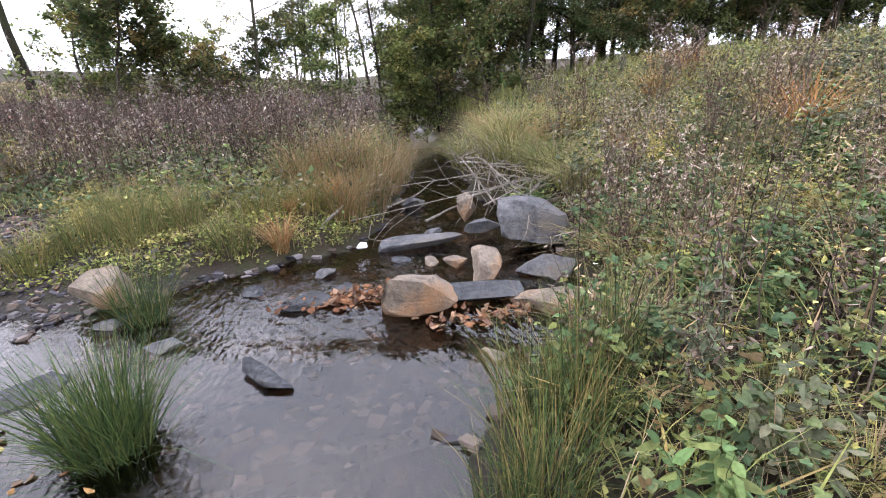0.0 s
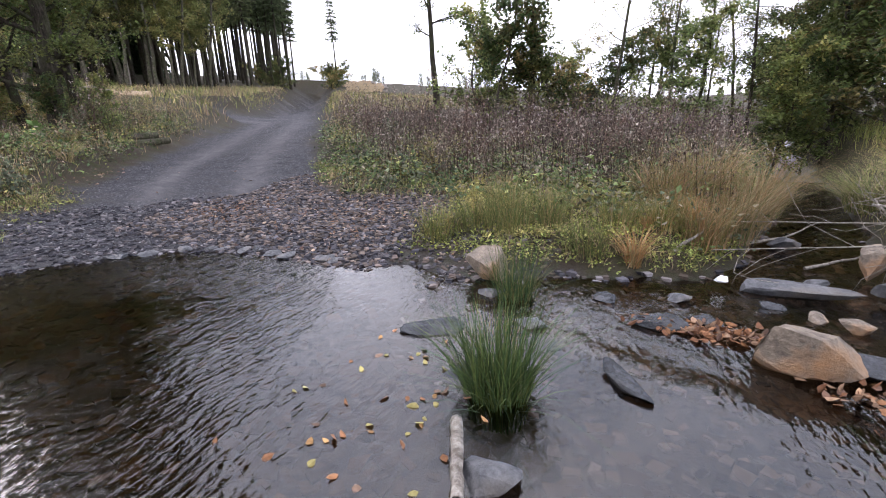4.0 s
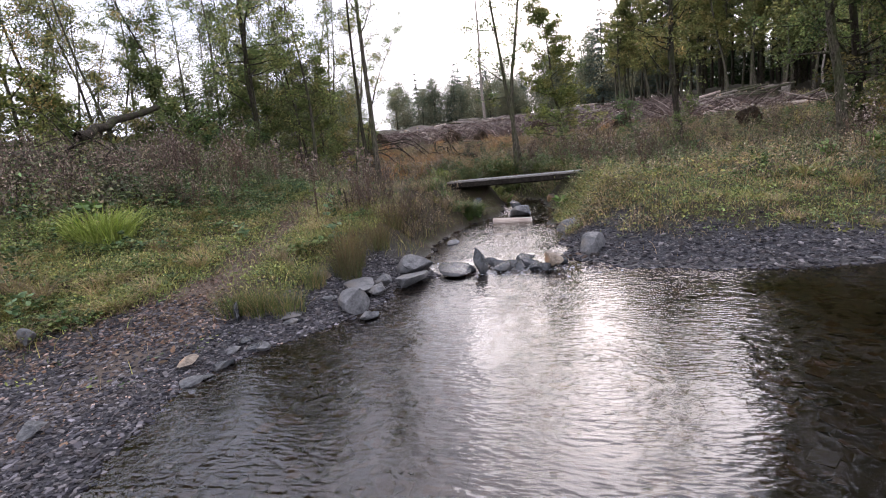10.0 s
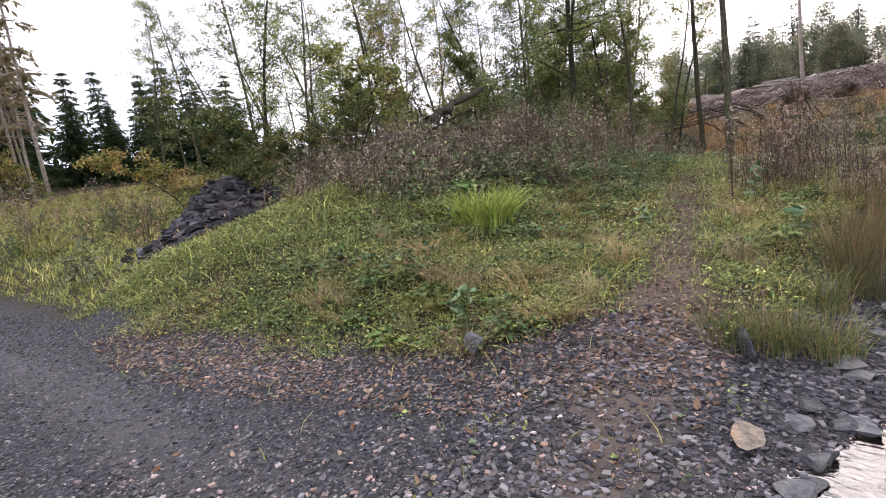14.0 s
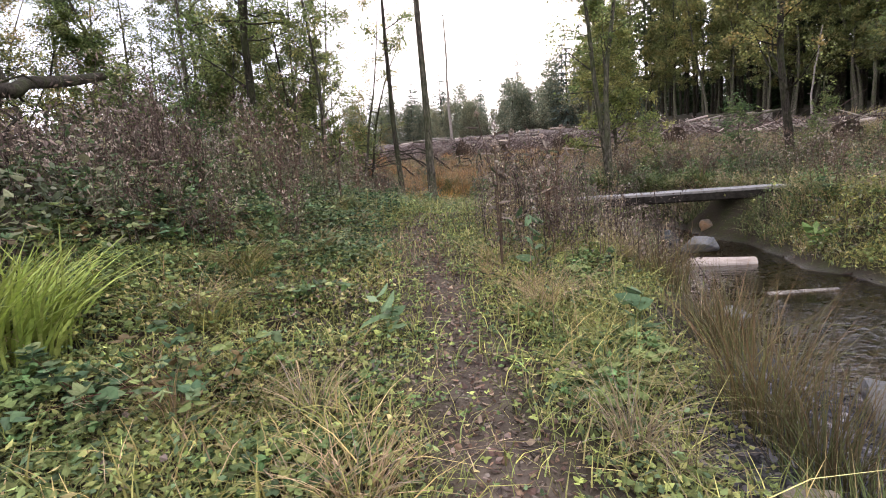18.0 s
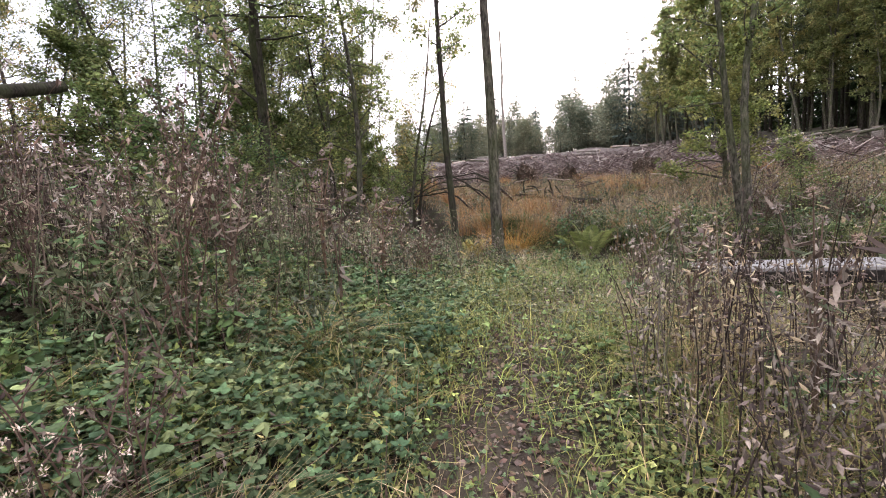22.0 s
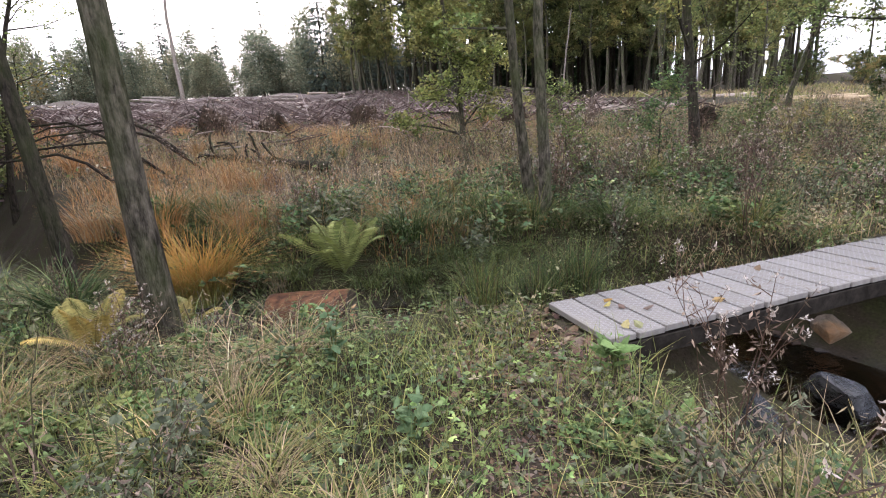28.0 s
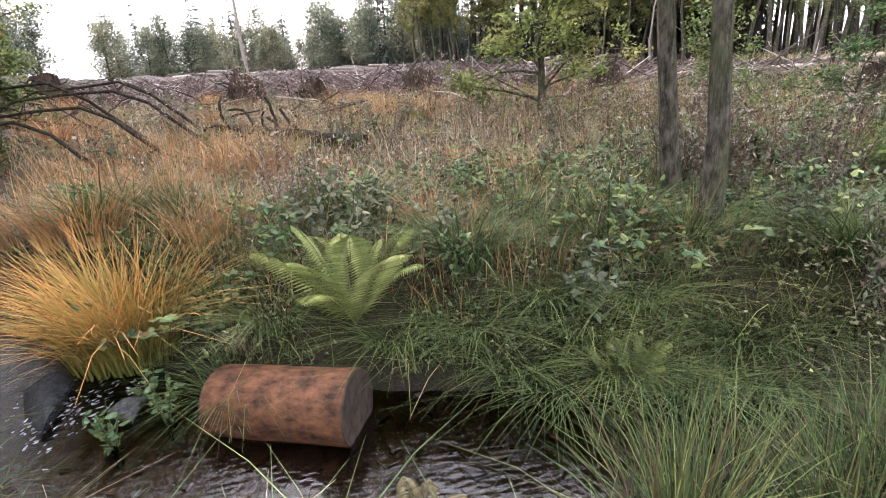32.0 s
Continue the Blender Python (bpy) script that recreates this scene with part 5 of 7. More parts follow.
weeds("hillside_weeds", strew(9, (0.6, 0.8), (8, 11), lambda f: hill(f) * step(0.8, 1.6, f["walk"]) * np.where(f["y"] > 4, step(1.8, 2.6, f["run"]), 1.0)), 0.6, 1.25, "tall withered weeds on the hillside", BROWNS + STRAW[:1], 24, 0.04)
turf("hillside_grass", strew(210, (0.2, 0.6), (9, 13), hill), 0.2, 0.65, 0.007, 0.9, GRASS + GRASS + STRAW, "long arching hillside grass", seg=3)
turf("bright_field", strew(60, (2.5, 9.5), (24, 21), lambda f: step(1.0, 2.0, f["run"]) * step(0, 3, f["x"] + f["y"] - 14)), 0.4, 0.8, 0.016, 0.6, [(0.2, 0.28, 0.06), (0.26, 0.32, 0.08), (0.33, 0.34, 0.12)], "bright yellow-green field grass", seg=3)
turf("far_verge_grass", strew(16, (-52, 16), (-18, 56), lambda f: step(2.2, 3.0, f["road"])), 0.3, 0.7, 0.04, 0.7, GRASS + STRAW[:2] + BROWNS[:1], "rough grass beside the far track", seg=2)
# near-black dead stems and leaves, coloured as the shade under the green cover
SHADE_STEMS = [(0.03, 0.024, 0.018), (0.045, 0.034, 0.024), (0.022, 0.02, 0.014), (0.06, 0.045, 0.032)]
turf("bank_thatch", strew(420, (-20.5, -10.5), (-15.5, 2), lambda f: step(0.5, 0.7, f["brook"]) * step(3.2, 1.8, f["brook"])), 0.12, 0.34, 0.014, 1.0, SHADE_STEMS, "near-black dead stems as painted shade under the bank's plants")
turf("clearing_thatch", strew(330, (-18, -11), (-11, -5.2), near_bridge), 0.06, 0.18, 0.012, 1.0, SHADE_STEMS, "near-black dead stems as painted shade under the clearing's plants")
turf("trailside_thatch", strew(300, (-13, -10.5), (-7.6, -7.0), lambda f: step(0.35, 0.7, f["trail"])), 0.06, 0.24, 0.013, 1.0, SHADE_STEMS, "near-black dead stems as painted shade under the nettles")
turf("hillside_thatch", strew(330, (0.4, 0.8), (5.5, 6), hill), 0.1, 0.36, 0.013, 1.0, SHADE_STEMS, "near-black dead stems as painted shade under the hillside plants")
turf("lawn_thatch", strew(220, (-11, -12), (-2, -5.2), south), 0.04, 0.13, 0.012, 1.0, SHADE_STEMS, "near-black dead stems as painted shade under the bank's grass")
# verges of the southern track
turf("south_verge_grass", strew(150, (-14, -42), (14, -10), lambda f: step(2.0, 2.6, f["road"]) * step(-9.5, -12, f["y"])), 0.14, 0.36, 0.024, 1.0, LAWN + [(0.26, 0.3, 0.07)], "fresh green grass along the track", seg=2)
turf("east_field_grass", strew(40, (0.5, -18), (14, 3), lambda f: step(1.8, 2.6, f["road"]) * step(0.7, 1.2, f["walk"])), 0.15, 0.45, 0.018, 0.8, GRASS + STRAW, "rough grass east of the track", seg=2)
weeds("south_verge_weeds", strew(3.5, (-18, -40), (12, -13), lambda f: step(4.0, 6.0, f["road"]) * step(-13, -15, f["y"])), 0.4, 0.95, "withered weeds beyond the track", BROWNS + STRAW + HERBS[2:], 20, 0.08)


# ---- stones and gravel ----
SLATE = [(0.032, 0.033, 0.039), (0.05, 0.052, 0.059), (0.078, 0.078, 0.086), (0.15, 0.147, 0.145), (0.066, 0.061, 0.061)]
PALE = [(0.3, 0.27, 0.25), (0.36, 0.33, 0.31), (0.24, 0.2, 0.18), (0.33, 0.24, 0.19), (0.14, 0.14, 0.15)]


def chips(name, xy, smin, smax, palette, label, sink=0.3):
    n = len(xy)
    k = np.array([[a, b, c] for a in (-1, 1) for b in (-1, 1) for c in (-1, 1)], float)
    size = rng.uniform(smin, smax, n) ** 1.0
    dim = np.column_stack([size, size * rng.uniform(0.5, 0.9, n), size * rng.uniform(0.22, 0.5, n)]) / 2
    v = k[None] * dim[:, None] * rng.uniform(0.55, 1.15, (n, 8, 3))
    g, tx = rng.uniform(0, 6.28, n), rng.normal(0, 0.22, n)
    c, s = np.cos(g)[:, None], np.sin(g)[:, None]
    x, y, z = v[..., 0], v[..., 1], v[..., 2]
    z = z + x * tx[:, None]
    v = np.stack([x * c - y * s, x * s + y * c, z], 2) + (on_ground(xy) + np.column_stack([np.zeros((n, 2)), dim[:, 2] * (1 - 2 * sink)]))[:, None]
    q = np.array([[0, 1, 3, 2], [4, 6, 7, 5], [0, 4, 5, 1], [2, 3, 7, 6], [0, 2, 6, 4], [1, 5, 7, 3]])
    me = mesh_of(name, v.reshape(-1, 3), [(np.arange(n)[:, None, None] * 8 + q).reshape(-1, 4)], np.repeat(pick(palette, n, 0.3), 8, 0), CHIPS)
    tagged(new(name, me), label, "gravel", kind="stuff")


def gravel_spots(density, lo, hi, prob):
    n = int(density * (hi[0] - lo[0]) * (hi[1] - lo[1]))
    x, y = rng.uniform(lo[0], hi[0], n), rng.uniform(lo[1], hi[1], n)
    f = field(x, y)
    k = rng.uniform(0, 1, n) < prob(f) * f["bare"]
    return np.column_stack([x[k], y[k]])


chips("track_gravel", gravel_spots(400, (-6, -17), (4.5, -2.8), lambda f: (f["dry"] > -0.06) * step(0.5, 0.9, f["walk"] + 0.5)), 0.009, 0.034, SLATE, "dark grey slate gravel of the track")
chips("shore_gravel", gravel_spots(700, (-7.5, -6.6), (-1.2, -3.4), lambda f: (f["dry"] > -0.08) * (f["pool"] < 1.7)), 0.015, 0.055, SLATE + PALE[4:], "blue-grey slate pebbles along the shore")
chips("pale_gravel", gravel_spots(170, (-6.5, -8.2), (-1.0, -4.6), lambda f: step(0.7, 1.2, f["pool"]) * step(0.2, 0.9, wob(f["x"], f["y"], 0.9, 1.0) + 0.6)), 0.014, 0.05, PALE[1:] + SLATE[1:] + SLATE[1:], "pale flat stone chips at the track's edge")
chips("edge_chips", gravel_spots(600, (-5.2, -11), (-1.6, -5.4), lambda f: step(-0.9, -0.15, inside(f["x"], f["y"], CORNER)) * step(0.5, 1.0, f["pool"])), 0.014, 0.05, PALE[2:] + SLATE[1:4] + [(0.2, 0.15, 0.11), (0.13, 0.1, 0.08), (0.09, 0.07, 0.055)], "pale brown flat chips under the grass edge")
chips("fine_chips", gravel_spots(900, (-4.6, -9.5), (1.2, -4.2), lambda f: (f["dry"] > -0.05) * step(-0.1, 0.5, wob(f["x"], f["y"], 1.3, 6.0) + 0.15)), 0.008, 0.026, SLATE + SLATE[2:] + PALE[2:4], "fine grey and pale chips on the track")
chips("far_shore_gravel", gravel_spots(300, (-12, -2.5), (-2, 8.5), lambda f: (f["dry"] > -0.08) * (f["pool"] < 2.6)), 0.025, 0.075, SLATE, "blue-grey slate gravel at the ford's far side")
chips("gravel_bar", gravel_spots(420, (-7.5, 3.6), (-1, 7.8), lambda f: (f["dry"] > -0.05) * 1.0), 0.02, 0.09, SLATE[1:] + [(0.16, 0.13, 0.1), (0.12, 0.1, 0.08), (0.2, 0.16, 0.13), (0.09, 0.075, 0.06)], "grey-brown stones of the gravel bar")
chips("stream_stones", (lambda x, y: np.column_stack([x, y])[(water_level(x, y) - ground(x, y) > -0.02) & (inside(x, y, POOL) > -1.0)])(
    rng.uniform(-2.5, 2.6, 3600), rng.uniform(1.6, 9, 3600)), 0.03, 0.12, SLATE[1:4] + [(0.1, 0.08, 0.055), (0.16, 0.135, 0.11), (0.2, 0.185, 0.17)], "wet brown and grey stones of the stream bed")
chips("brook_stones", (lambda x, y: np.column_stack([x, y])[(water_level(x, y) - ground(x, y) > -0.03) & (inside(x, y, POOL) > -0.6)])(
    rng.uniform(-18, -7.4, 2600), rng.uniform(-9, -1, 2600)), 0.04, 0.14, [(0.03, 0.026, 0.022), (0.05, 0.045, 0.04), (0.07, 0.05, 0.035)], "wet dark stones of the brook bed", 0.5)

chips("ford_bed_stones", (lambda x, y: np.column_stack([x, y])[inside(x, y, POOL) < -0.55])(rng.uniform(-8.2, 0.6, 6500), rng.uniform(-4.9, 4.2, 6500)), 0.04, 0.19,
      [(0.07, 0.048, 0.026), (0.09, 0.062, 0.034), (0.05, 0.038, 0.024), (0.035, 0.03, 0.024)], "flat brown stones on the bed of the ford", 0.75)
G, T, D = ROCK_GREY, ROCK_TAN, ROCK_DARK
# rocks round the lower stream
rock(1, 0.38, 3.24, -0.09, 0.74, 0.46, 0.42, T, "large ochre sandstone boulder half in the stream", 20, (0, 8))
rock(2, 1.15, 3.7, -0.1, 0.56, 0.36, 0.3, T, "tilted tan boulder with orange stain", 35, (0, -14))
rock(3, 1.98, 4.6, -0.05, 0.88, 0.62, 0.56, G, "big grey boulder beside the driftwood", -12)
rock(4, 1.5, 5.8, -0.15, 0.36, 0.3, 0.42, T, "upright pinkish stone in the stream", 10)
rock(5, 0.65, 5.0, -0.3, 1.15, 0.4, 0.2, G, "long flat wet grey rock across the stream", 10)
rock(6, 1.5, 2.88, -0.12, 0.85, 0.4, 0.24, T, "flat tan rock slab at the bank", -28)
rock(7, 0.72, 2.28, -0.22, 0.55, 0.4, 0.2, T, "pale rock just under the water", 20)
rock(8, -0.6, 2.52, -0.13, 0.5, 0.17, 0.16, D, "wet dark blue slate stone in the water", -42, (0, 4))
rock(9, -1.95, 3.84, 0.0, 0.43, 0.38, 0.42, T, "rounded ochre boulder at the shore", 30)
rock(10, -0.44, 3.52, -0.17, 0.42, 0.25, 0.14, D, "flat wet grey stone in the riffle", 25)
rock(11, 1.68, 3.66, -0.2, 0.6, 0.42, 0.28, G, "rough grey rubble rock", -20)
rock(12, 0.98, 4.15, -0.22, 0.3, 0.2, 0.16, T, "small tan stone between boulders", 0)
rock(13, 1.0, 7.0, -0.33, 0.42, 0.3, 0.24, G, "grey stone in the lower stream", 30)
rock(14, 0.95, 3.25, -0.14, 1.1, 0.3, 0.15, D, "long dark slate slab behind the boulder", -14, (6, 0))
rock(15, -1.3, 3.08, -0.1, 0.3, 0.24, 0.1, G, "flat pale stone beside the rushes", 10)
rock(16, 3.1, 7.6, 0.02, 0.8, 0.6, 0.5, T, "brownish rock under the driftwood", 40)
rock(17, 1.55, 5.05, -0.22, 0.55, 0.3, 0.22, G, "low mossy stone in the stream", 10)
rock(18, -1.95, 2.75, -0.12, 0.6, 0.34, 0.12, D, "flat dark slate slab at the ford's edge", 35)
rock(19, -1.55, 2.3, -0.13, 0.4, 0.26, 0.1, D, "thin wet slate slab at the ford's edge", 60)
rock(20, -1.12, 1.5, -0.15, 0.36, 0.3, 0.26, G, "smooth blue-grey stone in shallow water", 20)
rock(21, 0.08, 4.85, -0.2, 0.14, 0.1, 0.1, material("white_quartz", 0.5)[0], "small white quartz stone at the riffle")
for i, (x, y, s) in enumerate([(-0.1, 3.75, 0.2), (-0.3, 4.15, 0.22), (0.75, 4.3, 0.18), (0.45, 4.45, 0.16), (0.95, 5.4, 0.24), (1.3, 4.4, 0.22), (-0.9, 3.9, 0.2), (-1.8, 3.55, 0.2)]):
    rock(30 + i, x, y, float(water_level(np.array([x]), np.array([y]))[0]) + 0.01, s * 1.3, s, s * 0.6, (D, G, T)[i % 3], "small wet stone in the riffle", i * 50, name="stone")
# rocks along the ford's southern shore and the cascade
rock(40, -5.46, -4.2, 0.02, 0.68, 0.5, 0.44, G, "angular dark grey boulder at the shore", 20)
rock(41, -6.62, -3.82, -0.04, 0.82, 0.45, 0.17, G, "flat grey slab at the water's edge", -20)
rock(42, -6.05, -4.08, 0.0, 0.36, 0.26, 0.2, G, "grey stone on the shore", 30)
rock(43, -6.33, -4.15, 0.02, 0.32, 0.24, 0.18, G, "brown-grey stone on the shore", 60)
rock(44, -5.2, -3.82, -0.09, 0.34, 0.24, 0.1, G, "small flat pale stone at the water", 15)
rock(45, -7.35, -3.35, -0.08, 0.95, 0.6, 0.2, D, "smooth sloping wet rock at the cascade", 25, (0, 6))
rock(46, -7.2, -2.95, 0.05, 0.3, 0.22, 0.44, D, "dark pointed rock standing in the cascade", 20, (15, -20))
rock(47, -7.36, -1.88, 0.0, 0.36, 0.3, 0.28, T, "brown rounded rock in the cascade", 0)
rock(48, -7.75, -2.35, -0.04, 0.5, 0.3, 0.2, D, "wet black rock in the cascade", -15)
rock(49, -11.5, -5.0, 0.12, 0.85, 0.6, 0.42, G, "dark grey boulder on the brook's edge", 10)
rock(50, -9.9, -4.75, 0.05, 0.42, 0.34, 0.28, G, "light grey stone at the brook", 40)
rock(51, -9.85, -1.65, 0.08, 0.65, 0.5, 0.34, G, "grey-brown rock at the brook", -30)
rock(52, -8.3, -1.32, 0.03, 0.5, 0.42, 0.38, G, "blue-grey boulder at the cascade", 0)
rock(53, -8.68, -0.46, 0.08, 0.48, 0.42, 0.32, ROCK_GREY, "pale round stone on the gravel", 20)
rock(54, -9.5, 0.4, 0.1, 0.3, 0.25, 0.22, T, "brown stone on the verge", 0)
rock(55, -13.0, -3.1, 0.12, 0.95, 0.7, 0.42, G, "large rounded grey rock below the bridge", 20)
rock(56, -15.0, -2.0, 0.2, 0.45, 0.38, 0.34, T, "brown rock at the brook bank", 0)
rock(57, -9.45, -3.95, -0.04, 0.42, 0.28, 0.1, G, "flat pale stone in the brook", 10)
rock(58, -14.9, -2.35, 0.2, 0.44, 0.4, 0.36, T, "reddish-brown rock under the bridge", 30)
rock(59, -14.5, -1.95, 0.22, 0.5, 0.42, 0.4, G, "grey-brown rock under the bridge", 70)
rock(72, -14.0, -4.45, 0.3, 0.4, 0.34, 0.34, D, "wet dark rounded rock beside the bridge", 40)
rock(73, -13.3, -4.5, 0.2, 0.45, 0.36, 0.3, D, "wet dark rock beside the bridge", 10)
rock(60, -14.2, -3.3, 0.12, 0.5, 0.42, 0.36, D, "dark wet boulder under the bridge", 0)
rock(61, -15.6, -1.5, 0.4, 0.5, 0.4, 0.4, D, "dark rock in the bank under the bridge", 15)
rock(62, -6.15, -4.4, 0.02, 0.7, 0.42, 0.22, G, "layered grey rock beside the rushes", 40)
rock(63, -7.15, -3.98, 0.04, 0.6, 0.45, 0.32, G, "bluish-grey boulder at the brook's mouth", -10)
rock(64, -4.75, -5.25, 0.1, 0.34, 0.1, 0.3, D, "upright dark slate slab in the rushes", 40)
rock(65, -6.15, -5.0, 0.15, 0.36, 0.28, 0.2, T, "tan stone in the grass", 0)
rock(66, -3.62, -6.88, 0.2, 0.12, 0.2, 0.24, G, "upright grey stone in the grass", 10)
rock(67, -3.76, -5.0, -0.03, 0.3, 0.2, 0.06, T, "flat yellow sandstone slab on the shore", 15)
rock(68, -2.55, -5.15, 0.0, 0.22, 0.17, 0.1, G, "blue-grey pebble on the gravel", 15, name="stone")
rock(69, -1.95, -4.2, -0.1, 0.4, 0.26, 0.1, D, "flat wet slate at the shore", 30)
rock(70, -17.9, -8.3, 0.3, 0.4, 0.3, 0.24, G, "grey stone by the thick log", 0)
rock(71, -18.2, -8.9, 0.36, 0.9, 0.4, 0.22, D, "wet dark rock in the upper stream", 20)
for i in range(12):
    x, y = -7.3 - 0.03 * (i % 4) * 2 + rng.normal(0, 0.1), -3.1 + i * 0.12
    rock(80 + i, x, y, -0.07, 0.3 + 0.1 * rng.uniform(), 0.2, 0.15, D, "dark wet stone of the cascade", i * 37, name="stone")
for i in range(16):
    x, y = rng.uniform(-5.9, -3.2), 0
    y = -4.55 - 0.25 * rng.uniform() + 0.12 * (x < -5)
    s = rng.uniform(0.08, 0.2)
    rock(100 + i, x, y, float(ground(np.array([x]), np.array([y]))[0]) + s * 0.1, s * 1.3, s, s * 0.45, (G, D)[i % 2], "flat grey slate stone on the shore", i * 41, name="stone")
for i in range(16):
    x = -7.3 + i * 0.24 + rng.normal(0, 0.05)
    y = float(np.interp(x, [-7.4, -6.84, -5.48, -3.8], [1.4, 2.63, 3.62, 3.75])) + rng.normal(0.08, 0.07)
    rock(140 + i, x, y, -0.1, rng.uniform(0.16, 0.34), rng.uniform(0.12, 0.2), 0.07, (G, D, G)[i % 3], "flat pale slate at the water's far edge", i * 53, name="stone")
# dark heap of slate rubble
heap = tagged(new("slate_heap"), "dark heap of broken slate on the verge", "rubble heap")
heap.location = (-5.5, -16.9, 0)
hx = rng.normal(0, 1.05, 900), rng.normal(0, 0.85, 900)
hs = Soup()
base = on_ground(np.column_stack([-5.5 + hx[0], -16.9 + hx[1]]))
hill_h = 1.3 * np.exp(-(hx[0] ** 2 / 2.2 + hx[1] ** 2 / 1.5))
k8 = np.array([[a, b, c] for a in (-1, 1) for b in (-1, 1) for c in (-1, 1)], float)
sz = rng.uniform(0.06, 0.2, 900)
v = k8[None] * np.column_stack([sz, sz * 0.7, sz * 0.3])[:, None] * rng.uniform(0.6, 1.1, (900, 8, 3))
g = rng.uniform(0, 6.28, 900)[:, None]
tl = rng.normal(0, 0.5, 900)[:, None]
v = np.stack([v[..., 0] * np.cos(g) - v[..., 1] * np.sin(g), v[..., 0] * np.sin(g) + v[..., 1] * np.cos(g), v[..., 2] + v[..., 0] * tl], 2)
v = v + (base - np.array([-5.5, -16.9, 0]) + np.column_stack([np.zeros((900, 2)), hill_h]))[:, None]
q8 = np.array([[0, 1, 3, 2], [4, 6, 7, 5], [0, 4, 5, 1], [2, 3, 7, 6], [0, 2, 6, 4], [1, 5, 7, 3]])
tagged(part("rubble", mesh_of("rubble", v.reshape(-1, 3), [(np.arange(900)[:, None, None] * 8 + q8).reshape(-1, 4)], np.repeat(pick(SLATE[:3], 900, 0.3), 8, 0), CHIPS), None, heap), kind="stuff")
cx, cy, cf = sheet(np.linspace(-2.6, 2.6, 26), np.linspace(-2.1, 2.1, 24))
cz = ground(cx - 5.5, cy - 16.9) + 1.3 * np.exp(-(cx ** 2 / 2.2 + cy ** 2 / 1.5)) - 0.06
core = mesh_of("core", np.column_stack([cx, cy, cz]), [cf], np.full((len(cx), 3), 0.05), CHIPS, True)
part("core", core, None, heap)


# ---- single plants ----
def tussock(name, x, y, height, n, radius, palette, label, lean=0.35, width=0.006, tips=None, mat=None, z=None):
    s = Soup()
    r, g = radius * rng.uniform(0, 1, n) ** 0.6, rng.uniform(0, 6.28, n)
    base = np.column_stack([np.cos(g) * r, np.sin(g) * r, np.full(n, -0.04)])
    blades(s, base, rng.uniform(0.5, 1.0, n) * height, rng.uniform(0.7, 1.3, n) * width, np.abs(rng.normal(lean, 0.22, n)) + 0.03,
           pick(palette, n, 0.2), pick(tips, n, 0.2) if tips else None, 4, az=g + rng.normal(0, 0.7, n))
    ob = new(name)
    ob.location = (x, y, float(ground(np.array([x]), np.array([y]))[0]) if z is None else z)
    tagged(part("tuft", s.mesh("tuft", mat or LEAF), None, ob), kind="stuff")
    return tagged(ob, label, "grass tussock")


RUSH = [(0.05, 0.1, 0.03), (0.07, 0.13, 0.035), (0.04, 0.085, 0.03), (0.1, 0.15, 0.04)]
RUSHDRY = [(0.2, 0.2, 0.06), (0.16, 0.19, 0.05), (0.3, 0.23, 0.09), (0.12, 0.15, 0.04)]
BROWNED = [(0.32, 0.19, 0.08), (0.38, 0.25, 0.12), (0.26, 0.16, 0.07), (0.24, 0.2, 0.08)]
tussock("rush_clump", -1.27, 2.14, 0.9, 620, 0.17, RUSH, "dark green rush clump standing in shallow water", 0.3, 0.009)
tussock("rush_clump", -1.62, 3.6, 0.85, 360, 0.16, RUSH + RUSHDRY[:1], "green rush clump beside the ochre boulder", 0.28)
tussock("rush_clump", -1.65, 3.05, 0.4, 160, 0.2, GRASS, "low bright green grass tuft at the boulder", 0.9)
for x, y, h in ((-2.9, 4.7, 0.6), (-2.5, 4.95, 0.55), (-2.05, 4.85, 0.8), (-1.7, 5.2, 0.75), (-1.2, 4.75, 0.45), (-0.95, 5.4, 0.55), (-0.5, 5.6, 0.5), (-2.3, 5.5, 0.7)):
    tussock("rush_clump", x, y, h, 260, 0.24, RUSHDRY + RUSH[3:], "yellow-green rush clump on the stream bank", 0.35)
for x, y, h in ((-0.1, 5.9, 0.95), (0.3, 6.6, 1.2), (0.0, 7.2, 1.2), (0.6, 7.6, 1.25), (0.85, 8.5, 1.25), (-0.5, 6.6, 1.0)):
    tussock("rush_clump", x, y, h, 620, 0.32, RUSHDRY + STRAW[:2] + BROWNED[:2], "tall reddish-green rushes leaning over the stream", 0.5)
for x, y, h in ((0.62, 1.3, 0.72), (0.9, 1.55, 0.8), (1.2, 1.85, 0.75), (0.75, 1.75, 0.6), (0.45, 1.15, 0.5)):
    tussock("rush_clump", x, y, h, 240, 0.17, RUSHDRY + RUSH, "yellow-tipped rush clump on the near bank", 0.3)
for x, y, h in ((2.75, 7.6, 1.2), (3.1, 8.6, 1.3), (3.6, 9.4, 1.3), (2.6, 9.6, 1.2), (3.0, 6.4, 0.9), (2.9, 5.2, 0.7), (4.2, 8.2, 1.2)):
    tussock("sedge_clump", x, y, h, 640, 0.38, GRASS[:3] + STRAW[:1], "large arching green sedge clump over the bank", 1.0, 0.009)
for x, y, h, lab in ((-4.95, -5.1, 0.5, "olive rush clump on the shore"), (-5.06, -4.8, 0.5, "green rush clump on the shore"), (-5.85, -4.95, 0.5, "low olive rushes at the shore"),
                     (-4.8, -5.35, 0.35, "short brown-green rushes by the slab")):
    tussock("rush_clump", x, y, h, 300, 0.2, RUSHDRY[1:] + RUSH[3:], lab, 0.45)
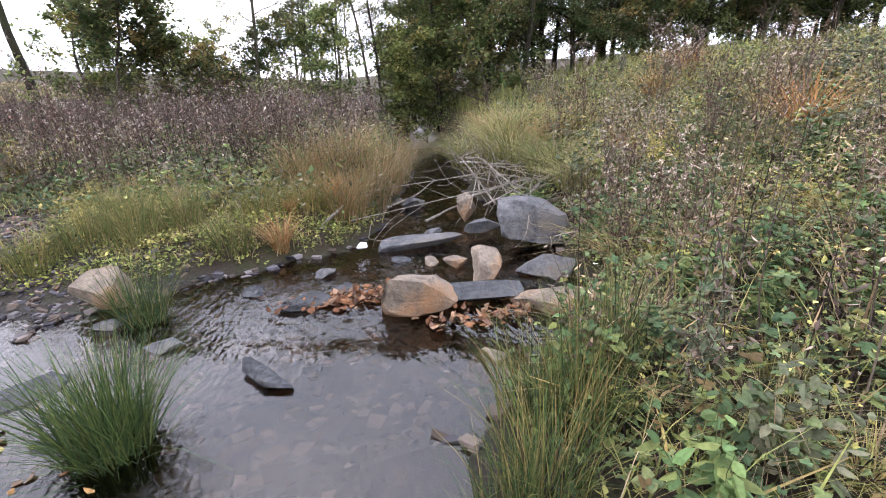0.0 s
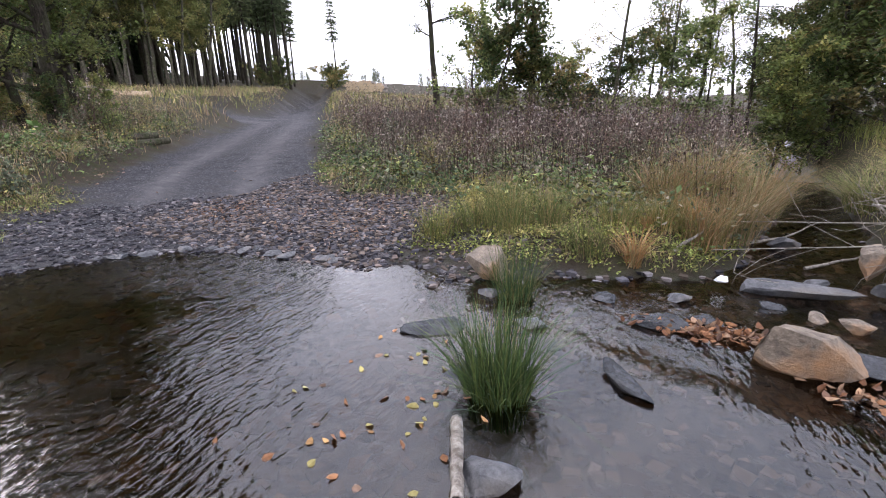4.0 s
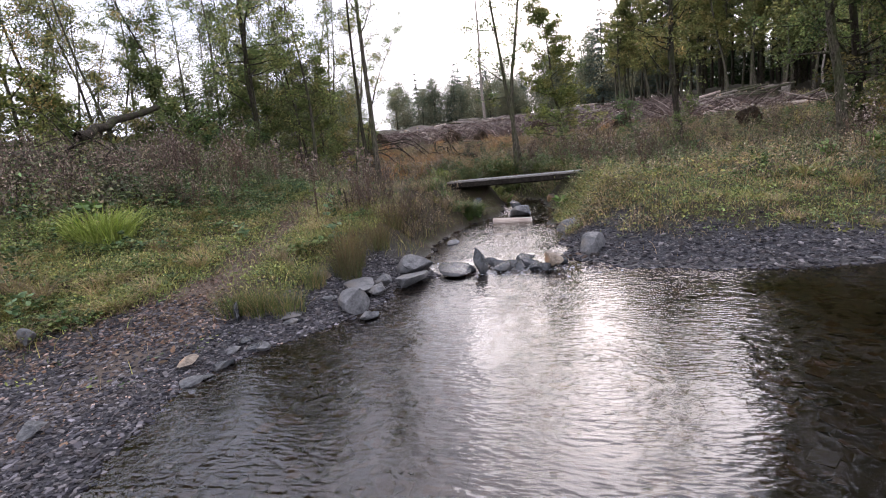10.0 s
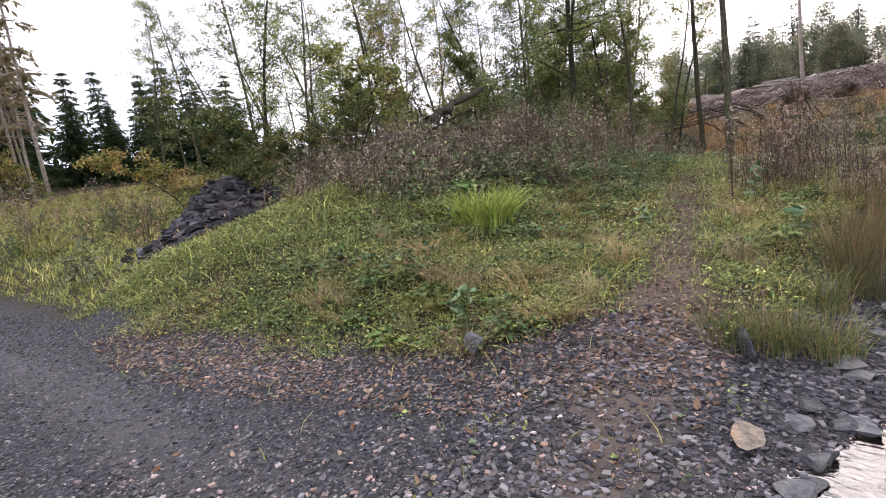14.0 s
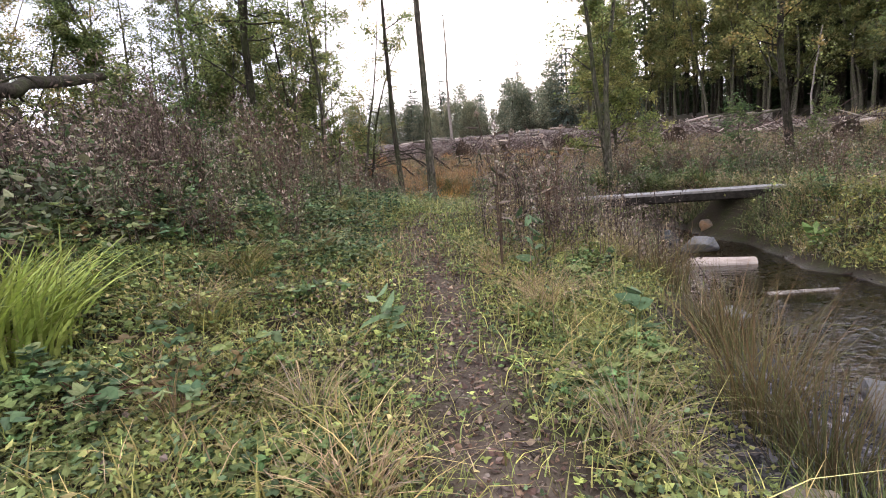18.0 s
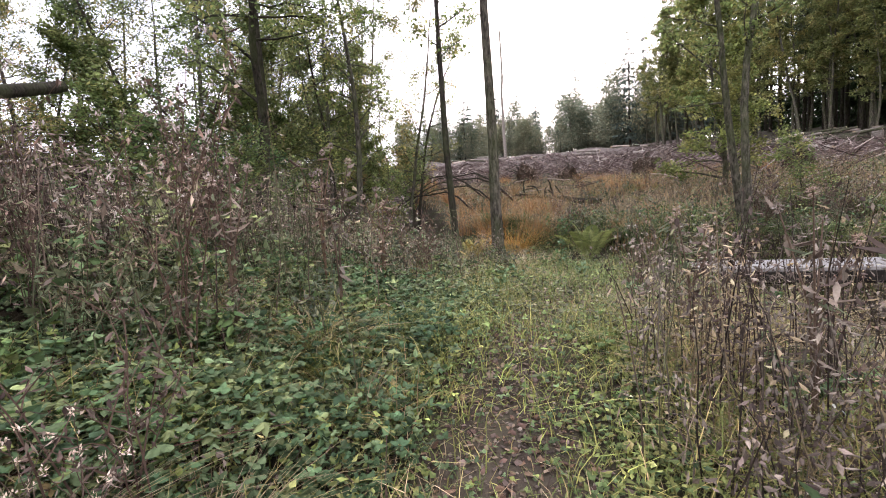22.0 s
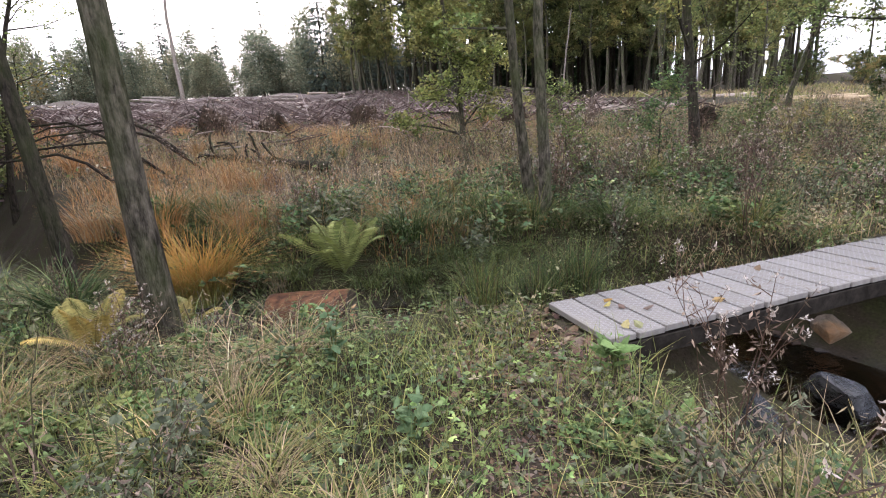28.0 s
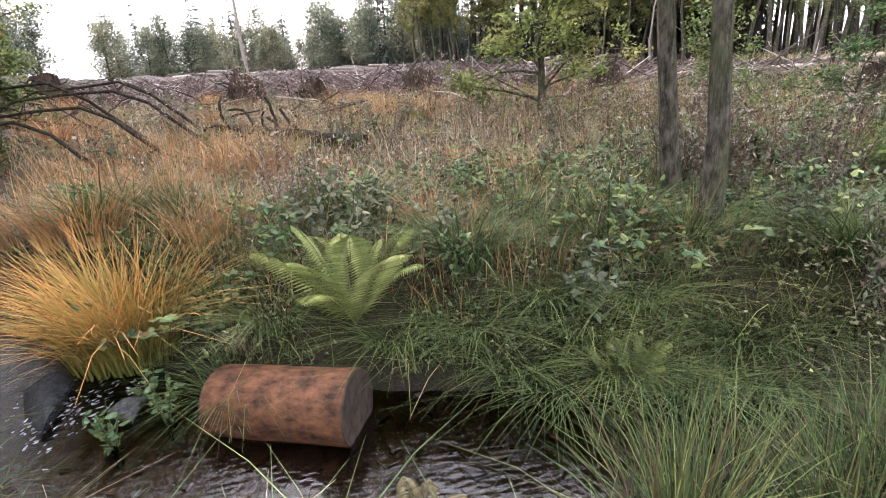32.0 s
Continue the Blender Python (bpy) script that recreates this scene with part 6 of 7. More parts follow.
for x, y, h in ((-6.5, -4.75, 0.85), (-6.85, -4.85, 0.95), (-7.65, -4.75, 0.75), (-8.6, -4.85, 0.7), (-9.9, -5.05, 0.75)):
    tussock("rush_clump", x, y, h, 300, 0.2, RUSH[3:] + [(0.12, 0.13, 0.05), (0.15, 0.12, 0.055), (0.1, 0.12, 0.04)], "tall olive and rust-brown rushes beside the brook", 0.38, tips=[(0.16, 0.1, 0.05), (0.2, 0.14, 0.07), (0.13, 0.13, 0.05)])
tussock("grass_tuft", -6.05, -8.75, 0.82, 560, 0.42, [(0.38, 0.5, 0.07), (0.44, 0.54, 0.1), (0.3, 0.42, 0.06)], "bright lime-green tuft of broad grass", 0.55, 0.022)
for x, y, h in ((-7.7, -8.3, 0.5), (-6.2, -7.4, 0.35), (-4.9, -7.2, 0.35), (-9.9, -8.4, 0.5), (-4.4, -6.6, 0.3)):
    tussock("grass_tuft", x, y, h, 260, 0.16, GRASS + STRAW[:2], "arching tuft of half-dry grass", 1.1, 0.008)
tussock("orange_grass", -18.6, -8.5, 1.3, 1300, 0.4, [(0.13, 0.2, 0.03), (0.17, 0.23, 0.04), (0.22, 0.25, 0.05)], "large orange-tipped grass tussock by the stream", 0.62, 0.012, [(0.7, 0.34, 0.07), (0.74, 0.44, 0.14), (0.6, 0.32, 0.07), (0.5, 0.42, 0.1)])
for x, y in ((-19.6, -9.1), (-19.3, -7.9), (-20.6, -8.6), (-21.5, -7.7), (-20.2, -9.9)):
    tussock("orange_grass", x, y, 0.85, 420, 0.4, RUST + STRAW[:1], "rust-orange autumn grass tussock", 0.55, 0.008)
for x, y in ((-16.1, -5.15), (-15.6, -4.9), (-15.9, -4.75), (-16.2, -4.5), (-15.72, -5.55), (-15.5, -5.25), (-15.55, -5.8), (-15.45, -4.85)):
    tussock("sedge_clump", x, y, 0.62, 260, 0.16, RUSH + RUSHDRY[:1] + GRASS[2:3] + [(0.07, 0.1, 0.03), (0.1, 0.075, 0.04)], "green and brown rush tuft at the stream edge", 0.4, 0.006)
for x, y in ((-15.5, -4.45), (-15.62, -4.0), (-15.8, -3.6), (-15.45, -3.75)):
    tussock("sedge_clump", x, y, 0.5, 220, 0.2, STRAW[:2] + GRASS[1:3] + BROWNED[2:], "straw and green grass tuft beside the bridge", 0.7, 0.008)
for x, y in ((-17.62, -5.55), (-17.58, -5.0), (-17.85, -5.8), (-17.8, -5.2), (-17.6, -4.6), (-17.3, -3.9), (-18.0, -6.4), (-17.9, -4.4), (-17.3, -4.9), (-17.15, -4.45), (-17.0, -4.0), (-17.35, -5.3), (-18.0, -7.6), (-18.2, -7.3)):
    tussock("sedge_clump", x, y, 0.7, 300, 0.22, HERBS[:1] + GRASS[2:3] + [(0.06, 0.1, 0.035)], "dark green grass hanging over the bank", 1.2, 0.008)


def fern(x, y, size, palette, label, fronds=11, turn=0.0, rise=1.0):
    ob = new("fern")
    for i in range(fronds):
        s = Soup()
        g = turn + i * 6.28 / fronds + rng.normal(0, 0.15)
        L = size * rng.uniform(0.75, 1.05)
        t = np.linspace(0, 1, 40)
        out = (0.34, 0.62, 0.85)[i % 3] * rng.uniform(0.85, 1.1) * rise
        px, pz = L * out * (t - 0.12 * t ** 2), L * ((1.28 - 0.3 * out) * t - (0.42 + 0.12 * out) * t ** 2.2)
        mid = np.column_stack([np.cos(g) * px, np.sin(g) * px, pz])
        tone = pick(palette, 1, 0.15)[0]
        tubes(s, mid[None, ::3], np.linspace(0.006, 0.0015, len(mid[::3]))[None], tone * 0.7, 3)
        w = 0.21 * L * np.sin(np.pi * np.clip(t, 0.05, 1) ** 0.7) ** 0.8
        tan = np.gradient(mid, axis=0)[3:]
        tan /= np.linalg.norm(tan, axis=1, keepdims=True)
        at, k = mid[3:], len(mid) - 3
        reach = (w[3:] + 0.015)[:, None]
        for sgn in (-1, 1):
            d = np.array([-np.sin(g), np.cos(g), 0.0]) * sgn * 0.92 + tan * 0.38 + np.array([0, 0, -0.12])
            half = tan * 0.011 * L
            c = np.clip(tone * np.exp(rng.normal(0, 0.14, (k, 1))), 0, 0.8)
            v = np.stack([at, at + d * reach * 0.4 + half, at + d * reach - np.array([0, 0, 0.02]), at + d * reach * 0.4 - half * 0.7], 1)
            s.add(v, np.arange(k * 4).reshape(k, 4), np.repeat(c, 4, 0))
        part("frond", s.mesh("frond", LEAF), None, ob)
    ob.location = (x, y, float(ground(np.array([x]), np.array([y]))[0]) + 0.06)
    return tagged(ob, label, "fern")


FERNS = [(0.2, 0.27, 0.07), (0.25, 0.31, 0.09), (0.16, 0.22, 0.06)]
fern(FERN_AT[0], FERN_AT[1], 1.2, [(0.24, 0.31, 0.08), (0.3, 0.35, 0.1), (0.2, 0.26, 0.07)], "large light green fern on the stream bank", 12)
fern(-15.5, -4.1, 0.55, FERNS, "green fern beside the footbridge", 9)
fern(-16.0, -4.0, 0.5, FERNS, "green fern at the stream bank", 9)
fern(-16.35, -8.3, 0.55, [(0.4, 0.34, 0.08), (0.3, 0.3, 0.08)], "yellowing fern beside the alder", 9)
fern(-15.8, -8.75, 0.6, [(0.42, 0.33, 0.07), (0.3, 0.3, 0.08)], "yellow-orange fern near the trail", 10)
fern(-17.2, -4.9, 0.5, FERNS, "small fern on the far bank", 8)
fern(-16.5, -6.45, 0.35, [(0.25, 0.22, 0.09)], "small brownish fern at the water", 7)


def leafy_plant(name, x, y, height, n, size, palette, label, stems=3):
    s = Soup()
    for _ in range(stems):
        g = rng.uniform(0, 6.28)
        line = np.array([[0, 0, -0.02], [np.cos(g) * 0.03, np.sin(g) * 0.03, height * 0.5], [np.cos(g) * 0.09, np.sin(g) * 0.09, height * rng.uniform(0.8, 1)]])
        tubes(s, line[None], np.array([[0.006, 0.005, 0.002]]), np.array([0.14, 0.16, 0.06]), 4)
        k = n // stems
        q = rng.uniform(0.15, 1, k)
        at = np.column_stack([np.interp(q, [0, 0.5, 1], line[:, i]) for i in range(3)])
        leaves(s, at, rng.uniform(0.6, 1.2, k) * size, rng.uniform(0.7, 1.1, k) * size * 0.62, pick(palette, k, 0.15), tilt=rng.normal(0.1, 0.35, k), full=True)
    ob = new(name, s.mesh(name, LEAF))
    ob.location = (x, y, float(ground(np.array([x]), np.array([y]))[0]))
    return tagged(ob, label, "plant")


BROAD = [(0.12, 0.22, 0.09), (0.16, 0.27, 0.12), (0.1, 0.19, 0.08)]
for x, y, h, sz in ((-8.35, -5.95, 0.55, 0.16), (-7.35, -5.35, 0.3, 0.17), (-3.75, -7.05, 0.55, 0.13), (-7.0, -6.9, 0.3, 0.15), (-9.0, -6.2, 0.4, 0.14), (-7.9, -5.75, 0.12, 0.14)):
    leafy_plant("dock_plant", x, y, h, 12, sz, BROAD, "broad-leaved pale green dock plant")
for x, y, h, sz, n in ((-11.75, -1.95, 0.3, 0.2, 24), (-5.9, -9.0, 0.3, 0.24, 18), (-6.4, -9.3, 0.4, 0.24, 20), (-15.3, -3.7, 0.3, 0.14, 16), (-14.05, -5.6, 0.25, 0.13, 24), (-13.9, -5.2, 0.22, 0.12, 20), (-13.5, -5.3, 0.22, 0.12, 22),
                       (-12.2, 4.2, 0.4, 0.22, 26), (-12.9, 4.9, 0.45, 0.24, 28), (-13.4, 5.7, 0.4, 0.24, 26), (-11.8, 3.2, 0.35, 0.2, 22), (-14.2, 6.2, 0.5, 0.26, 30), (-13.9, 4.9, 0.4, 0.22, 24)):
    leafy_plant("butterbur_plant", x, y, h, n, sz, [(0.13, 0.24, 0.06), (0.17, 0.29, 0.08)], "large round-leaved green butterbur plant", 5)
for x, y, h in ((-14.75, -7.15, 0.45), (-13.9, -6.9, 0.3), (-12.2, -7.7, 0.35), (-11.9, -6.4, 0.3), (-13.2, -7.6, 0.3)):
    leafy_plant("nettle_plant", x, y, h, 40, 0.085, BROAD, "fresh green nettle plant by the trail", 4)
# scattered tufts that break up the turf
for i in range(70):
    x, y = ((rng.uniform(-8.5, -2.8), rng.uniform(-9.2, -5.6)), (rng.uniform(-15.5, -11.5), rng.uniform(-9.5, -6.0)), (rng.uniform(-12.5, -8.5), rng.uniform(0.0, 4.5)))[(0, 1, 0, 2, 1)[i % 5]]
    f = field(np.array([x]), np.array([y]))
    if f["trail"][0] < 0.4 or f["bare"][0] > 0.3 or f["brook"][0] < 1.3:
        continue
    tussock("grass_tuft", x, y, rng.uniform(0.22, 0.45), 120, 0.1, (GRASS, GRASS + STRAW, STRAW + BROWNS[3:])[i % 3], ("small green grass tuft in the turf", "small half-dry grass tuft in the turf", "small straw-coloured grass tuft in the turf")[i % 3], 0.8, 0.007)
# thistle heads with pale down beside the trail
for i, (x, y, h) in enumerate([(-8.35, -6.25, 1.4), (-9.9, -5.9, 1.15), (-9.5, -5.7, 1.2), (-10.4, -8.5, 1.1), (-10.9, -8.9, 1.2), (-9.6, -8.7, 1.1), (-9.2, -5.8, 1.0), (-10.6, -6.25, 0.95), (-11.4, -8.6, 1.0)]):
    root = tagged(new("thistle"), "withered thistle with pale downy seed heads", "thistle")
    root.location = (x, y, float(ground(np.array([x]), np.array([y]))[0]))
    st = Soup()
    for k in range(4):
        g = k * 1.6 + i
        line = np.array([[0, 0, 0], [0.02 * np.cos(g), 0.02 * np.sin(g), h * 0.55], [0.14 * np.cos(g), 0.14 * np.sin(g), h * (0.82 + 0.06 * k)]])
        tubes(st, line[None], np.array([[0.006, 0.005, 0.003]]), np.array([0.16, 0.11, 0.08]), 4)
        d = rng.normal(0, 1, (60, 3))
        d /= np.linalg.norm(d, axis=1, keepdims=True)
        p = line[2] + d * 0.012
        hd = Soup()
        leaves(hd, p, np.full(60, 0.018), np.full(60, 0.008), pick([(0.42, 0.37, 0.31), (0.32, 0.26, 0.21)], 60, 0.15), az=np.arctan2(d[:, 1], d[:, 0]), tilt=np.arcsin(d[:, 2]))
        part("seed_head", hd.mesh("seed_head", DRY), None, root)
        q = rng.uniform(0.2, 1, 14) * 2
        j = np.minimum(q.astype(int), 1)
        leaves(st, line[j] + (line[j + 1] - line[j]) * (q - j)[:, None], rng.uniform(0.06, 0.14, 14), np.full(14, 0.03), pick(BROWNS + GREYGREEN[:1], 14), 0.4, full=True)
    part("stem", st.mesh("stem", DRY), None, root)


# ---- dead wood ----
def branch(name, pts, r0, r1, mat, label, twigs=6, seed=0, reach=0.4, category="branch"):
    r = np.random.default_rng(seed)
    pts = np.array(pts, float)
    L0 = np.linalg.norm(pts[-1] - pts[0])
    t = np.linspace(0, len(pts) - 1, 9)
    line = np.column_stack([np.interp(t, np.arange(len(pts)), pts[:, k]) for k in range(3)]) + r.normal(0, min(r0, L0 * 0.02) * 0.3, (9, 3))
    L = np.linalg.norm(pts[-1] - pts[0])
    org = pts[0]
    root = new(name)
    root.location = org
    grey = np.array([0.3, 0.3, 0.3])

    def piece(kind, ln, rad, sides):
        s = Soup()
        tubes(s, ln[None] - org, rad[None], grey, sides)
        part(kind, s.mesh(kind, mat, True), None, root)

    piece("main_limb", line, np.linspace(r0, r1, 9), 7)
    for _ in range(twigs):
        q = r.uniform(0.25, 1) * 8
        j = min(int(q), 7)
        a = line[j] + (line[j + 1] - line[j]) * (q - j)
        d = (line[j + 1] - line[j]) / np.linalg.norm(line[j + 1] - line[j]) + r.normal(0, 0.7, 3) + np.array([0, 0, 0.2])
        piece("twig", limb(r, a, d, L * reach * r.uniform(0.4, 1), 6, -0.05, 0.28), np.linspace(min(r1, r0 * 0.3), max(r1 * 0.3, 0.0025), 6), 4)
    ob = root
    return tagged(ob, label, category)


WHITE = "bleached driftwood branch above the stream"
for i, (a, b, c, r0) in enumerate([
        ((1.55, 6.3, -0.2), (2.3, 6.1, 0.05), (3.3, 5.6, 0.12), 0.028), ((2.1, 8.0, 0.1), (2.0, 6.6, 0.3), (2.3, 5.6, -0.1), 0.03), ((1.9, 5.3, -0.2), (2.7, 5.9, 0.12), (3.6, 6.6, 0.2), 0.035),
        ((1.7, 6.8, 0.25), (2.5, 6.8, 0.15), (3.3, 6.2, 0.0), 0.022), ((2.55, 4.9, -0.1), (2.45, 4.3, -0.05), (2.3, 3.65, -0.2), 0.035), ((1.95, 5.9, -0.2), (1.75, 6.9, 0.3), (2.3, 7.6, 0.3), 0.02),
        ((2.4, 5.4, -0.1), (3.0, 5.2, 0.05), (3.5, 5.1, 0.1), 0.04), ((0.4, 6.6, -0.3), (0.95, 7.1, -0.3), (1.5, 7.9, -0.25), 0.03), ((1.0, 6.0, -0.34), (1.4, 6.25, -0.3), (1.8, 6.5, -0.2), 0.03),
        ((-0.35, 5.35, -0.1), (-0.2, 5.5, 0.0), (-0.05, 5.75, 0.05), 0.04)]):
    branch("driftwood", (a, b, c), r0 * 0.7, r0 * 0.25, DEADWOOD, WHITE, (7, 9, 7, 8, 2, 8, 3, 0, 0, 0)[i], 200 + i, 0.45)
branch("stick", ((-1.38, 1.78, -0.1), (-1.28, 1.55, -0.06), (-1.16, 1.28, -0.08)), 0.035, 0.03, DEADWOOD, "pale peeling birch stick lying in the shallows", 0, 220)
for i in range(14):
    x, y = 2.4 + rng.normal(0, 0.5), 5.9 + rng.normal(0, 0.8)
    branch("driftwood", ((x, y, -0.1), (x + rng.normal(0, 0.4), y + rng.normal(0, 0.4), 0.15), (x + rng.normal(0, 0.9), y + rng.normal(0, 0.9), 0.05)), 0.011, 0.004, DEADWOOD, WHITE, 10, 230 + i, 0.6)
# fallen trunk and brushwood on the mound
branch("fallen_tree", ((-9.2, -13.0, 3.0), (-10.8, -13.7, 3.55), (-13.2, -14.6, 4.25)), 0.12, 0.09, BARK_DARK, "dark mossy fallen trunk leaning over the weeds", 3, 240, 0.1, "fallen tree")
for i in range(9):
    x, y = -7.9 + rng.normal(0, 0.6), -12.6 + rng.normal(0, 0.5)
    z = float(ground(np.array([x]), np.array([y]))[0])
    branch("brushwood", ((x, y, z), (x + rng.normal(0, 0.4), y + rng.normal(0, 0.4), z + 0.7), (x + rng.normal(0, 0.8), y + rng.normal(0, 0.8), z + rng.uniform(0.9, 1.5))), 0.035, 0.01, (BARK, BARK_DARK, BARK_DARK)[i % 3],
           "broken brushwood piled on the mound", 6, 250 + i, 0.4)
rock(120, -7.9, -12.6, 2.0, 1.6, 1.3, 1.4, BARK_DARK, "dark earthy root plate of the fallen trunk", 0, name="root_plate", cuts=3)
# curved dead branches in the meadow
for i, (x, y, s) in enumerate([(-23.0, -9.3, 1.0), (-23.6, -8.8, 1.2), (-24.0, -9.8, 1.3), (-22.4, -10.0, 0.9), (-25.0, -9.2, 1.2)]):
    z = float(ground(np.array([x]), np.array([y]))[0])
    branch("dead_branch", ((x, y, z), (x - 0.2, y - 1.0 * s, z + 0.9 * s), (x - 0.3, y - 2.6 * s, z + 0.8 * s), (x - 0.2, y - 3.6 * s, z + 0.15)), 0.035, 0.01, BARK_DARK, "thin dead branch arching over the meadow grass", 5, 270 + i, 0.2)
branch("fallen_tree", ((-22.6, -6.3, 1.75), (-23.6, -7.6, 1.95), (-24.6, -8.9, 2.1)), 0.12, 0.07, BARK_DARK, "dark fallen trunk with broken twigs in the meadow", 18, 280, 0.22, "fallen tree")


ROOT_SOIL = bark_mat("root_soil", (0.03, 0.021, 0.015), (0.1, 0.068, 0.05), 0.1)


def root_plate(x, y, size, seed):
    z = float(ground(np.array([x]), np.array([y]))[0])
    r = np.random.default_rng(seed)
    root = tagged(new("root_plate"), "upturned root plate of a felled tree", "tree stump")
    root.location = (x, y, z)
    me = rock_mesh(seed, size * 0.55, size * 1.15, size * 1.05, 3, 0.4)
    me.transform(Matrix.Translation((0, 0, size * 0.36)))
    part("soil", me, ROOT_SOIL, root)
    lines = [limb(r, np.array([0, 0, size * 0.5]), np.array([r.normal(0, 0.5), r.normal(0, 1), r.normal(0.3, 0.8)]), size * r.uniform(0.45, 0.85), 6, 0.0, 0.5) for _ in range(46)]
    s = Soup()
    tubes(s, np.array(lines), np.tile(np.linspace(0.028, 0.004, 6) * size, (46, 1)), np.array([0.1, 0.08, 0.06]), 4)
    tagged(part("root_tangle", s.mesh("root_tangle", BARK_DARK, True), None, root), kind="stuff")


root_plate(-33.5, -16.0, 1.5, 300)
root_plate(-29.7, -9.3, 1.2, 301)
root_plate(-29.0, -7.2, 0.9, 302)
root_plate(-30.5, -4.0, 1.0, 303)
root_plate(-27.0, 0.5, 0.9, 304)
root_plate(-23.5, 5.2, 0.9, 305)
root_plate(-38, -22, 1.6, 306)
# felled logs and stumps on the clearing
for i in range(84):
    x, y = -30 - 58 * rng.uniform() ** 1.4, rng.uniform(-34, 9)
    a = rng.uniform(0, 3.14)
    L = rng.uniform(1.5, 6)
    b = (x + math.cos(a) * L, y + math.sin(a) * L)
    za, zb = (float(ground(np.array([p]), np.array([q]))[0]) for p, q in ((x, y), b))
    rr = rng.uniform(0.09, 0.2)
    log_thing((x, y, za + rr * 0.8), (*b, zb + rr * 0.9), rr, rr * 0.85, (LOG_PALE, BARK_PALE, BARK, DEADWOOD)[i % 4], "felled log lying on the cleared slope", sides=8, category="log")
for i in range(24):
    x, y = rng.uniform(-75, -27), rng.uniform(-30, 12)
    z = float(ground(np.array([x]), np.array([y]))[0])
    h = rng.uniform(0.25, 0.6)
    log_thing((x, y, z - 0.1), (x + 0.01, y, z + h), 0.24, 0.2, (BARK, BARK_DARK)[i % 2], "cut stump with pale sawn top on the cleared slope", sides=10, name="stump", category="stump")
log_thing((-58.2, 18.3, 3.9), (-58.2, 18.35, 6.1), 0.42, 0.38, BARK_PALE, "tall pale cut stump above the clearing", sides=12, name="stump", category="stump")
for i in range(26):
    x, y = -57 + rng.normal(0, 2.2), 14.5 + rng.normal(0, 3.0)
    z = float(ground(np.array([x]), np.array([y]))[0])
    a = rng.normal(1.9, 0.7)
    log_thing((x, y, z + 0.25 + rng.uniform(0, 0.5)), (x + math.cos(a) * (2 + i % 3), y + math.sin(a) * (2 + i % 3), z + 0.3 + rng.uniform(0, 0.7)), 0.13, 0.1, (LOG_PALE, BARK, BARK_PALE, BARK)[i % 4],
              "pale log in a loose pile on the slope", sides=8)
# logs stacked beside the track
for i in range(6):
    row, k = divmod(i, 4)
    log_thing((-15.0 + k * 0.2 + row * 0.14 - 0.3, 8.1 + k * 0.14 + row * 0.1, 0.72 + row * 0.17), (-15.0 + k * 0.2 + row * 0.14 - 0.3, 9.4 + k * 0.14 + row * 0.1, 0.74 + row * 0.17), 0.1, 0.095, BARK,
              "short sawn log stacked beside the track", sides=12)
for i in range(14):
    row, k = divmod(i, 5)
    log_thing((-37 - k * 0.35 - row * 0.17, 31 - k * 0.25, 1.75 + row * 0.34), (-41.5 - k * 0.35 - row * 0.17, 36.5 - k * 0.25, 1.8 + row * 0.34), 0.19, 0.17, (BARK_PALE, BARK)[i % 2], "long trunk in a stack by the forest edge", sides=10)
for i in range(44):
    row, k = divmod(i, 12)
    x, y = -42.6 + (k + 0.5 * (row % 2)) * 0.42, 57.4 + (k + 0.5 * (row % 2)) * 0.17
    z = float(ground(np.array([-40.0]), np.array([58.6]))[0]) + 0.2 + row * 0.38 + rng.uniform(-0.03, 0.03)
    log_thing((x, y, z), (x - 1.5, y + 3.7, z), 0.2 + 0.03 * (i % 3), 0.19, (BARK, BARK_PALE)[i % 2], "sawn trunk in a tall stack beside the track", sides=9)
for i in range(8):
    x, y = -25.5 - rng.uniform(0, 8), 18.5 + rng.normal(0, 0.8)
    z = float(ground(np.array([x]), np.array([y]))[0])
    log_thing((x, y, z + 0.12), (x - 4.5, y + rng.normal(0, 0.3), z + 0.3), 0.14, 0.12, (LOG_PALE, SAWN)[i % 2], "pale peeled log along the forest road", sides=8)
# bare dead stems
for x, y, h, r0 in ((-86.5, -18.3, 20, 0.28), (-47, 29.8, 15, 0.1), (-52, 19, 9, 0.1)):
    z = float(ground(np.array([x]), np.array([y]))[0])
    branch("dead_tree", ((x, y, z - 0.3), (x, y, z + h * 0.5), (x + 0.5, y + 0.4, z + h)), r0, r0 * 0.4, BARK_PALE, "bare pale dead tree stem standing alone", 3, int(h), 0.06, "dead tree")
# twigs strewn over the cleared slope
sl = Soup()
n = 15000
x, y = -26 - 50 * rng.uniform(0, 1, n) ** 1.5, rng.uniform(-32, 11, n)
keep = rng.uniform(0, 1, n) < step(-27, -33, x) * 0.9 + 0.1
x, y = x[keep], y[keep]
n = len(x)
p = on_ground(np.column_stack([x, y])) + np.array([0, 0, 0.05])
g, L, up = rng.uniform(0, 6.28, n), rng.uniform(0.4, 2.0, n), rng.normal(0.1, 0.25, n)
d = np.column_stack([np.cos(g) * L, np.sin(g) * L, np.abs(up) * L])
tubes(sl, np.stack([p, p + d * 0.5 + rng.normal(0, 0.05, (n, 3)), p + d], 1), np.tile([0.03, 0.025, 0.012], (n, 1)), pick([(0.2, 0.155, 0.135), (0.34, 0.29, 0.25), (0.1, 0.072, 0.06), (0.14, 0.1, 0.085)], n), 3)
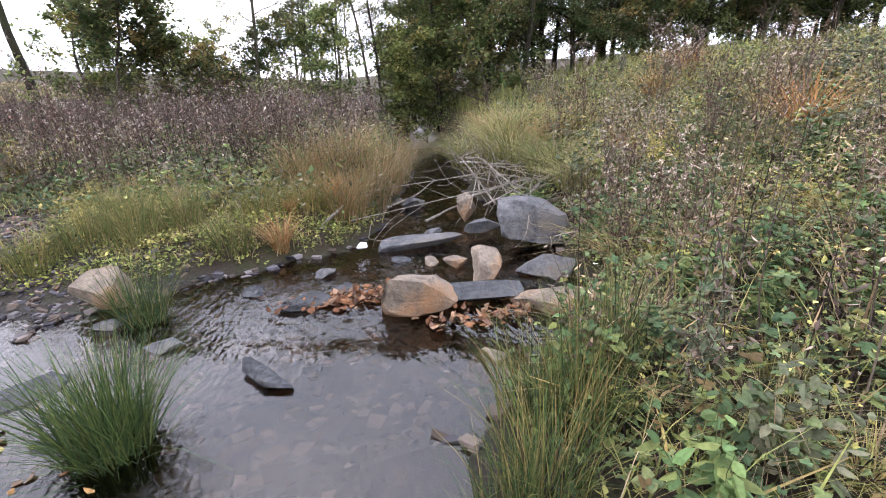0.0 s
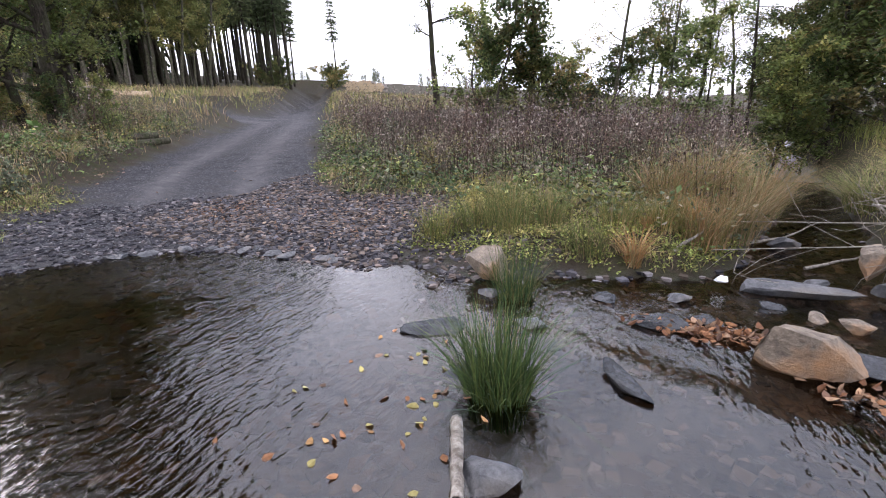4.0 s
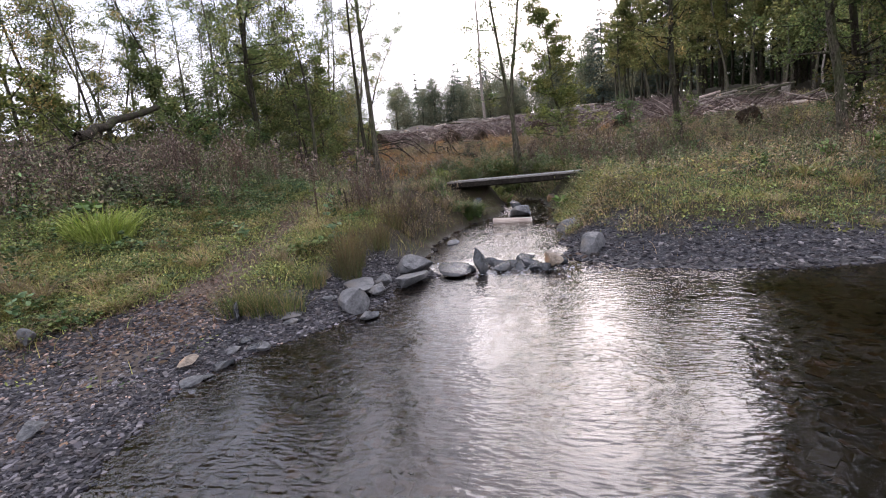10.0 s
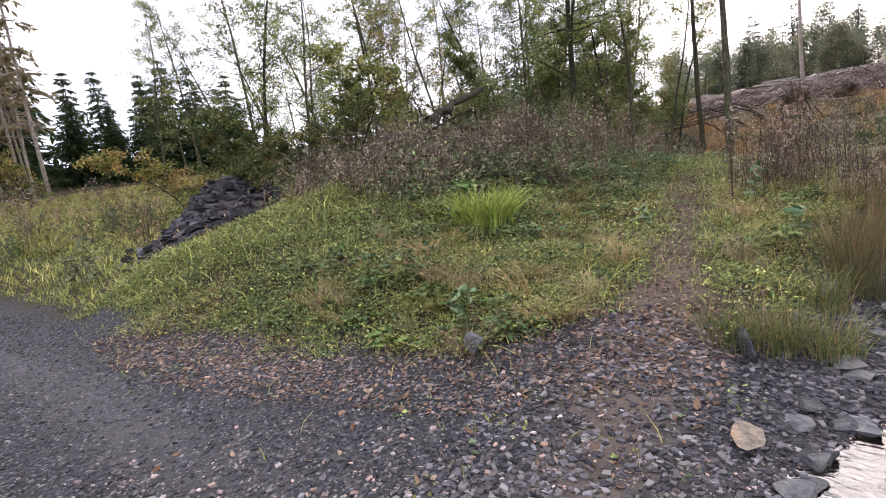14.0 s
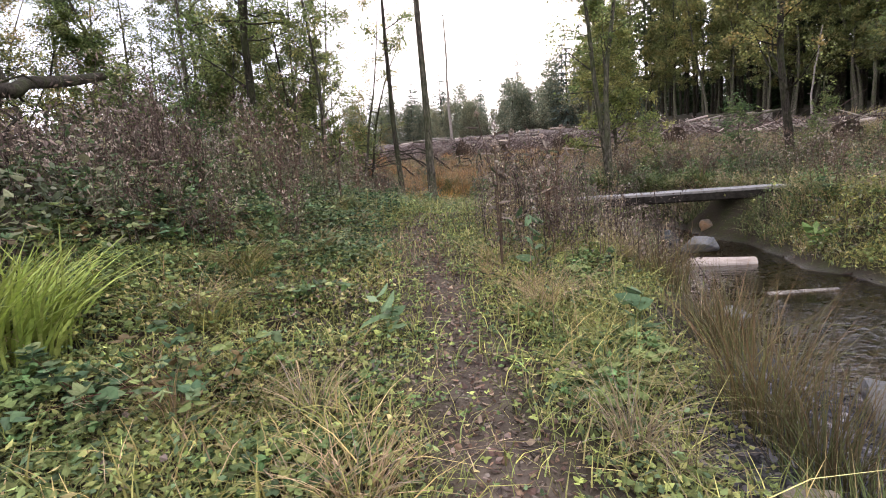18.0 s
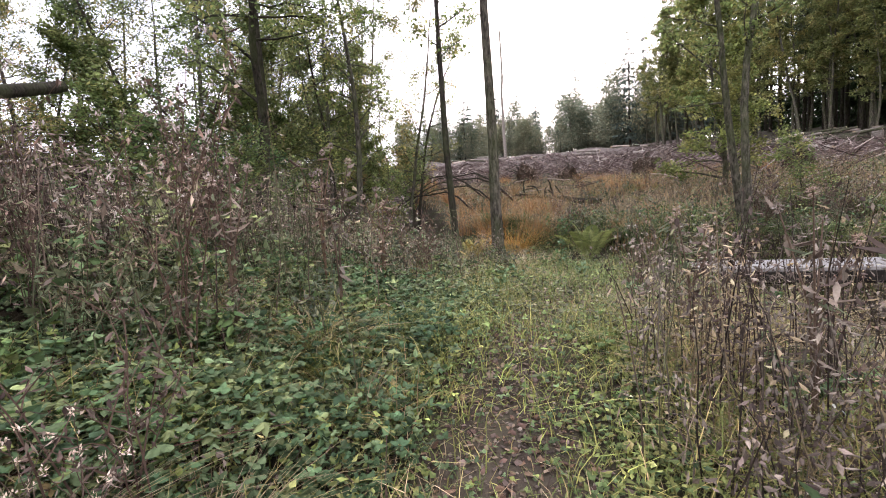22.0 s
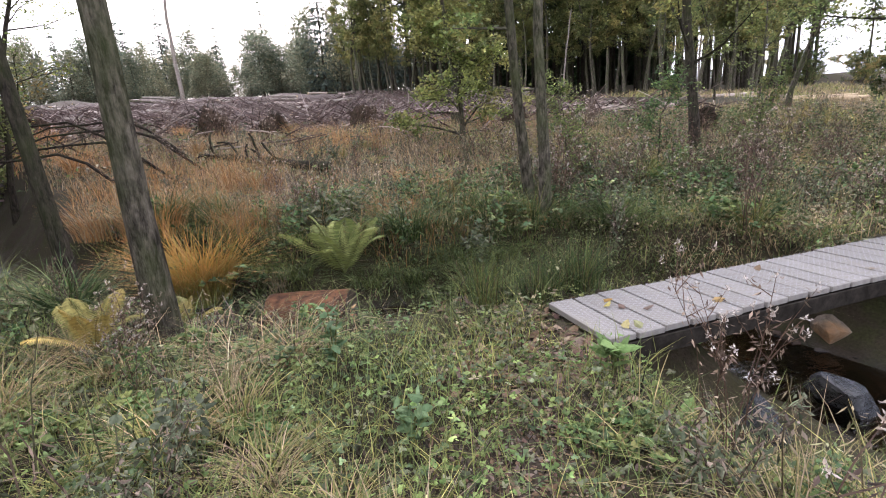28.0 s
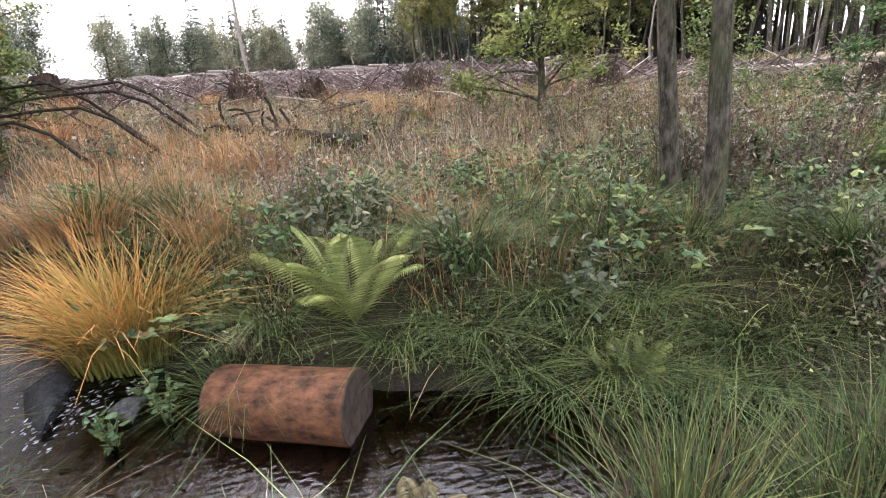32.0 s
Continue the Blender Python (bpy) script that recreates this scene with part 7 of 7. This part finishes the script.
tagged(new("brushwood_litter", sl.mesh("brushwood_litter", DRY)), "brown branches and twigs strewn over the clearing", "brushwood", kind="stuff")

# ---- fallen leaves ----
DEAD = [(0.19, 0.115, 0.065), (0.24, 0.155, 0.09), (0.15, 0.09, 0.065), (0.29, 0.22, 0.14), (0.22, 0.16, 0.125)]


def litter(name, xy, smin, smax, label, palette=DEAD, lift=0.012):
    n = len(xy)
    s = Soup()
    leaves(s, on_ground(xy) + np.array([0, 0, lift]), rng.uniform(smin, smax, n), rng.uniform(smin, smax, n) * 0.7, pick(palette, n, 0.25), tilt=rng.normal(0.05, 0.18, n), full=True)
    tagged(new(name, s.mesh(name, LITTER)), label, "leaves", kind="stuff")


def along_trail(n, wide):
    k = rng.integers(0, len(TRAIL) - 1, n)
    t = rng.uniform(0, 1, n)[:, None]
    p = np.array(TRAIL)
    return p[k] * (1 - t) + p[k + 1] * t + rng.normal(0, wide, (n, 2))


tl = along_trail(4200, 0.3)
litter("trail_leaves", tl[(tl[:, 0] < -4.2) | (rng.uniform(0, 1, len(tl)) < 0.15)], 0.02, 0.055, "brown fallen leaves on the trail")
tl = along_trail(10000, 0.2)
litter("trail_mulch", tl[tl[:, 0] < -4.0], 0.012, 0.035, "dry leaf scraps trodden into the trail", BROWNS + DEAD[:3], 0.006)
litter("bridge_leaves", np.column_stack([rng.normal(-14.7, 0.45, 420), rng.normal(-5.85, 0.35, 420)]), 0.05, 0.12, "reddish-brown fallen leaves at the bridge's end")
litter("verge_leaves", strew(45, (-12, -3), (-2, 8), lambda f: step(3.4, 1.8, f["road"]) * step(0.3, 0.9, f["pool"])), 0.04, 0.09, "brown fallen leaves along the track's edge")
litter("edge_litter", (lambda q: q[np.abs(inside(q[:, 0], q[:, 1], CORNER) + 0.35) < 0.55])(np.column_stack([rng.uniform(-5.4, -1.6, 9000), rng.uniform(-12, -5.2, 9000)])), 0.02, 0.06, "brown leaf litter along the grass edge")
litter("gravel_leaves", np.column_stack([rng.uniform(-5.5, 0.5, 90), rng.uniform(-8.0, -4.6, 90)]), 0.04, 0.09, "scattered brown leaves on the gravel")
litter("bar_leaves", (lambda q: q[inside(q[:, 0], q[:, 1], POOL) > 0.15])(np.column_stack([rng.normal(-3.9, 1.0, 1500), rng.normal(5.5, 0.9, 1500)])), 0.03, 0.08, "brown leaves among the gravel bar stones")
litter("rusty_patch", np.column_stack([rng.normal(-6.6, 0.35, 380), rng.normal(5.0, 0.5, 380)]), 0.03, 0.08, "patch of rust-brown leaves on the track", DEAD[:3])
jam = rng.normal(0, 1, (420, 2)) * np.array([0.24, 0.07]) + np.array([[0.95, 2.95], [-0.15, 3.5], [0.0, 3.55]])[rng.integers(0, 3, 420)]
s = Soup()
leaves(s, np.column_stack([jam, water_level(jam[:, 0], jam[:, 1]) + rng.uniform(0, 0.04, 420)]), rng.uniform(0.04, 0.09, 420), rng.uniform(0.03, 0.06, 420), pick([(0.3, 0.14, 0.05), (0.22, 0.1, 0.04), (0.14, 0.08, 0.05), (0.24, 0.15, 0.08)], 420, 0.25), tilt=rng.normal(0.1, 0.3, 420), full=True)
tagged(new("leaf_jam", s.mesh("leaf_jam", LITTER)), "wet brown leaves caught between the stones", "leaves", kind="stuff")
afloat = np.column_stack([rng.normal(-1.75, 0.35, 60), rng.normal(1.75, 0.5, 60)])
s = Soup()
leaves(s, np.column_stack([afloat, np.full(60, POOL_Z + 0.006)]), rng.uniform(0.03, 0.08, 60), rng.uniform(0.025, 0.05, 60), pick([(0.42, 0.24, 0.07), (0.3, 0.14, 0.05), (0.4, 0.36, 0.1), (0.2, 0.13, 0.08)], 60, 0.2), tilt=rng.normal(0, 0.05, 60), full=True)
tagged(new("floating_leaves", s.mesh("floating_leaves", LITTER)), "yellow and brown leaves floating on the shallows", "leaves", kind="stuff")
for i, (x, y, a) in enumerate([(-14.94, -5.01, 0.4), (-14.81, -5.1, 1.9), (-14.71, -5.0, 2.8), (-14.54, -4.32, 0.9), (-14.43, -5.23, 2.2), (-14.38, -5.12, 3.0), (-14.65, -4.88, 1.2), (-14.9, -3.4, 2.0), (-14.5, -2.6, 0.3)]):
    s = Soup()
    leaves(s, np.zeros((1, 3)), np.array([0.09]), np.array([0.06]), np.array([((0.42, 0.25, 0.08), (0.36, 0.33, 0.12), (0.2, 0.13, 0.1), (0.45, 0.3, 0.13), (0.36, 0.33, 0.16), (0.33, 0.33, 0.17), (0.2, 0.14, 0.11), (0.24, 0.16, 0.1), (0.3, 0.2, 0.1))[i]]), az=np.array([a]), tilt=np.array([0.12]), full=True)
    ob = tagged(new("fallen_leaf", s.mesh("fallen_leaf", LITTER)), "single brown fallen leaf on the boards", "leaf")
    ob.location = (x, y, 0.967)


# ---- single clumps that break up the cover ----
YELLOWS = [(0.4, 0.37, 0.07), (0.34, 0.36, 0.08), (0.46, 0.38, 0.1)]
FRESH = [(0.1, 0.2, 0.06), (0.14, 0.24, 0.07), (0.08, 0.16, 0.055), (0.2, 0.27, 0.07)]
SILVER = [(0.12, 0.155, 0.085), (0.17, 0.19, 0.115), (0.095, 0.125, 0.07)]
PURPLE = [(0.11, 0.075, 0.06), (0.15, 0.105, 0.08), (0.2, 0.155, 0.115), (0.08, 0.055, 0.045)]
BUFF = [(0.55, 0.5, 0.42), (0.62, 0.57, 0.5), (0.45, 0.39, 0.31)]


def stalks(n, h, flare, spread):
    """n stem lines that fan out from one root."""
    g, f = rng.uniform(0, 6.28, n), np.abs(rng.normal(flare, flare * 0.5, n))
    H = h * rng.uniform(0.55, 1.0, n)
    t = np.linspace(0, 1, 6)
    b = rng.normal(0, spread, (n, 2))
    line = np.zeros((n, 6, 3))
    d = np.column_stack([np.cos(g), np.sin(g)])
    line[..., :2] = b[:, None] + d[:, None] * (f * H)[:, None, None] * (t ** 1.6)[None, :, None] + rng.normal(0, 0.008, (n, 6, 2))
    line[..., 2] = -0.03 + H[:, None] * t * (1 - 0.35 * np.minimum(f, 1.2)[:, None] * t)
    return line


def points_on(line, k, lo, hi=1.0):
    n = len(line)
    q = rng.uniform(lo, hi, (n, k)) * 5
    j = np.minimum(q.astype(int), 4)
    i = np.arange(n)[:, None]
    return (line[i, j] + (line[i, j + 1] - line[i, j]) * (q - j)[..., None]).reshape(-1, 3)


def clump(name, label, category, group, stem_soup, leaf_soup, leaf_mat=None, third=None):
    root = tagged(new(name), label, category, group)
    tagged(part("stalk", stem_soup.mesh("stalk", DRY), None, root), kind="stuff")
    tagged(part("foliage", leaf_soup.mesh("foliage", leaf_mat or LEAF), None, root), kind="stuff")
    if third:
        tagged(part("seed_down", third.mesh("seed_down", DRY), None, root, "pale downy seed heads"), kind="stuff")
    return root


def stem_tubes(line, tone, r=0.0045):
    s = Soup()
    tubes(s, line, np.tile(np.linspace(r, r * 0.3, 6), (len(line), 1)), np.array(tone), 3)
    return s


def brown_weed(h, palette, label, per=17, size=0.036, n=7, seeds=False):
    line = stalks(n, h, 0.22, 0.05)
    st = stem_tubes(line, (0.11, 0.075, 0.06))
    side = []
    for a in points_on(line, 4, 0.4):
        side.append(limb(rng, a, np.array([rng.normal(0, 0.6), rng.normal(0, 0.6), 0.8]), h * rng.uniform(0.12, 0.3), 6, 0.03, 0.1))
    side = np.array(side)
    tubes(st, side, np.tile(np.linspace(0.003, 0.001, 6), (len(side), 1)), np.array([0.13, 0.09, 0.07]), 3)
    lf = Soup()
    at = np.concatenate([points_on(line, per, 0.08), points_on(side, 7, 0.2)])
    k = len(at)
    at = at + rng.normal(0, 0.012, (k, 3))
    leaves(lf, at, rng.uniform(0.5, 1.6, k) * size, rng.uniform(0.18, 0.5, k) * size, pick(palette, k, 0.4), 0.6)
    hd = None
    if seeds:
        hd = Soup()
        tips = np.repeat(np.concatenate([line[:, -1], side[:, -1]]), 12, 0)
        leaves(hd, tips + rng.normal(0, 0.008, tips.shape), rng.uniform(0.012, 0.026, len(tips)), np.full(len(tips), 0.008), pick(BUFF, len(tips), 0.2), tilt=rng.normal(0.4, 0.8, len(tips)))
    return clump("withered_weed", label, "weed", "withered weeds on the slopes", st, lf, DRY, hd)


def nettle_like(h, palette, label, size=0.07, n=9, per=15):
    line = stalks(n, h, 0.2, 0.08)
    lf = Soup()
    at = points_on(line, per, 0.12)
    k = len(at)
    low = 1.25 - 0.5 * np.clip(at[:, 2] / h, 0, 1)
    leaves(lf, at, rng.uniform(0.6, 1.3, k) * size * low, rng.uniform(0.4, 0.75, k) * size * low, pick(palette, k, 0.3), 0.3, full=True)
    return clump("herb_clump", label, "plant", "leafy herbs", stem_tubes(line, (0.12, 0.13, 0.06), 0.004), lf)


def bramble(h, palette, label, size=0.055, n=9, per=12):
    line = stalks(n, h, 1.0, 0.06)
    lf = Soup()
    at = points_on(line, per, 0.15) + np.array([0, 0, 0.02])
    fans(lf, at, size, pick(palette, len(at), 0.28))
    return clump("bramble", label, "bramble", "brambles", stem_tubes(line, (0.12, 0.06, 0.05), 0.004), lf)


def creeper(palette, label, size=0.05, n=95, radius=0.28, high=0.16):
    r, g = radius * rng.uniform(0, 1, n) ** 0.6, rng.uniform(0, 6.28, n)
    foot = np.column_stack([np.cos(g) * r * 0.85, np.sin(g) * r * 0.85, np.full(n, -0.03)])
    top = np.column_stack([np.cos(g) * r, np.sin(g) * r, high * rng.uniform(0.25, 1, n) * (1.1 - r / radius * 0.6)])
    st = Soup()
    tubes(st, np.stack([foot, (foot + top) / 2, top], 1), np.tile([0.002, 0.002, 0.0015], (n, 1)), np.array([0.14, 0.13, 0.06]), 3)
    lf = Soup()
    fans(lf, top, size, pick(palette, n, 0.3), 5, 0.05)
    return clump("ground_cover", label, "plant", "low creeping plants", st, lf)


def feathery(h, label, n=12):
    line = stalks(n, h, 0.35, 0.06)
    lf = Soup()
    at = points_on(line, 46, 0.2)
    k = len(at)
    leaves(lf, at, rng.uniform(0.5, 1.4, k) * 0.042, rng.uniform(0.5, 1, k) * 0.01, pick(YELLOWS, k, 0.22), 0.0)
    return clump("feathery_plant", label, "plant", "yellowing feathery plants", stem_tubes(line, (0.22, 0.2, 0.06), 0.003), lf)


def tuft(h, palette, label, n=170, lean=0.8, width=0.006, tips=None, radius=0.1, name="grass_tuft"):
    return tussock(name, 0, 0, h, n, radius, palette, label, lean, width, tips)


KINDS = dict(
    brown=[brown_weed(1.0, PURPLE, "withered weed with dark purple-brown leaves"), brown_weed(1.1, BROWNS, "tall withered brown weed with curled leaves", seeds=True)],
    tall=[brown_weed(1.55, BROWNS + PURPLE[:2], "tall dry thistle with curled grey-brown leaves", 22, 0.045, 6, True), brown_weed(1.4, PURPLE + SILVER[:1], "tall dark withered weed beside the trail", 22, 0.045, 6)],
    grey=[nettle_like(0.75, SILVER, "grey-green mint-like herb clump with soft leaves"), brown_weed(0.8, SILVER + BROWNS[1:2], "half-withered grey-green weed with narrow leaves", 30, 0.05)],
    nettle=[nettle_like(0.55, FRESH, "fresh green nettle clump on damp soil", 0.075), nettle_like(0.8, FRESH + BRAMBLE, "dark green nettle clump among the weeds", 0.065)],
    bramble=[bramble(0.5, BRAMBLE + FRESH[:1], "low green bramble with arching canes"), bramble(0.6, BRAMBLE + FRESH[3:] + [(0.19, 0.14, 0.05)], "bramble with some yellowed leaves", 0.06)],
    creep=[creeper(FRESH + HERBS[:2], "low green creeping plant with lobed leaves"), creeper(HERBS[:4] + FRESH, "low yellowing creeping plant with lobed leaves", 0.045)],
    yellow=[feathery(0.65, "yellowing feathery plant on the slope"), feathery(0.45, "small yellow feathery plant among the weeds")],
    straw=[tuft(0.6, STRAW + BROWNS[3:], "straw-coloured dry grass clump standing in the weeds", 120, 0.7, 0.006, name="straw_clump"), tuft(0.8, STRAW + GRASS[3:], "long pale arching grass clump half dry", 100, 1.1, 0.006, name="straw_clump")],
    green=[tuft(0.5, GRASS, "green arching grass clump in the turf", 140, 1.0, 0.009), tuft(0.42, GRASS + YELLOWS[:1], "yellow-green grass clump in the turf", 130, 0.8, 0.009)],
    dark=[tuft(0.8, RUSH + HERBS[:1], "dark green sedge clump on the stream bank", 190, 0.9, 0.013, radius=0.16, name="sedge_clump"), tuft(0.65, RUSH + RUSHDRY[:2], "dark olive sedge clump on the stream bank", 170, 0.6, 0.011, radius=0.14, name="sedge_clump")],
    rust=[tuft(0.75, GRASS[3:] + RUST, "rust-orange autumn grass clump on the meadow", 150, 0.6, 0.011, RUST, name="autumn_grass"), tuft(0.6, STRAW[:2] + RUST[2:], "orange-brown dry grass clump on the meadow", 140, 0.8, 0.011, RUST, name="autumn_grass")],
)
placed = set()


def plant_out(n, lo, hi, prob, kinds, smin=0.7, smax=1.2, k=0.9, seed=0.0):
    xy = strew(min(40, 10 + 8 * n / ((hi[0] - lo[0]) * (hi[1] - lo[1]))), lo, hi, prob)
    xy = xy[along(xy[:, 0], xy[:, 1], WALKLINE)[0] > 0.5]
    xy = xy[~((xy[:, 0] > -15.7) & (xy[:, 0] < -13.7) & (xy[:, 1] > -6.4) & (xy[:, 1] < -0.6))]
    xy = xy[rng.permutation(len(xy))[:n]]
    fld = field(xy[:, 0], xy[:, 1])
    xy = xy[fld["bare"] < 0.25]
    pickd = 0.5 + 0.4 * wob(xy[:, 0], xy[:, 1], k, seed) + rng.normal(0, 0.24, len(xy))
    height = ground(xy[:, 0], xy[:, 1])
    for i, (x, y) in enumerate(xy):
        kind = kinds[int(np.clip(pickd[i], 0, 0.999) * len(kinds))]
        v = int(rng.integers(0, 2))
        ob, turn, size = KINDS[kind][v], rng.uniform(0, 360), rng.uniform(smin, smax)
        if (kind, v) in placed:
            again(ob, x, y, turn, size, z=height[i])
        else:
            stand(ob, x, y, turn, size)
        placed.add((kind, v))


plant_out(180, (0.3, 0.9), (5, 6), lambda f: hill(f) * step(0.3, 0.8, f["run"] - 0.6), ("bramble", "nettle", "yellow", "green", "grey", "bramble", "straw", "brown", "green", "nettle"), 0.55, 1.0, 1.6, 1.0)
plant_out(100, (2, 4.5), (10, 14), lambda f: hill(f) * step(1.2, 2.0, f["run"]), ("grey", "green", "straw", "brown", "rust", "green", "yellow", "brown"), 0.9, 1.6, 0.8, 2.0)
plant_out(90, (-14, 5.5), (1.6, 12), lambda f: step(5.6, 6.6, f["y"]) * step(2.4, 3.2, f["road"]) * step(0.9, 1.5, f["run"]), ("grey", "brown", "brown", "green", "straw", "grey", "tall", "yellow"), 0.8, 1.4, 0.9, 3.0)
plant_out(22, (-4, 4.3), (0.4, 6.5), lambda f: step(2.4, 3.0, f["road"]) * step(0.3, 0.6, f["pool"]) * step(0.9, 1.2, f["run"]), ("green", "rust", "yellow", "straw", "creep"), 0.4, 0.8, 1.5, 4.0)
plant_out(160, (-11, -9.6), (-2.6, -5.3), lambda f: south(f) * step(0.35, 0.6, f["trail"]) * step(0.3, 0.7, f["pool"] - 0.6), ("creep", "green", "creep", "creep", "straw", "creep", "bramble", "creep"), 0.5, 0.95, 1.8, 5.0)
plant_out(110, (-13, -10.8), (-7.2, -6.6), lambda f: step(0.5, 0.8, f["trail"]) * step(0.75, 1.1, f["walk"]), ("nettle", "bramble", "creep", "grey", "nettle", "creep", "brown", "bramble"), 0.6, 1.05, 1.3, 6.0)
plant_out(12, (-12.2, -10.2), (-8.6, -8.1), lambda f: step(0.95, 1.2, f["walk"]), ("tall",), 0.8, 1.15)
plant_out(50, (-13, -6.7), (-6.0, -4.2), lambda f: step(0.45, 0.7, f["trail"]) * step(1.3, 1.6, f["brook"]) * step(0.4, 0.8, f["pool"]), ("straw", "green", "straw", "brown", "creep", "straw"), 0.6, 0.9, 1.3, 7.0)
plant_out(190, (-17.5, -11.5), (-11.3, -5.4), lambda f: near_bridge(f) * step(0.55, 0.9, f["walk"]), ("grey", "nettle", "creep", "green", "creep", "straw", "brown", "grey", "nettle", "bramble"), 0.45, 0.85, 1.4, 8.0)
plant_out(170, (-20.2, -9.5), (-16.4, 0.5), lambda f: step(0.78, 0.95, f["brook"]) * (f["x"] < -16.9), ("dark", "nettle", "dark", "bramble", "dark", "grey", "brown", "straw", "nettle"), 0.7, 1.35, 1.2, 9.0)
plant_out(150, (-31, -15), (-18, 3), lambda f: west(f), ("rust", "straw", "green", "straw", "brown", "rust", "straw", "grey"), 0.8, 1.3, 0.45, 10.0)
plant_out(60, (-19.5, -2.6), (-15, 2.5), lambda f: step(1.0, 1.4, f["brook"]), ("brown", "dark", "grey", "nettle", "bramble", "straw", "green"), 0.8, 1.4, 1.1, 15.0)
plant_out(130, (-26, -1.5), (-9.6, 12), nw, ("grey", "brown", "green", "nettle", "straw", "bramble", "brown", "yellow"), 0.8, 1.4, 0.6, 11.0)
plant_out(30, (-20, -16), (-13.2, -10.5), lambda f: step(1.6, 2.2, f["brook"]), ("nettle", "grey", "brown", "bramble"), 1.0, 1.7, 0.9, 12.0)

plant_out(50, (-6, -28), (10, -14), lambda f: step(2.4, 3.2, f["road"]), ("brown", "grey", "green", "nettle", "brown"), 1.0, 1.8, 0.5, 13.0)
plant_out(30, (-13.7, -5.3), (-11.4, -4.0), lambda f: step(0.85, 1.05, f["brook"]), ("dark", "straw", "nettle", "green", "dark"), 0.5, 0.85, 1.5, 14.0)
# shrubs with small leaves by the alders
shrub = [broadleaf(110 + i, 2.4, 0.02, (rng.normal(0, 0.2), rng.normal(0, 0.2)), 0.03, 24, 0.5, 2200, 0.06, (GREENS, FRESH)[i], name="bush", label="thin-leaved green shrub beside the alders", wander=0.12) for i in range(2)]
for i, (x, y, s) in enumerate([(-14.2, -12.4, 0.9), (-15.0, -13.6, 1.3), (-14.8, -14.8, 1.5), (-16.5, -13.2, 1.2), (-17.2, -11.2, 0.8), (-14.0, -15.6, 1.6), (-19.8, -2.0, 0.8), (-20.4, 0.6, 0.9), (-19.2, 1.8, 0.8)]):
    (stand if i < 2 else again)(shrub[i % 2], x, y, i * 77, s)
# rust-coloured seedling, thistle flower and mossy clump by the thick log
seedling = leafy_plant("seedling", -16.05, -6.95, 0.55, 18, 0.085, [(0.45, 0.2, 0.09), (0.5, 0.3, 0.14)], "small rust-coloured seedling at the water's edge", 2)
moss = [leafy_plant("herb_clump", x, y, h, 60, 0.07, BROAD + HERBS[:2], "green herbs growing on the stone beside the log", 6) for x, y, h in ((-17.75, -8.0, 0.5), (-17.55, -8.25, 0.45), (-17.95, -8.15, 0.5))]
tf = tagged(new("thistle"), "green thistle with one round pink flower head", "thistle")
tf.location = (-14.8, -13.1, float(ground(np.array([-14.8]), np.array([-13.1]))[0]))
line = stalks(5, 1.15, 0.12, 0.05)
line[0, :, 2] *= 1.35 * 1.15 / line[0, -1, 2]
part("stems", stem_tubes(line, (0.14, 0.17, 0.09)).mesh("stems", LEAF), None, tf)
lf = Soup()
at = points_on(line, 18, 0.1)
leaves(lf, at, rng.uniform(0.08, 0.16, len(at)), rng.uniform(0.02, 0.045, len(at)), pick(SILVER + FRESH[:1], len(at), 0.25), 0.2, full=True)
part("foliage", lf.mesh("foliage", LEAF), None, tf)
hd = Soup()
d = rng.normal(0, 1, (160, 3))
d[:, 2] = np.abs(d[:, 2])
d /= np.linalg.norm(d, axis=1, keepdims=True)
leaves(hd, line[0, -1] + d * 0.015, np.full(160, 0.045), np.full(160, 0.014), pick([(0.55, 0.16, 0.5), (0.62, 0.25, 0.58)], 160, 0.15), az=np.arctan2(d[:, 1], d[:, 0]), tilt=np.arcsin(d[:, 2]))
part("flower_head", hd.mesh("flower_head", LEAF), None, tf, "pink-purple flower head")

# white water where the stream drops over the stones
FOAM = leafy("white_water", 0.35, 0.4, 0.5)


def white_water(cx, cy, sx, sy, turn, n, label):
    g = radians(turn)
    u, w = rng.normal(0, sx, n), rng.normal(0, sy, n)
    x, y = cx + u * math.cos(g) - w * math.sin(g), cy + u * math.sin(g) + w * math.cos(g)
    z = water_level(x, y)
    k = z > ground(x, y) + 0.01
    x, y, z = x[k], y[k], z[k]
    m = len(x)
    s = Soup()
    leaves(s, np.column_stack([x, y, z + rng.uniform(0.002, 0.02, m)]), rng.uniform(0.015, 0.05, m), rng.uniform(0.006, 0.016, m), pick([(0.75, 0.77, 0.8), (0.6, 0.63, 0.66)], m, 0.1),
           az=g + 1.57 + rng.normal(0, 0.4, m), tilt=rng.normal(0, 0.12, m), full=True)
    tagged(new("white_water", s.mesh("white_water", FOAM)), label, "foam", kind="stuff")


white_water(-7.25, -2.5, 0.16, 0.5, 0, 420, "white broken water running over the stones")
white_water(-18.0, -8.7, 0.2, 0.25, 30, 200, "small white ripples in the upper stream")
